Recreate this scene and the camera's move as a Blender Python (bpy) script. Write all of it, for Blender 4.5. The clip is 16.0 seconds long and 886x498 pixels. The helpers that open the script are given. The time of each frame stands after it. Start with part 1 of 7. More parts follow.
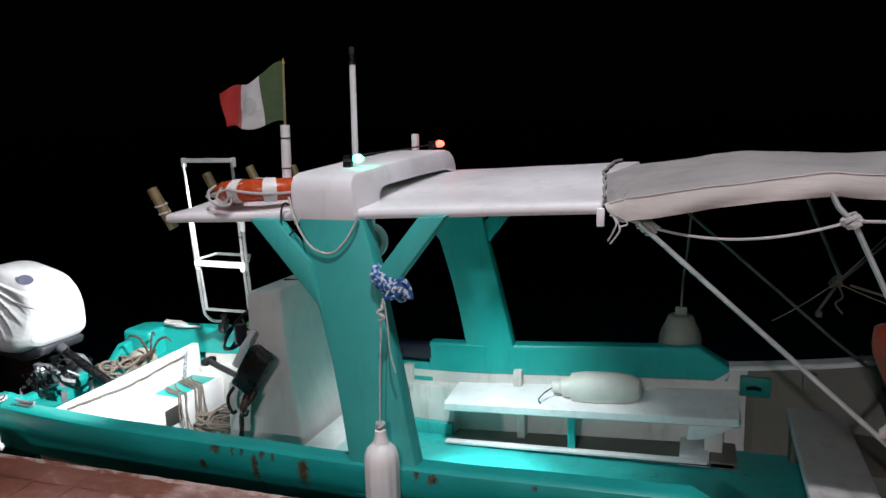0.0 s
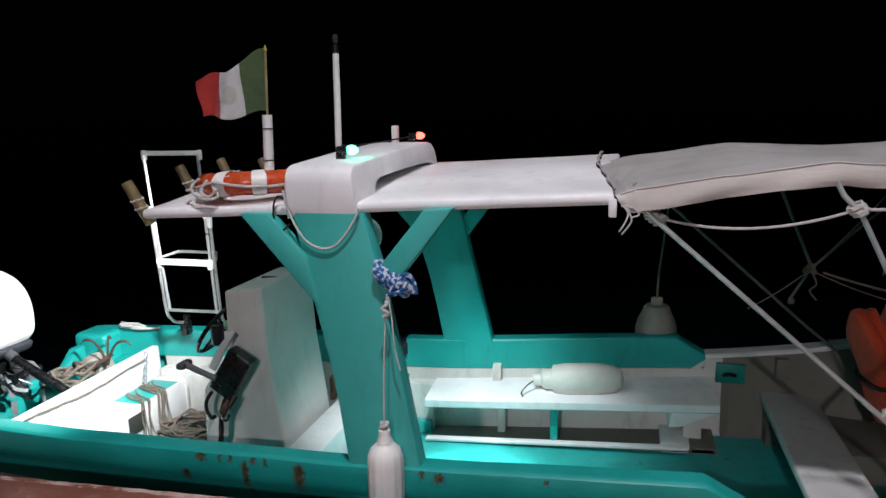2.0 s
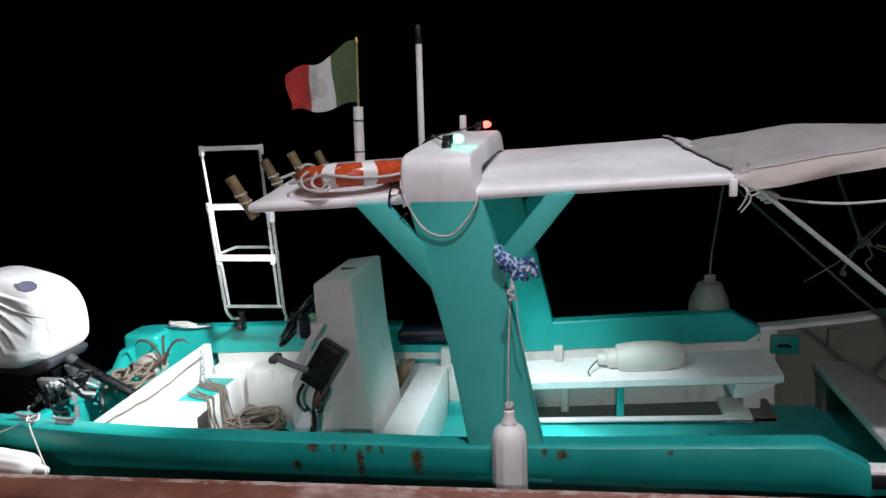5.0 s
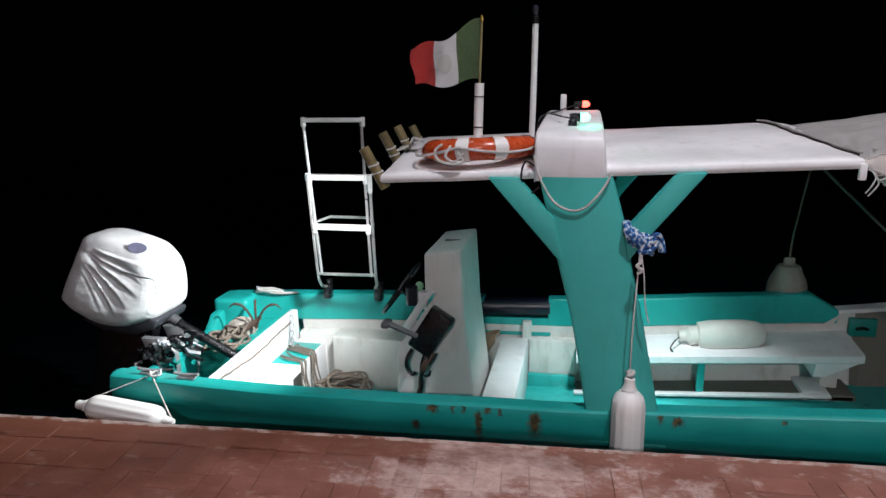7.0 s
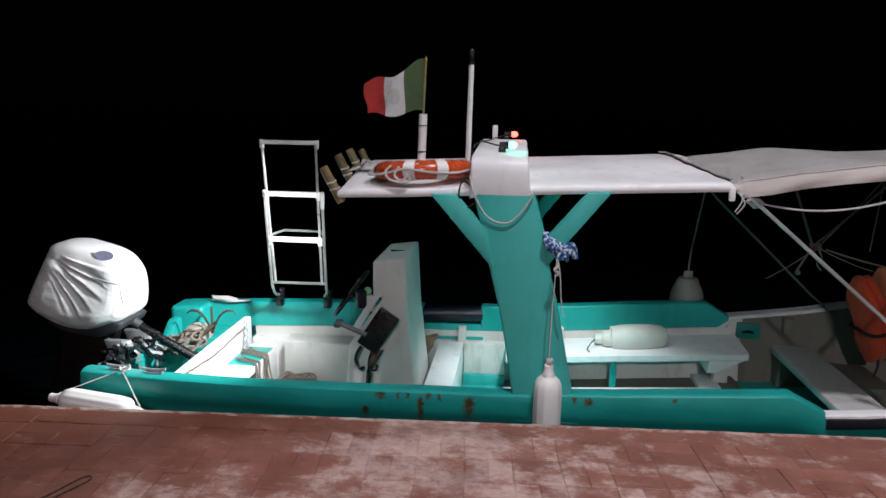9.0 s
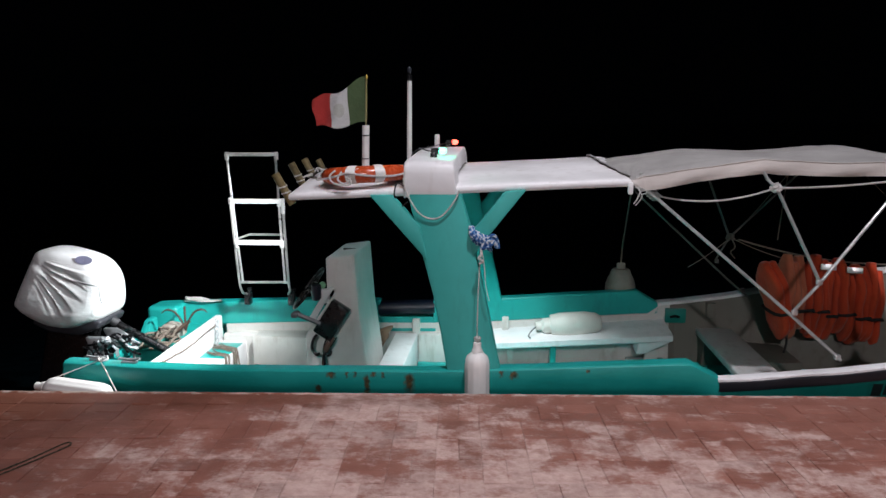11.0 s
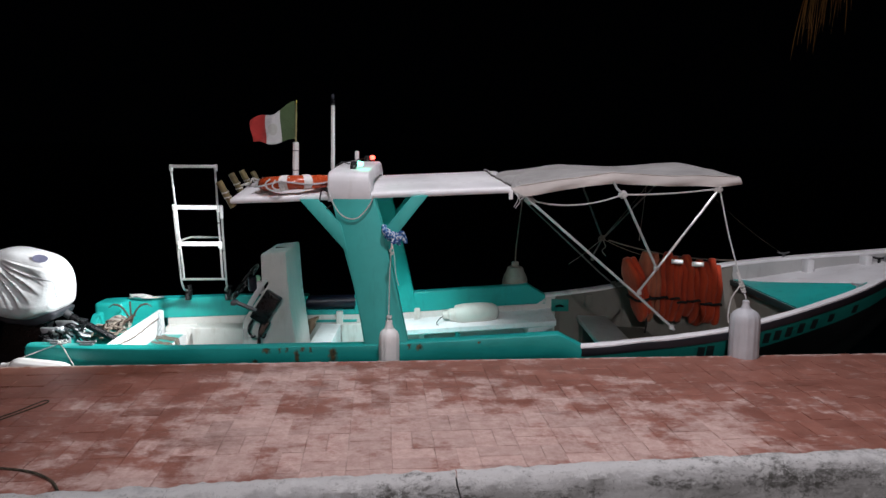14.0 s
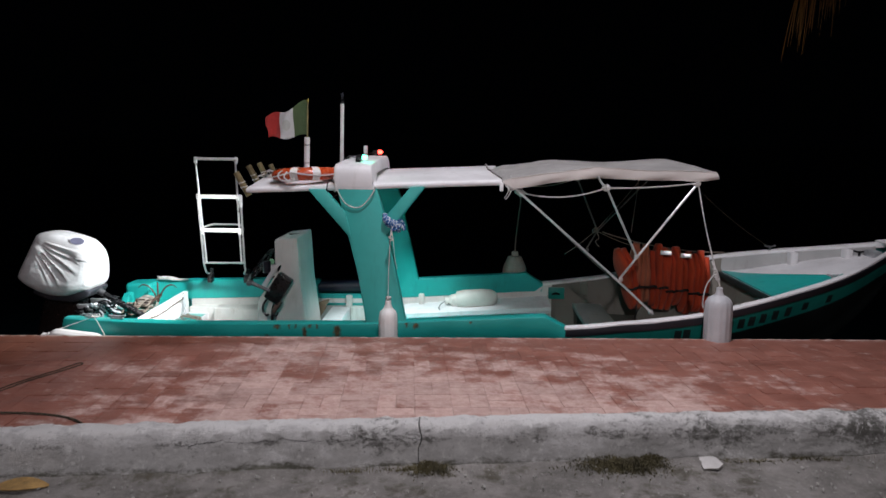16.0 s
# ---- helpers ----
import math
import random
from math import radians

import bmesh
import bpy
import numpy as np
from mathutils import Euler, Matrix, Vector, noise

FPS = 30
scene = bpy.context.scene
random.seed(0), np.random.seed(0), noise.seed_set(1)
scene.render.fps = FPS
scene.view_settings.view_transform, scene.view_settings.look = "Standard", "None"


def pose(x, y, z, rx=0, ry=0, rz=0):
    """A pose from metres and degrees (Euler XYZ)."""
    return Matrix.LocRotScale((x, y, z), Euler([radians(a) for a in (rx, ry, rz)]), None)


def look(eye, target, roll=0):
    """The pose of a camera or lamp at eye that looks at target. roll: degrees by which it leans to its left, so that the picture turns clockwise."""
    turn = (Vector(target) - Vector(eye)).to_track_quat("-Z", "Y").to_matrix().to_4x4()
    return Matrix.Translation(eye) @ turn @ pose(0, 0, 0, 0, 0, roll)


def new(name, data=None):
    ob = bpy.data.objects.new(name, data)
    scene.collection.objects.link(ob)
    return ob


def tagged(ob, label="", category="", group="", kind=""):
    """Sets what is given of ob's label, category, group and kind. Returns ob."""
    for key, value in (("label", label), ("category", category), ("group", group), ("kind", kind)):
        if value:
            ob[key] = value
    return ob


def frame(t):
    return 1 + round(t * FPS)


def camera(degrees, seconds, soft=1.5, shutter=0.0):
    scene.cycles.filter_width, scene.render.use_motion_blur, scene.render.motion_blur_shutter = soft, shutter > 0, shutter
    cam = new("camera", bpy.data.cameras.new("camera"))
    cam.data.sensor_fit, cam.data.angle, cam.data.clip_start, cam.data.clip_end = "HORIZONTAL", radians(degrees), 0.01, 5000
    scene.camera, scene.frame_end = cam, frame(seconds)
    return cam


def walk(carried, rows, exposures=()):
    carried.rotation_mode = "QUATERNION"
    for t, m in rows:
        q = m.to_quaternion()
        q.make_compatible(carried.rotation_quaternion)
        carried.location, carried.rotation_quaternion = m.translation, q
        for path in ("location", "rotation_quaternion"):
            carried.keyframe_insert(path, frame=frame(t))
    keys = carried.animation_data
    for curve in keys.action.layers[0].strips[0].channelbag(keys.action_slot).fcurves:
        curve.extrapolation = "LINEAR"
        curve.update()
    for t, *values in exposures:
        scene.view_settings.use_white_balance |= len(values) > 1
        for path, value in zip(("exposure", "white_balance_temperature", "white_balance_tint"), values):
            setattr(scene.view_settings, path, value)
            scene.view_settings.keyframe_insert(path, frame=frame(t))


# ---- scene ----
cam = camera(64.8, 16.0, 1.5, 0.3)
PATH = [
    (0, (0.029, 0.104, 1.504), (-0.668, 1.943, 1.144), -1.4),
    (0.5, (-0.051, 0.077, 1.49), (-0.741, 1.918, 1.124), -0.1),
    (1, (-0.118, 0.144, 1.482), (-0.78, 1.994, 1.108), -0.4),
    (1.5, (-0.176, 0.156, 1.488), (-0.785, 2.023, 1.111), 0.0),
    (2, (-0.282, 0.076, 1.489), (-0.786, 1.974, 1.112), -1.1),
    (2.5, (-0.37, 0.013, 1.485), (-0.864, 1.91, 1.087), -1.1),
    (3, (-0.453, 0.029, 1.493), (-0.999, 1.921, 1.139), -1.3),
    (3.5, (-0.562, 0.026, 1.492), (-1.134, 1.91, 1.14), -0.4),
    (3.7, (-0.618, -0.012, 1.492), (-1.147, 1.88, 1.113), -0.8),
    (5.8, (-1.143, -0.271, 1.52), (-1.507, 1.647, 1.086), -2.5),
    (6, (-1.205, -0.323, 1.532), (-1.588, 1.586, 1.073), -2.2),
    (6.5, (-1.309, -0.344, 1.518), (-1.728, 1.555, 1.048), -1.8),
    (7, (-1.427, -0.38, 1.508), (-1.818, 1.527, 1.045), -0.7),
    (7.5, (-1.528, -0.533, 1.505), (-1.8, 1.395, 1.051), -1.6),
    (8, (-1.534, -0.68, 1.539), (-1.778, 1.259, 1.118), -1.5),
    (8.5, (-1.45, -0.857, 1.551), (-1.778, 1.077, 1.163), -0.9),
    (9, (-1.395, -0.912, 1.528), (-1.603, 1.039, 1.138), 1.0),
    (9.2, (-1.384, -0.95, 1.531), (-1.574, 1.005, 1.155), 0.3),
    (11.3, (-0.975, -1.482, 1.499), (-1.157, 0.48, 1.157), -0.3),
    (11.5, (-0.943, -1.546, 1.491), (-1.122, 0.419, 1.165), -0.2),
    (12, (-0.904, -1.698, 1.494), (-0.931, 0.269, 1.134), 1.7),
    (12.5, (-0.868, -1.844, 1.486), (-0.899, 0.126, 1.142), 2.2),
    (13, (-0.843, -1.992, 1.498), (-0.855, -0.015, 1.195), 1.3),
    (13.5, (-0.866, -2.17, 1.498), (-0.856, -0.191, 1.211), 0.5),
    (14, (-0.883, -2.326, 1.494), (-0.857, -0.348, 1.198), 0.4),
    (14.5, (-0.824, -2.432, 1.526), (-0.917, -0.448, 1.29), -0.1),
    (15, (-0.692, -2.511, 1.509), (-0.941, -0.546, 1.236), 0.1),
    (15.5, (-0.639, -2.647, 1.507), (-0.723, -0.665, 1.257), 0.5),
    (16, (-0.618, -2.78, 1.486), (-0.677, -0.804, 1.181), 0.8),
]
walk(cam, [(t, look(eye, target, roll)) for t, eye, target, roll in PATH])

# ---- night, lamps and exposure ----
world = bpy.data.worlds.new("night")
world.use_nodes = True
world.node_tree.nodes["Background"].inputs[0].default_value = (0.25, 0.35, 0.6, 1)
world.node_tree.nodes["Background"].inputs[1].default_value = 0.0006
scene.world = world
scene.view_settings.exposure = 0.0


def lamp(name, kind, place, target, power, colour, size=0.3, cone=None, blend=0.5):
    data = bpy.data.lights.new(name, kind)
    data.energy, data.color = power, colour
    if kind == "AREA":
        data.size = size
    else:
        data.shadow_soft_size = size
    if kind == "SPOT":
        data.spot_size, data.spot_blend = radians(cone), blend
    ob = new(name, data)
    ob.matrix_world = look(place, target)
    return ob


lamp("promenade_light", "SPOT", (-0.35, 0.85, 5.8), (-0.10, 2.2, 0.0), 880, (0.985, 0.95, 1.03), 0.12, 95, 0.9)
lamp("street_light", "SPOT", (-0.8, -8.6, 5.2), (-0.5, 0.4, 0.0), 1180, (0.99, 0.94, 0.985), 0.15, 47, 0.9)
lamp("roof_light", "SPOT", (-1.15, 3.36, 1.085), (-1.15, 3.66, -0.5), 122, (0.84, 0.97, 1.0), 0.05, 88, 1.0)
lamp("roof_beam", "SPOT", (-1.12, 3.36, 1.085), (-1.08, 3.52, -0.5), 300, (0.84, 0.97, 1.0), 0.04, 36, 1.0)
lamp("stern_light", "SPOT", (-2.36, 3.16, 1.05), (-4.10, 3.36, 0.20), 385, (0.93, 0.98, 1.0), 0.05, 110, 1.0)

# ---- materials ----


def material(name, build, roughness=0.6, metallic=0.0):
    mat = bpy.data.materials.new(name)
    mat.use_nodes = True
    tree = mat.node_tree
    bsdf = tree.nodes["Principled BSDF"]
    bsdf.inputs["Roughness"].default_value = roughness
    bsdf.inputs["Metallic"].default_value = metallic

    def node(kind, **sets):
        n = tree.nodes.new(kind)
        for key, value in sets.items():
            n.inputs[key].default_value = value
        return n

    build(tree, node, bsdf)
    return mat


def link(tree, a, b):
    tree.links.new(a, b)


def place_of(tree, node, scale=(1, 1, 1)):
    geo = node("ShaderNodeNewGeometry")
    mapping = node("ShaderNodeMapping")
    mapping.inputs["Scale"].default_value = scale
    link(tree, geo.outputs["Position"], mapping.inputs["Vector"])
    return mapping.outputs["Vector"]


def noise_of(tree, node, where, scale, detail=4.0, rough=0.55):
    n = node("ShaderNodeTexNoise", Scale=scale, Detail=detail, Roughness=rough)
    link(tree, where, n.inputs["Vector"])
    return n.outputs["Fac"]


def ramp_of(tree, node, fac, stops):
    r = node("ShaderNodeValToRGB")
    els = r.color_ramp.elements
    els[0].position, els[0].color = stops[0][0], (*stops[0][1], 1)
    els[1].position, els[1].color = stops[-1][0], (*stops[-1][1], 1)
    for p, c in stops[1:-1]:
        e = els.new(p)
        e.color = (*c, 1)
    link(tree, fac, r.inputs["Fac"])
    return r.outputs["Color"]


def mix_of(tree, node, fac, a, b, mode="MIX"):
    m = node("ShaderNodeMix")
    m.data_type, m.blend_type = "RGBA", mode
    for value, slot in ((fac, m.inputs[0]), (a, m.inputs[6]), (b, m.inputs[7])):
        if isinstance(value, (int, float)):
            slot.default_value = value
        elif isinstance(value, tuple):
            slot.default_value = (*value, 1)
        else:
            link(tree, value, slot)
    return m.outputs[2]


def bump_of(tree, node, height, bsdf, strength=0.3, distance=0.01):
    b = node("ShaderNodeBump", Strength=strength, Distance=distance)
    link(tree, height, b.inputs["Height"])
    link(tree, b.outputs["Normal"], bsdf.inputs["Normal"])


def painted(name, colour, worn, dirt, rough=0.42, grain=26, amount=0.5, relief=0.05):
    """Brushed boat paint over fibreglass: soft tone drift, chips of another tone, brush relief, scattered grime."""
    def build(tree, node, bsdf):
        where = place_of(tree, node)
        wide = noise_of(tree, node, where, 2.3, 5, 0.6)
        fine = noise_of(tree, node, where, grain, 6, 0.7)
        tone = ramp_of(tree, node, wide, [(0.3, tuple(c * 0.84 for c in colour)), (0.7, tuple(min(c * 1.1, 0.9) for c in colour))])
        chips = ramp_of(tree, node, fine, [(0.62, (0, 0, 0)), (0.78, (amount,) * 3)])
        with_chips = mix_of(tree, node, chips, tone, worn)
        smear = noise_of(tree, node, place_of(tree, node, (5, 5, 1.3)), 2.4, 6, 0.65)
        grime = ramp_of(tree, node, smear, [(0.54, (0, 0, 0)), (0.8, (0.7,) * 3)])
        link(tree, mix_of(tree, node, grime, with_chips, dirt), bsdf.inputs["Base Color"])
        gloss = ramp_of(tree, node, wide, [(0.3, (rough - 0.1,) * 3), (0.7, (rough + 0.15,) * 3)])
        link(tree, gloss, bsdf.inputs["Roughness"])
        bump_of(tree, node, noise_of(tree, node, place_of(tree, node, (1, 1, 3)), 9, 5, 0.6), bsdf, relief, 0.02)
    return material(name, build)


# Lighter copy of the teal: light caught by the near pillar, as colour.
PALE_TEAL = painted("pale_lit_teal_paint", (0.040, 0.385, 0.350), (0.10, 0.44, 0.40), (0.028, 0.27, 0.24), 0.5)
TEAL = painted("teal_paint", (0.012, 0.360, 0.330), (0.08, 0.45, 0.41), (0.008, 0.20, 0.175), 0.38)
WHITE = painted("white_paint", (0.80, 0.79, 0.80), (0.70, 0.68, 0.66), (0.56, 0.54, 0.52), 0.5, 34, 0.6)
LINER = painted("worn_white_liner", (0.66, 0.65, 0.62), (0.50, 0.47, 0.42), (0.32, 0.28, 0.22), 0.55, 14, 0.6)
# Grimy liner, darkened further: the awning's shade is put into its colour.
DIRTY_SHADED = painted("dirty_shaded_liner", (0.176, 0.160, 0.134), (0.136, 0.120, 0.092), (0.088, 0.070, 0.044), 0.65, 12, 0.7)
# Liner of the bow; the shadow on its inner face is painted as grey.
BOW_LINER = painted("shaded_bow_liner", (0.43, 0.425, 0.42), (0.36, 0.355, 0.345), (0.25, 0.24, 0.22), 0.6, 14, 0.6)
# Scuffed white, dimmed so that its colour holds the awning's shade.
THWART = painted("scuffed_shaded_thwart_paint", (0.56, 0.55, 0.54), (0.44, 0.42, 0.39), (0.26, 0.24, 0.20), 0.55, 18, 0.7)
CONSOLE = painted("grey_white_console", (0.72, 0.69, 0.67), (0.64, 0.61, 0.58), (0.50, 0.47, 0.43), 0.5)
DECK = painted("worn_teal_deck", (0.030, 0.42, 0.395), (0.34, 0.58, 0.54), (0.010, 0.20, 0.17), 0.34, 18, 0.75)
# Near-black for the bow below the teal band.
BOTTOM = painted("black_bow_bottom", (0.006, 0.010, 0.010), (0.012, 0.02, 0.018), (0.004, 0.006, 0.006), 0.5, 20, 0.4)
# Darker teal for the bow skin, stern well and cleat plate.
BOW = painted("dark_teal_hull", (0.008, 0.215, 0.18), (0.03, 0.26, 0.22), (0.006, 0.08, 0.066), 0.42, 20, 0.4)
NAVY = painted("navy_vinyl", (0.006, 0.008, 0.02), (0.02, 0.02, 0.03), (0.01, 0.01, 0.01), 0.35)


def plain(name, colour, rough=0.5, metal=0.0, scale=40, drift=0.25, relief=0.15):
    def build(tree, node, bsdf):
        where = place_of(tree, node)
        fac = noise_of(tree, node, where, scale, 5, 0.65)
        low, high = tuple(c * (1 - drift) for c in colour), tuple(min(1.0, c * (1 + drift)) for c in colour)
        wide = ramp_of(tree, node, noise_of(tree, node, where, scale / 7, 3), [(0.3, low), (0.7, high)])
        link(tree, mix_of(tree, node, 0.4, wide, ramp_of(tree, node, fac, [(0.3, low), (0.7, high)])), bsdf.inputs["Base Color"])
        link(tree, ramp_of(tree, node, fac, [(0.3, (max(rough - 0.12, 0.03),) * 3), (0.7, (min(rough + 0.12, 1.0),) * 3)]), bsdf.inputs["Roughness"])
        bump_of(tree, node, fac, bsdf, relief, 0.004)
    return material(name, build, rough, metal)


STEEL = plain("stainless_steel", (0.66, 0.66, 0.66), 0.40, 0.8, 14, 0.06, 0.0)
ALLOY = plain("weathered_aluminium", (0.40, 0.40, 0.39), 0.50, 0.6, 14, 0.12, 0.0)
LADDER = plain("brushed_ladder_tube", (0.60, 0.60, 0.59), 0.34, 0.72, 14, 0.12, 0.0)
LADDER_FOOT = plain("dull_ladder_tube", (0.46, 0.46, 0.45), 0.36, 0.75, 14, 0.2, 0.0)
# Dark copy of the steel: weaker light on the far poles, as colour.
DIM_POLE = plain("dimmed_far_pole", (0.11, 0.108, 0.10), 0.6, 0.3, 14, 0.3, 0.0)
BLACK = plain("black_plastic", (0.006, 0.006, 0.007), 0.3)
RUBBER = plain("black_rub_rail", (0.010, 0.011, 0.016), 0.5)
GREY = plain("grey_plastic", (0.07, 0.07, 0.075), 0.45)
SILVER = plain("engine_alloy", (0.45, 0.46, 0.48), 0.4, 0.5, 30, 0.4)
RUST = plain("rusty_iron", (0.070, 0.042, 0.030), 0.8, 0.2, 50, 0.5, 0.6)
VINYL = plain("white_fender_vinyl", (0.78, 0.76, 0.74), 0.45, 0.0, 9, 0.12, 0.2)
OLD_WHITE = plain("yellowed_fender_vinyl", (0.66, 0.65, 0.60), 0.5, 0.0, 9, 0.2, 0.3)
GREY_VINYL = plain("grey_fender_vinyl", (0.50, 0.50, 0.52), 0.5, 0.0, 11, 0.22, 0.3)
OLD_VINYL = plain("stained_fender_vinyl", (0.26, 0.26, 0.22), 0.6, 0.0, 12, 0.4, 0.3)
PVC = plain("white_pipe", (0.72, 0.71, 0.70), 0.4, 0.0, 14, 0.12, 0.1)
BAMBOO = plain("varnished_tube", (0.17, 0.13, 0.060), 0.38, 0.0, 34, 0.75, 0.4)
ORANGE = plain("orange_lifebuoy_skin", (0.50, 0.070, 0.020), 0.27, 0.0, 20, 0.2, 0.15)
STRAP = plain("black_webbing", (0.02, 0.015, 0.015), 0.8)
BAG = plain("brown_sacking", (0.25, 0.17, 0.11), 0.85)
BALL = plain("pale_green_ball", (0.30, 0.62, 0.36), 0.5)
INK = plain("dark_hull_lettering", (0.008, 0.02, 0.02), 0.6)
# Dark fill on flat plates; it paints the shade inside small openings.
DARK = plain("painted_void_shade", (0.03, 0.028, 0.024), 0.8)


def cloth(name, colour, weave=420, drift=0.2, rough=0.85, fold=(6, 1.2, 6), relief=0.35):
    def build(tree, node, bsdf):
        where = place_of(tree, node)
        wide = noise_of(tree, node, where, 3.0, 5)
        tone = ramp_of(tree, node, wide, [(0.3, tuple(c * (1 - drift) for c in colour)), (0.7, tuple(min(1, c * (1 + drift)) for c in colour))])
        link(tree, tone, bsdf.inputs["Base Color"])
        folds = noise_of(tree, node, place_of(tree, node, fold), 3.0, 4, 0.5)
        fine = noise_of(tree, node, where, weave, 2)
        add = node("ShaderNodeMath")
        add.operation = "MULTIPLY_ADD"
        add.inputs[1].default_value = 0.04
        link(tree, fine, add.inputs[0])
        link(tree, folds, add.inputs[2])
        bump_of(tree, node, add.outputs[0], bsdf, relief, 0.03)
        bsdf.inputs["Sheen Weight"].default_value = 0.15
    return material(name, build, rough)


CANVAS = cloth("grey_white_canvas", (0.29, 0.280, 0.270), drift=0.22, fold=(1.2, 7, 7), relief=0.22)
# Paler canvas for the flaps: light from the front is put into the colour.
LIT_CANVAS = cloth("lit_side_canvas", (0.50, 0.455, 0.425), drift=0.14, fold=(1.2, 3, 6), relief=0.2)
COVER = cloth("white_engine_cover", (0.80, 0.79, 0.80), fold=(2.2, 2.2, 5), relief=0.25)
FADED = cloth("faded_vest_cloth", (0.52, 0.14, 0.07), 300, 0.3, 0.8, (9, 9, 2))
VEST = cloth("orange_vest_cloth", (0.54, 0.050, 0.010), 300, 0.35, 0.8, (9, 9, 2))
FLAG_G = cloth("green_flag_cloth", (0.050, 0.085, 0.030), 500, 0.15)
FLAG_W = cloth("white_flag_cloth", (0.50, 0.50, 0.50), 500, 0.15)
FLAG_R = cloth("red_flag_cloth", (0.36, 0.020, 0.016), 500, 0.2)
FLAG_E = cloth("faded_emblem", (0.43, 0.43, 0.40), 500, 0.25)
TAPE = plain("reflective_tape", (0.95, 0.95, 0.93), 0.36, 0.9, 30, 0.03, 0.0)


def twisted(name, colours, pitch=110, rough=0.85, twist=3.5):
    """Laid rope: strands shown by a slanting wave, in one or two colours."""
    def build(tree, node, bsdf):
        where = place_of(tree, node, (1, 1, 1.25))
        wave = node("ShaderNodeTexWave", Scale=pitch / 6.28, Distortion=twist, Detail=3)
        wave.bands_direction = "DIAGONAL"
        link(tree, where, wave.inputs["Vector"])
        link(tree, ramp_of(tree, node, wave.outputs["Fac"], [(0.42, colours[0]), (0.58, colours[1])]), bsdf.inputs["Base Color"])
        bump_of(tree, node, wave.outputs["Fac"], bsdf, 0.6, 0.004)
    return material(name, build, rough)


ROPE = twisted("white_rope", ((0.56, 0.54, 0.52), (0.66, 0.64, 0.62)), 700)
# Weathered rope; also the white lines' dim copy on the far side.
DIM_OLD_ROPE = twisted("weathered_dim_rope", ((0.13, 0.10, 0.080), (0.25, 0.205, 0.165)), 500)


def flecked(tree, node, bsdf):
    """Braided rope of blue yarn with white flecks."""
    where = place_of(tree, node, (1, 1, 0.8))
    fleck = noise_of(tree, node, where, 62, 2, 0.4)
    tone = ramp_of(tree, node, fleck, [(0.40, (0.012, 0.060, 0.21)), (0.47, (0.020, 0.135, 0.40)), (0.53, (0.11, 0.26, 0.50)), (0.57, (0.60, 0.63, 0.68))])
    yarn = noise_of(tree, node, where, 260, 2, 0.5)
    link(tree, mix_of(tree, node, 0.35, tone, ramp_of(tree, node, yarn, [(0.35, (0.25,) * 3), (0.65, (1,) * 3)]), "MULTIPLY"), bsdf.inputs["Base Color"])
    bump_of(tree, node, yarn, bsdf, 0.6, 0.004)


BLUE_ROPE = material("blue_and_white_rope", flecked, 0.85)
DARK_ROPE = twisted("dark_mooring_rope", ((0.035, 0.030, 0.020), (0.075, 0.060, 0.040)))


def glow(name, colour, power):
    def build(tree, node, bsdf):
        bsdf.inputs["Base Color"].default_value = (*colour, 1)
        bsdf.inputs["Emission Color"].default_value = (*colour, 1)
        bsdf.inputs["Emission Strength"].default_value = power
    return material(name, build, 0.2)


GREEN_LIGHT = glow("green_lens", (0.13, 1.0, 0.62), 6)
RED_LIGHT = glow("red_lens", (1.0, 0.07, 0.05), 7)
LED = glow("led_lens", (0.9, 0.97, 1.0), 4)


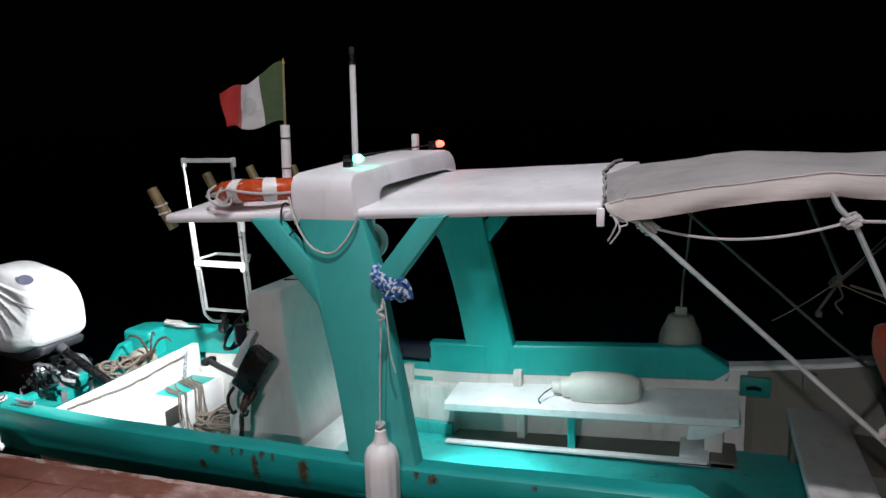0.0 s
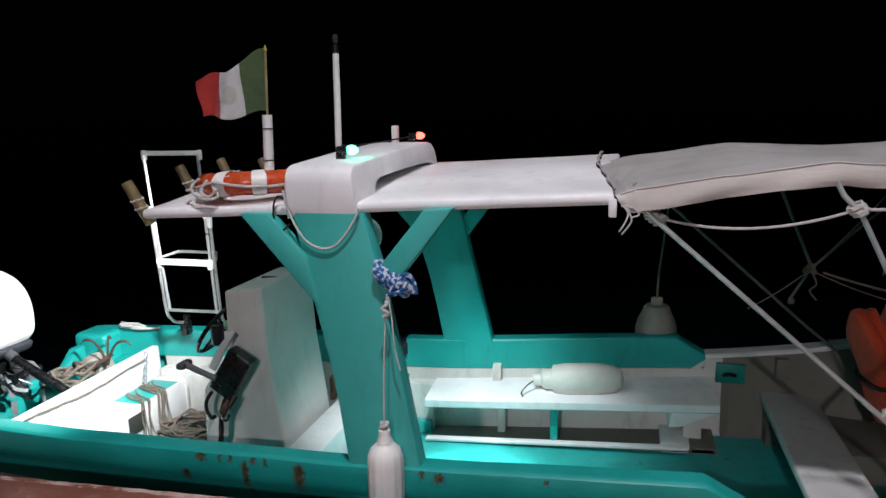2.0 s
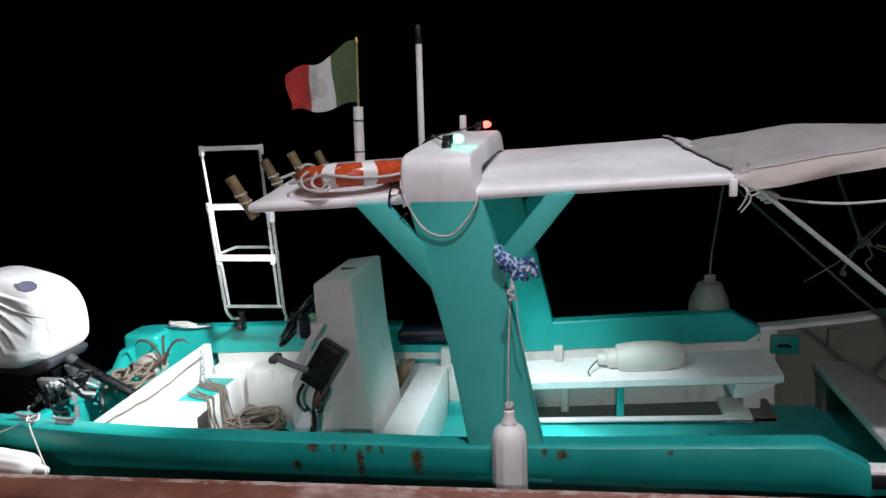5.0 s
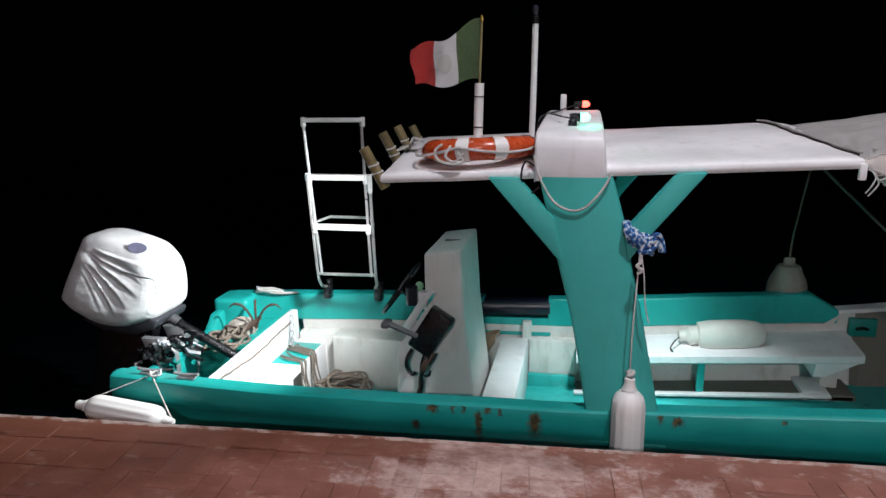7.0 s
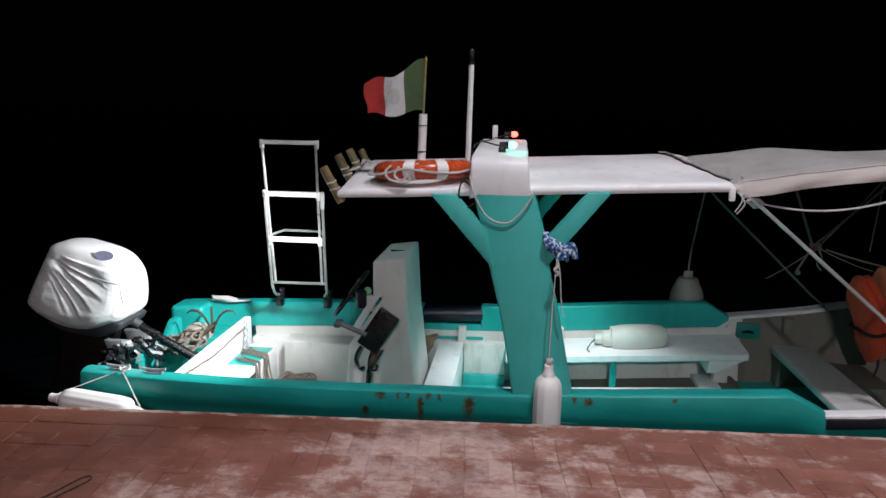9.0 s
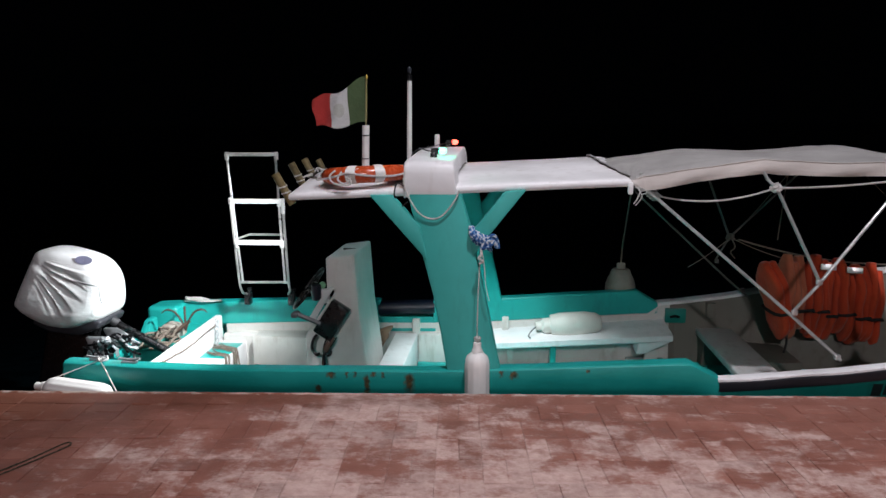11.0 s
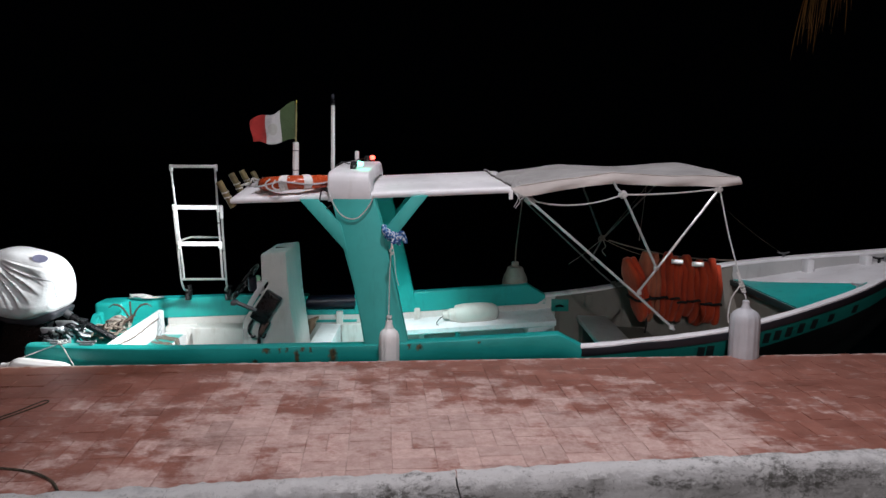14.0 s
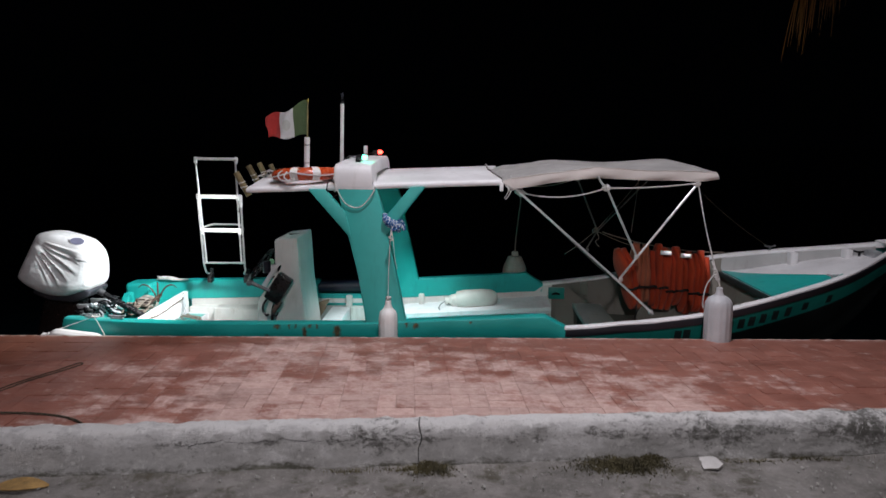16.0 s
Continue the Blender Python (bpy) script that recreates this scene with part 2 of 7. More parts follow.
def paver_build(tree, node, bsdf, shade=1.0):
    """Red-painted pavers, the paint worn to pinkish concrete in patches that run across the joints."""
    where = place_of(tree, node)
    stretched = place_of(tree, node, (0.9, 1.15, 1))
    wide = noise_of(tree, node, stretched, 2.5, 11, 0.74)
    fine = noise_of(tree, node, where, 34, 6, 0.7)
    xyz = node("ShaderNodeSeparateXYZ")
    link(tree, where, xyz.inputs[0])

    def calc(kind, a, b):
        m = node("ShaderNodeMath")
        m.operation = kind
        for value, slot in ((a, m.inputs[0]), (b, m.inputs[1])):
            if isinstance(value, (int, float)):
                slot.default_value = value
            else:
                link(tree, value, slot)
        return m.outputs[0]

    # the trodden middle of the walk and the side by the kerb are worn most
    # the same mask also puts the lamp's falloff at the stern into colour
    dx = calc("MULTIPLY", calc("ADD", xyz.outputs[0], 0.85), 0.45)
    dy = calc("MULTIPLY", calc("ADD", xyz.outputs[1], -0.88), 0.78)
    tread_falloff = calc("SUBTRACT", 0.097, calc("MULTIPLY", calc("ADD", calc("MULTIPLY", dx, dx), calc("MULTIPLY", dy, dy)), 0.145))
    wide = calc("ADD", wide, calc("MAXIMUM", tread_falloff, -0.17))
    # where people step across to the boat the paint is gone by the edge as well
    px = calc("MULTIPLY", calc("ADD", xyz.outputs[0], 1.82), 1.9)
    py = calc("MULTIPLY", calc("ADD", xyz.outputs[1], -2.12), 2.6)
    step = calc("SUBTRACT", 0.17, calc("MULTIPLY", calc("ADD", calc("MULTIPLY", px, px), calc("MULTIPLY", py, py)), 0.15))
    wide = calc("ADD", wide, calc("MAXIMUM", step, 0.0))
    info = node("ShaderNodeObjectInfo")
    island = node("ShaderNodeNewGeometry")
    total = node("ShaderNodeMath")
    total.operation = "ADD"
    link(tree, info.outputs["Random"], total.inputs[0])
    link(tree, island.outputs["Random Per Island"], total.inputs[1])
    part_of = node("ShaderNodeMath")
    part_of.operation = "FRACT"
    link(tree, total.outputs[0], part_of.inputs[0])
    shift = node("ShaderNodeMath")
    shift.operation = "MULTIPLY_ADD"
    shift.inputs[1].default_value = 0.045
    link(tree, part_of.outputs[0], shift.inputs[0])
    link(tree, wide, shift.inputs[2])
    jag = node("ShaderNodeMath")
    jag.operation = "MULTIPLY_ADD"
    jag.inputs[1].default_value = 0.14
    link(tree, fine, jag.inputs[0])
    link(tree, shift.outputs[0], jag.inputs[2])
    worn = ramp_of(tree, node, jag.outputs[0], [(0.565, (0, 0, 0)), (0.66, (1, 1, 1))])
    red = ramp_of(tree, node, noise_of(tree, node, where, 4.5, 6, 0.65), [(0.3, (0.235, 0.086, 0.062)), (0.7, (0.365, 0.156, 0.117))])
    bare = ramp_of(tree, node, noise_of(tree, node, where, 16, 7, 0.75), [(0.3, (0.420, 0.258, 0.222)), (0.7, (0.640, 0.458, 0.410))])
    tone = mix_of(tree, node, worn, red, bare)
    flakes = noise_of(tree, node, place_of(tree, node, (0.7, 1.35, 1)), 8.5, 8, 0.75)
    tone = mix_of(tree, node, ramp_of(tree, node, flakes, [(0.57, (0, 0, 0)), (0.66, (0.7,) * 3)]), tone, (0.62, 0.45, 0.40))
    old = noise_of(tree, node, place_of(tree, node, (0.8, 1.4, 1)), 3.4, 9, 0.74)
    tone = mix_of(tree, node, ramp_of(tree, node, old, [(0.56, (0, 0, 0)), (0.64, (0.45,) * 3)]), tone, (0.22, 0.115, 0.098))
    rusty = ramp_of(tree, node, noise_of(tree, node, place_of(tree, node, (1, 1.5, 1)), 1.1, 8, 0.68), [(0.58, (0, 0, 0)), (0.68, (0.6,) * 3)])
    tone = mix_of(tree, node, rusty, tone, (0.13, 0.042, 0.024))
    # the strip along the water, darkest by the stern: brown damp stains and lamp falloff as colour
    brink = calc("ADD", calc("SUBTRACT", xyz.outputs[1], calc("MULTIPLY", xyz.outputs[0], 0.06)), calc("MULTIPLY", xyz.outputs[0], -0.42))
    damp_falloff = calc("ADD", calc("MULTIPLY", calc("SUBTRACT", brink, 3.12), 0.34), noise_of(tree, node, place_of(tree, node, (0.7, 1.3, 1)), 2.2, 9, 0.72))
    tone = mix_of(tree, node, ramp_of(tree, node, damp_falloff, [(0.47, (0, 0, 0)), (0.62, (0.7,) * 3)]), tone, (0.165, 0.052, 0.028))
    each = ramp_of(tree, node, part_of.outputs[0], [(0.0, (0.89,) * 3), (1.0, (1.08,) * 3)])
    tone = mix_of(tree, node, 1.0, tone, each, "MULTIPLY")
    if shade < 1.0:
        tone = mix_of(tree, node, 1.0, tone, (shade,) * 3, "MULTIPLY")
    link(tree, tone, bsdf.inputs["Base Color"])
    link(tree, ramp_of(tree, node, worn, [(0.0, (0.48,) * 3), (1.0, (0.85,) * 3)]), bsdf.inputs["Roughness"])
    bump_of(tree, node, fine, bsdf, 0.45, 0.004)


PAVER = material("worn_red_paver", paver_build, 0.7)


def joint_build(tree, node, bsdf):
    """Grit trodden level into the joints, of the pavers' own dust."""
    paver_build(tree, node, bsdf, 0.85)


JOINT = material("paver_joint", joint_build, 0.9)


def concrete_build(tree, node, bsdf):
    """Old kerb concrete: grey, whitewashed along the top, with black mould under the lip, pits and one long crack."""
    where = place_of(tree, node)
    xyz = node("ShaderNodeSeparateXYZ")
    link(tree, where, xyz.inputs[0])

    def calc(kind, a, b, clamp=False):
        m = node("ShaderNodeMath")
        m.operation, m.use_clamp = kind, clamp
        for value, slot in ((a, m.inputs[0]), (b, m.inputs[1])):
            if isinstance(value, (int, float)):
                slot.default_value = value
            else:
                link(tree, value, slot)
        return m.outputs[0]

    base = ramp_of(tree, node, noise_of(tree, node, place_of(tree, node, (1, 1, 2.6)), 6, 9, 0.7), [(0.3, (0.45, 0.435, 0.425)), (0.52, (0.58, 0.562, 0.555)), (0.7, (0.70, 0.682, 0.672))])
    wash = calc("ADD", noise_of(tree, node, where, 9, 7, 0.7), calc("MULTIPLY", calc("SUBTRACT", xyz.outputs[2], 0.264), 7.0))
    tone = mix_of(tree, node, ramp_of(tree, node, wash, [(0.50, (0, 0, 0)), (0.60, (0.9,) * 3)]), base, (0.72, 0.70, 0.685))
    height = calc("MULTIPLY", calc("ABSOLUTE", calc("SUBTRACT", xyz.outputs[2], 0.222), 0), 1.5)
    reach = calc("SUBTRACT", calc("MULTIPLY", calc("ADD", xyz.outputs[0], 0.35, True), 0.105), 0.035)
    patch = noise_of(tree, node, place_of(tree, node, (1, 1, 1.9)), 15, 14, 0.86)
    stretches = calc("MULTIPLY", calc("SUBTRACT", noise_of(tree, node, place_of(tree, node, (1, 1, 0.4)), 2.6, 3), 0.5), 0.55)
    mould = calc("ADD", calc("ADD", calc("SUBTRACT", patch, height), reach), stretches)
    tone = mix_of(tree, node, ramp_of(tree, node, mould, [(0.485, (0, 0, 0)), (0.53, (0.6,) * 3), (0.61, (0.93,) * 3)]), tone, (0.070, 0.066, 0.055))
    streaks = noise_of(tree, node, place_of(tree, node, (1, 1, 4.0)), 9, 9, 0.74)
    tone = mix_of(tree, node, ramp_of(tree, node, calc("ADD", streaks, reach), [(0.56, (0, 0, 0)), (0.68, (0.55,) * 3)]), tone, (0.20, 0.195, 0.18))
    pits = ramp_of(tree, node, noise_of(tree, node, where, 42, 8, 0.85), [(0.58, (0, 0, 0)), (0.63, (0.82,) * 3)])
    tone = mix_of(tree, node, pits, tone, (0.16, 0.15, 0.138))
    chalk = ramp_of(tree, node, noise_of(tree, node, where, 18, 12, 0.84), [(0.545, (0, 0, 0)), (0.58, (0.9,) * 3)])
    tone = mix_of(tree, node, chalk, tone, (0.75, 0.735, 0.72))
    bend = noise_of(tree, node, place_of(tree, node, (1, 0, 0)), 7.0, 10, 0.75)
    line = calc("ABSOLUTE", calc("SUBTRACT", xyz.outputs[2], calc("ADD", 0.165, calc("MULTIPLY", bend, 0.12))), 0)
    stretch = calc("LESS_THAN", calc("ABSOLUTE", calc("ADD", xyz.outputs[0], 1.28), 0), 0.5)
    crack = calc("MULTIPLY", calc("LESS_THAN", calc("ADD", line, 0.0030), calc("MULTIPLY", noise_of(tree, node, where, 11, 5, 0.7), 0.0085)), stretch)
    tone = mix_of(tree, node, crack, tone, (0.018, 0.017, 0.016))
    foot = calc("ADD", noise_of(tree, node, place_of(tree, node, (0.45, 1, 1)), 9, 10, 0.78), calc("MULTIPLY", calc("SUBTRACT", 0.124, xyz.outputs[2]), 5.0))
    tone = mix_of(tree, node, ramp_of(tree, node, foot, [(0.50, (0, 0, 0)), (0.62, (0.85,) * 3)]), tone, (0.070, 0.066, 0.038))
    link(tree, tone, bsdf.inputs["Base Color"])
    bump_of(tree, node, noise_of(tree, node, where, 22, 10, 0.78), bsdf, 0.8, 0.028)


CONCRETE = material("mouldy_concrete", concrete_build, 0.9)


def road_build(tree, node, bsdf):
    where = place_of(tree, node)
    base = ramp_of(tree, node, noise_of(tree, node, where, 4.2, 10, 0.76), [(0.32, (0.090, 0.084, 0.075)), (0.66, (0.30, 0.28, 0.262))])
    grit = ramp_of(tree, node, noise_of(tree, node, where, 48, 5, 0.8), [(0.58, (0, 0, 0)), (0.70, (0.9,) * 3)])
    tone = mix_of(tree, node, grit, base, (0.40, 0.385, 0.36))
    specks = ramp_of(tree, node, noise_of(tree, node, where, 27, 8, 0.85), [(0.655, (0, 0, 0)), (0.69, (0.9,) * 3)])
    tone = mix_of(tree, node, specks, tone, (0.62, 0.60, 0.58))
    soil = ramp_of(tree, node, noise_of(tree, node, where, 5.5, 8, 0.75), [(0.53, (0, 0, 0)), (0.64, (0.85,) * 3)])
    link(tree, mix_of(tree, node, soil, tone, (0.075, 0.066, 0.045)), bsdf.inputs["Base Color"])
    bump_of(tree, node, noise_of(tree, node, where, 60, 8, 0.8), bsdf, 0.8, 0.012)


ROAD = material("dusty_road", road_build, 0.95)


def water_build(tree, node, bsdf):
    bsdf.inputs["Base Color"].default_value = (0.001, 0.003, 0.004, 1)
    where = place_of(tree, node, (1, 1.6, 1))
    bump_of(tree, node, noise_of(tree, node, where, 3.5, 4, 0.5), bsdf, 0.5, 0.12)


WATER = material("night_water", water_build, 0.12)


STAINS = [(-2.185, -0.062, 0.028, 0.085), (-1.878, 0.028, 0.024, 0.25), (-1.615, 0.034, 0.042, 0.17), (-2.10, 0.024, 0.040, 0.050), (-2.00, 0.026, 0.016, 0.045), (-0.985, 0.062, 0.032, 0.055), (-1.06, 0.060, 0.018, 0.045), (-1.778, 0.032, 0.010, 0.05), (-1.95, 0.028, 0.014, 0.04), (-1.835, 0.030, 0.024, 0.04), (-0.55, 0.09, 0.010, 0.03)]


def rusted_teal(tree, node, bsdf):
    """Teal boat paint with rust that has run down from the rail's fastenings on the quay side."""
    where = place_of(tree, node)
    wide = noise_of(tree, node, where, 2.3, 5, 0.6)
    fine = noise_of(tree, node, where, 26, 6, 0.7)
    tone = ramp_of(tree, node, wide, [(0.3, (0.008, 0.262, 0.236)), (0.7, (0.012, 0.345, 0.312))])
    tone = mix_of(tree, node, ramp_of(tree, node, fine, [(0.62, (0, 0, 0)), (0.78, (0.5,) * 3)]), tone, (0.10, 0.44, 0.39))
    smear = noise_of(tree, node, place_of(tree, node, (1.4, 1.4, 5)), 2.4, 6, 0.65)
    tone = mix_of(tree, node, ramp_of(tree, node, smear, [(0.52, (0, 0, 0)), (0.8, (0.7,) * 3)]), tone, (0.008, 0.20, 0.17))

    def calc(kind, a, b, clamp=False):
        m = node("ShaderNodeMath")
        m.operation, m.use_clamp = kind, clamp
        for value, slot in ((a, m.inputs[0]), (b, m.inputs[1])):
            if isinstance(value, (int, float)):
                slot.default_value = value
            else:
                link(tree, value, slot)
        return m.outputs[0]

    geo = node("ShaderNodeNewGeometry")
    xyz = node("ShaderNodeSeparateXYZ")
    link(tree, geo.outputs["Position"], xyz.inputs[0])
    ragged = noise_of(tree, node, place_of(tree, node, (1, 1, 0.30)), 60, 7, 0.8)
    clump = noise_of(tree, node, where, 45, 4, 0.6)
    x = calc("ADD", xyz.outputs[0], calc("MULTIPLY", calc("SUBTRACT", clump, 0.5), 0.05))
    z = calc("ADD", xyz.outputs[2], calc("MULTIPLY", calc("SUBTRACT", ragged, 0.5), 0.06))
    total = 0.0
    for xs, top, w, h in STAINS:
        down = calc("MULTIPLY", calc("SUBTRACT", top, z), 1 / h)
        narrow = calc("SUBTRACT", 1.1, calc("MULTIPLY", down, 0.35))
        across = calc("SUBTRACT", 1.08, calc("MULTIPLY", calc("ABSOLUTE", calc("MULTIPLY", calc("SUBTRACT", x, xs), 1 / w), 0), narrow), True)
        begun = calc("MULTIPLY", down, 5.0, True)
        left = calc("POWER", calc("SUBTRACT", 1.0, down, True), 0.6)
        total = calc("MAXIMUM", total, calc("MULTIPLY", calc("MULTIPLY", calc("POWER", across, 1.1), begun), left))
    facing = node("ShaderNodeSeparateXYZ")
    link(tree, geo.outputs["Normal"], facing.inputs[0])
    near = calc("MULTIPLY", calc("MULTIPLY", total, calc("LESS_THAN", xyz.outputs[1], 2.69)), calc("MULTIPLY", calc("SUBTRACT", 0.95, facing.outputs[2]), 2.2, True))
    rust = ramp_of(tree, node, clump, [(0.36, (0.022, 0.012, 0.004)), (0.52, (0.085, 0.042, 0.011)), (0.66, (0.17, 0.088, 0.022))])
    spread = calc("MULTIPLY", near, calc("ADD", 0.35, calc("MULTIPLY", ragged, 1.3)))
    link(tree, mix_of(tree, node, ramp_of(tree, node, spread, [(0.10, (0, 0, 0)), (0.58, (0.92,) * 3)]), tone, rust), bsdf.inputs["Base Color"])
    link(tree, ramp_of(tree, node, wide, [(0.3, (0.30,) * 3), (0.7, (0.52,) * 3)]), bsdf.inputs["Roughness"])
    bump_of(tree, node, noise_of(tree, node, place_of(tree, node, (1, 1, 3)), 9, 5, 0.6), bsdf, 0.06, 0.02)


TEAL_RUST = material("rust_streaked_teal_paint", rusted_teal)
WEED = plain("dry_weed", (0.085, 0.072, 0.034), 0.95, 0.0, 16, 0.8)
LEAF = plain("dead_leaf", (0.30, 0.18, 0.06), 0.75, 0.0, 60, 0.6, 0.5)
FROND = plain("palm_frond", (0.38, 0.19, 0.045), 0.7, 0.0, 25, 0.4)
PAPER = plain("crumpled_paper", (0.48, 0.465, 0.45), 0.8)

# ---- mesh tools ----
ORIGIN = {}


def thing(name, at, label, category, group="", kind=""):
    ob = new(name)
    ob.location = at
    ob.empty_display_size = 0.1
    ORIGIN[ob] = Vector(at)
    return tagged(ob, label, category, group, kind)


def part(name, bm, mat, parent=None, label="", sharp=35, recalc=True):
    """Links a bmesh, built in world metres, as one mesh object under a thing or a part."""
    if recalc:
        bmesh.ops.recalc_face_normals(bm, faces=bm.faces)
    mesh = bpy.data.meshes.new(name)
    at = ORIGIN.get(parent, Vector((0, 0, 0)))
    bmesh.ops.translate(bm, verts=bm.verts, vec=-at)
    bm.to_mesh(mesh)
    bm.free()
    for p in mesh.polygons:
        p.use_smooth = True
    mesh.set_sharp_from_angle(angle=radians(sharp))
    mesh.materials.append(mat)
    ob = new(name, mesh)
    if parent:
        ob.parent = parent
    ORIGIN[ob] = at
    return tagged(ob, label)


def single(name, bm, mat, label, category, group="", kind="", sharp=35):
    return tagged(part(name, bm, mat, None, "", sharp), label, category, group, kind)


def add_box(bm, a, b, bevel=0.0, seg=2):
    """A box between two corners, with rounded edges."""
    made = bmesh.ops.create_cube(bm, size=1.0)["verts"]
    for v in made:
        v.co = Vector([a[i] + (b[i] - a[i]) * (v.co[i] + 0.5) for i in range(3)])
    if bevel:
        edges = list({e for v in made for e in v.link_edges})
        bmesh.ops.bevel(bm, geom=edges, offset=bevel, segments=seg, affect="EDGES", profile=0.5)
    return bm


def box(a, b, bevel=0.0, seg=2):
    return add_box(bmesh.new(), a, b, bevel, seg)


def prism(points, axis, lo, hi, bevel=0.0, seg=2):
    """A polygon in the plane across the axis, drawn out from lo to hi. Points are the other two axes in order."""
    bm = bmesh.new()
    i = "xyz".index(axis)
    rings = []
    for w in (lo, hi):
        ring = []
        for p in points:
            c = list(p)
            c.insert(i, w)
            ring.append(bm.verts.new(c))
        rings.append(ring)
    n = len(points)
    bm.faces.new(rings[0]), bm.faces.new(rings[1][::-1])
    for k in range(n):
        bm.faces.new((rings[0][k], rings[0][(k + 1) % n], rings[1][(k + 1) % n], rings[1][k]))
    if bevel:
        bmesh.ops.recalc_face_normals(bm, faces=bm.faces)
        bmesh.ops.bevel(bm, geom=bm.edges[:], offset=bevel, segments=seg, affect="EDGES", profile=0.5)
    return bm


def curve_through(points, steps=6, closed=False):
    """A smooth line through a few points."""
    pts = [Vector(p) for p in points]
    n = len(pts)
    out = []
    for k in range(n if closed else n - 1):
        if closed:
            p0, p1, p2, p3 = pts[k - 1], pts[k], pts[(k + 1) % n], pts[(k + 2) % n]
        else:
            p0, p1, p2, p3 = pts[max(k - 1, 0)], pts[k], pts[k + 1], pts[min(k + 2, n - 1)]
        for s in range(steps):
            u = s / steps
            out.append(0.5 * (2 * p1 + (p2 - p0) * u + (2 * p0 - 5 * p1 + 4 * p2 - p3) * u * u + (3 * p1 - p0 - 3 * p2 + p3) * u ** 3))
    if not closed:
        out.append(pts[-1])
    return out


def add_tube(bm, pts, r, n=8, closed=False):
    """A round tube along a line; r is one radius or one for each point."""
    pts = [Vector(p) for p in pts]
    m = len(pts)
    rad = r if isinstance(r, (list, tuple)) else [r] * m
    side = None
    rings = []
    for k in range(m):
        ahead = pts[(k + 1) % m] - pts[k - 1] if closed else pts[min(k + 1, m - 1)] - pts[max(k - 1, 0)]
        ahead.normalize()
        if side is None:
            side = ahead.orthogonal().normalized()
        side = (side - ahead * side.dot(ahead)).normalized()
        up = ahead.cross(side)
        rings.append([bm.verts.new(pts[k] + (side * math.cos(a) + up * math.sin(a)) * rad[k]) for a in [2 * math.pi * j / n for j in range(n)]])
    for k in range(m if closed else m - 1):
        a, b = rings[k], rings[(k + 1) % m]
        for j in range(n):
            bm.faces.new((a[j], a[(j + 1) % n], b[(j + 1) % n], b[j]))
    if not closed:
        bm.faces.new(rings[0][::-1]), bm.faces.new(rings[-1])
    return bm


def tube(pts, r, n=8, closed=False):
    return add_tube(bmesh.new(), pts, r, n, closed)


def sag(a, b, drop, steps=14):
    a, b = Vector(a), Vector(b)
    return [a.lerp(b, u) - Vector((0, 0, drop * 4 * u * (1 - u))) for u in [k / steps for k in range(steps + 1)]]


def wander(pts, amount, seed):
    rng = random.Random(seed)
    return [Vector(p) + Vector([rng.uniform(-amount, amount) for _ in range(3)]) for p in pts]


def add_lathe(bm, profile, m, n=20):
    """Turns a profile of (radius, height) about the z axis of the pose m."""
    rings = []
    for r, h in profile:
        rings.append([bm.verts.new(m @ Vector((r * math.cos(a), r * math.sin(a), h))) for a in [2 * math.pi * j / n for j in range(n)]])
    for a, b in zip(rings, rings[1:]):
        for j in range(n):
            bm.faces.new((a[j], a[(j + 1) % n], b[(j + 1) % n], b[j]))
    bm.faces.new(rings[0][::-1]), bm.faces.new(rings[-1])
    return bm


def lathe(profile, m, n=20, dents=0.0):
    bm = add_lathe(bmesh.new(), profile, m, n)
    if dents:
        for v in bm.verts:
            q = v.co
            v.co = q + dents * Vector((noise.noise(q * 11), noise.noise(q * 11 + Vector((5, 0, 0))), noise.noise(q * 11 + Vector((0, 7, 0)))))
    return bm


def sheet(fn, us, vs, thick=0.0):
    """A surface fn(u, v) over two lists, with thickness along its normals."""
    bm = bmesh.new()
    grid = [[bm.verts.new(fn(u, v)) for v in vs] for u in us]
    for i in range(len(us) - 1):
        for j in range(len(vs) - 1):
            bm.faces.new((grid[i][j], grid[i + 1][j], grid[i + 1][j + 1], grid[i][j + 1]))
    if thick:
        bmesh.ops.recalc_face_normals(bm, faces=bm.faces)
        bmesh.ops.solidify(bm, geom=bm.faces[:], thickness=thick)
    return bm


def steps(a, b, n):
    return [a + (b - a) * k / n for k in range(n + 1)]


def table(x, rows):
    """Smooth reading of a short table of (x, value)."""
    if x <= rows[0][0]:
        return rows[0][1]
    for k in range(len(rows) - 1):
        if x <= rows[k + 1][0]:
            (x1, v1), (x2, v2) = rows[k], rows[k + 1]
            x0, v0 = rows[k - 1] if k else rows[k]
            x3, v3 = rows[k + 2] if k + 2 < len(rows) else rows[k + 1]
            d = x2 - x1
            m1 = (v2 - v0) / (x2 - x0) if x2 > x0 else 0.0
            m2 = (v3 - v1) / (x3 - x1) if x3 > x1 else 0.0
            u = (x - x1) / d
            return (2 * u ** 3 - 3 * u * u + 1) * v1 + (u ** 3 - 2 * u * u + u) * d * m1 + (3 * u * u - 2 * u ** 3) * v2 + (u ** 3 - u * u) * d * m2
    return rows[-1][1]


# ---- water, quay, kerb, road ----
WATER_Z, ROAD_Z, KERB_Z = -0.62, 0.098, 0.285


def edge_y(x):
    return 2.42 + 0.060 * x


def kerb_y(x):
    u = max(-4.0, min(4.0, x))
    return 0.165 + 0.118 * (u + 0.78) - 0.004 * (u + 0.78) ** 2 + 0.11 * (x - u)


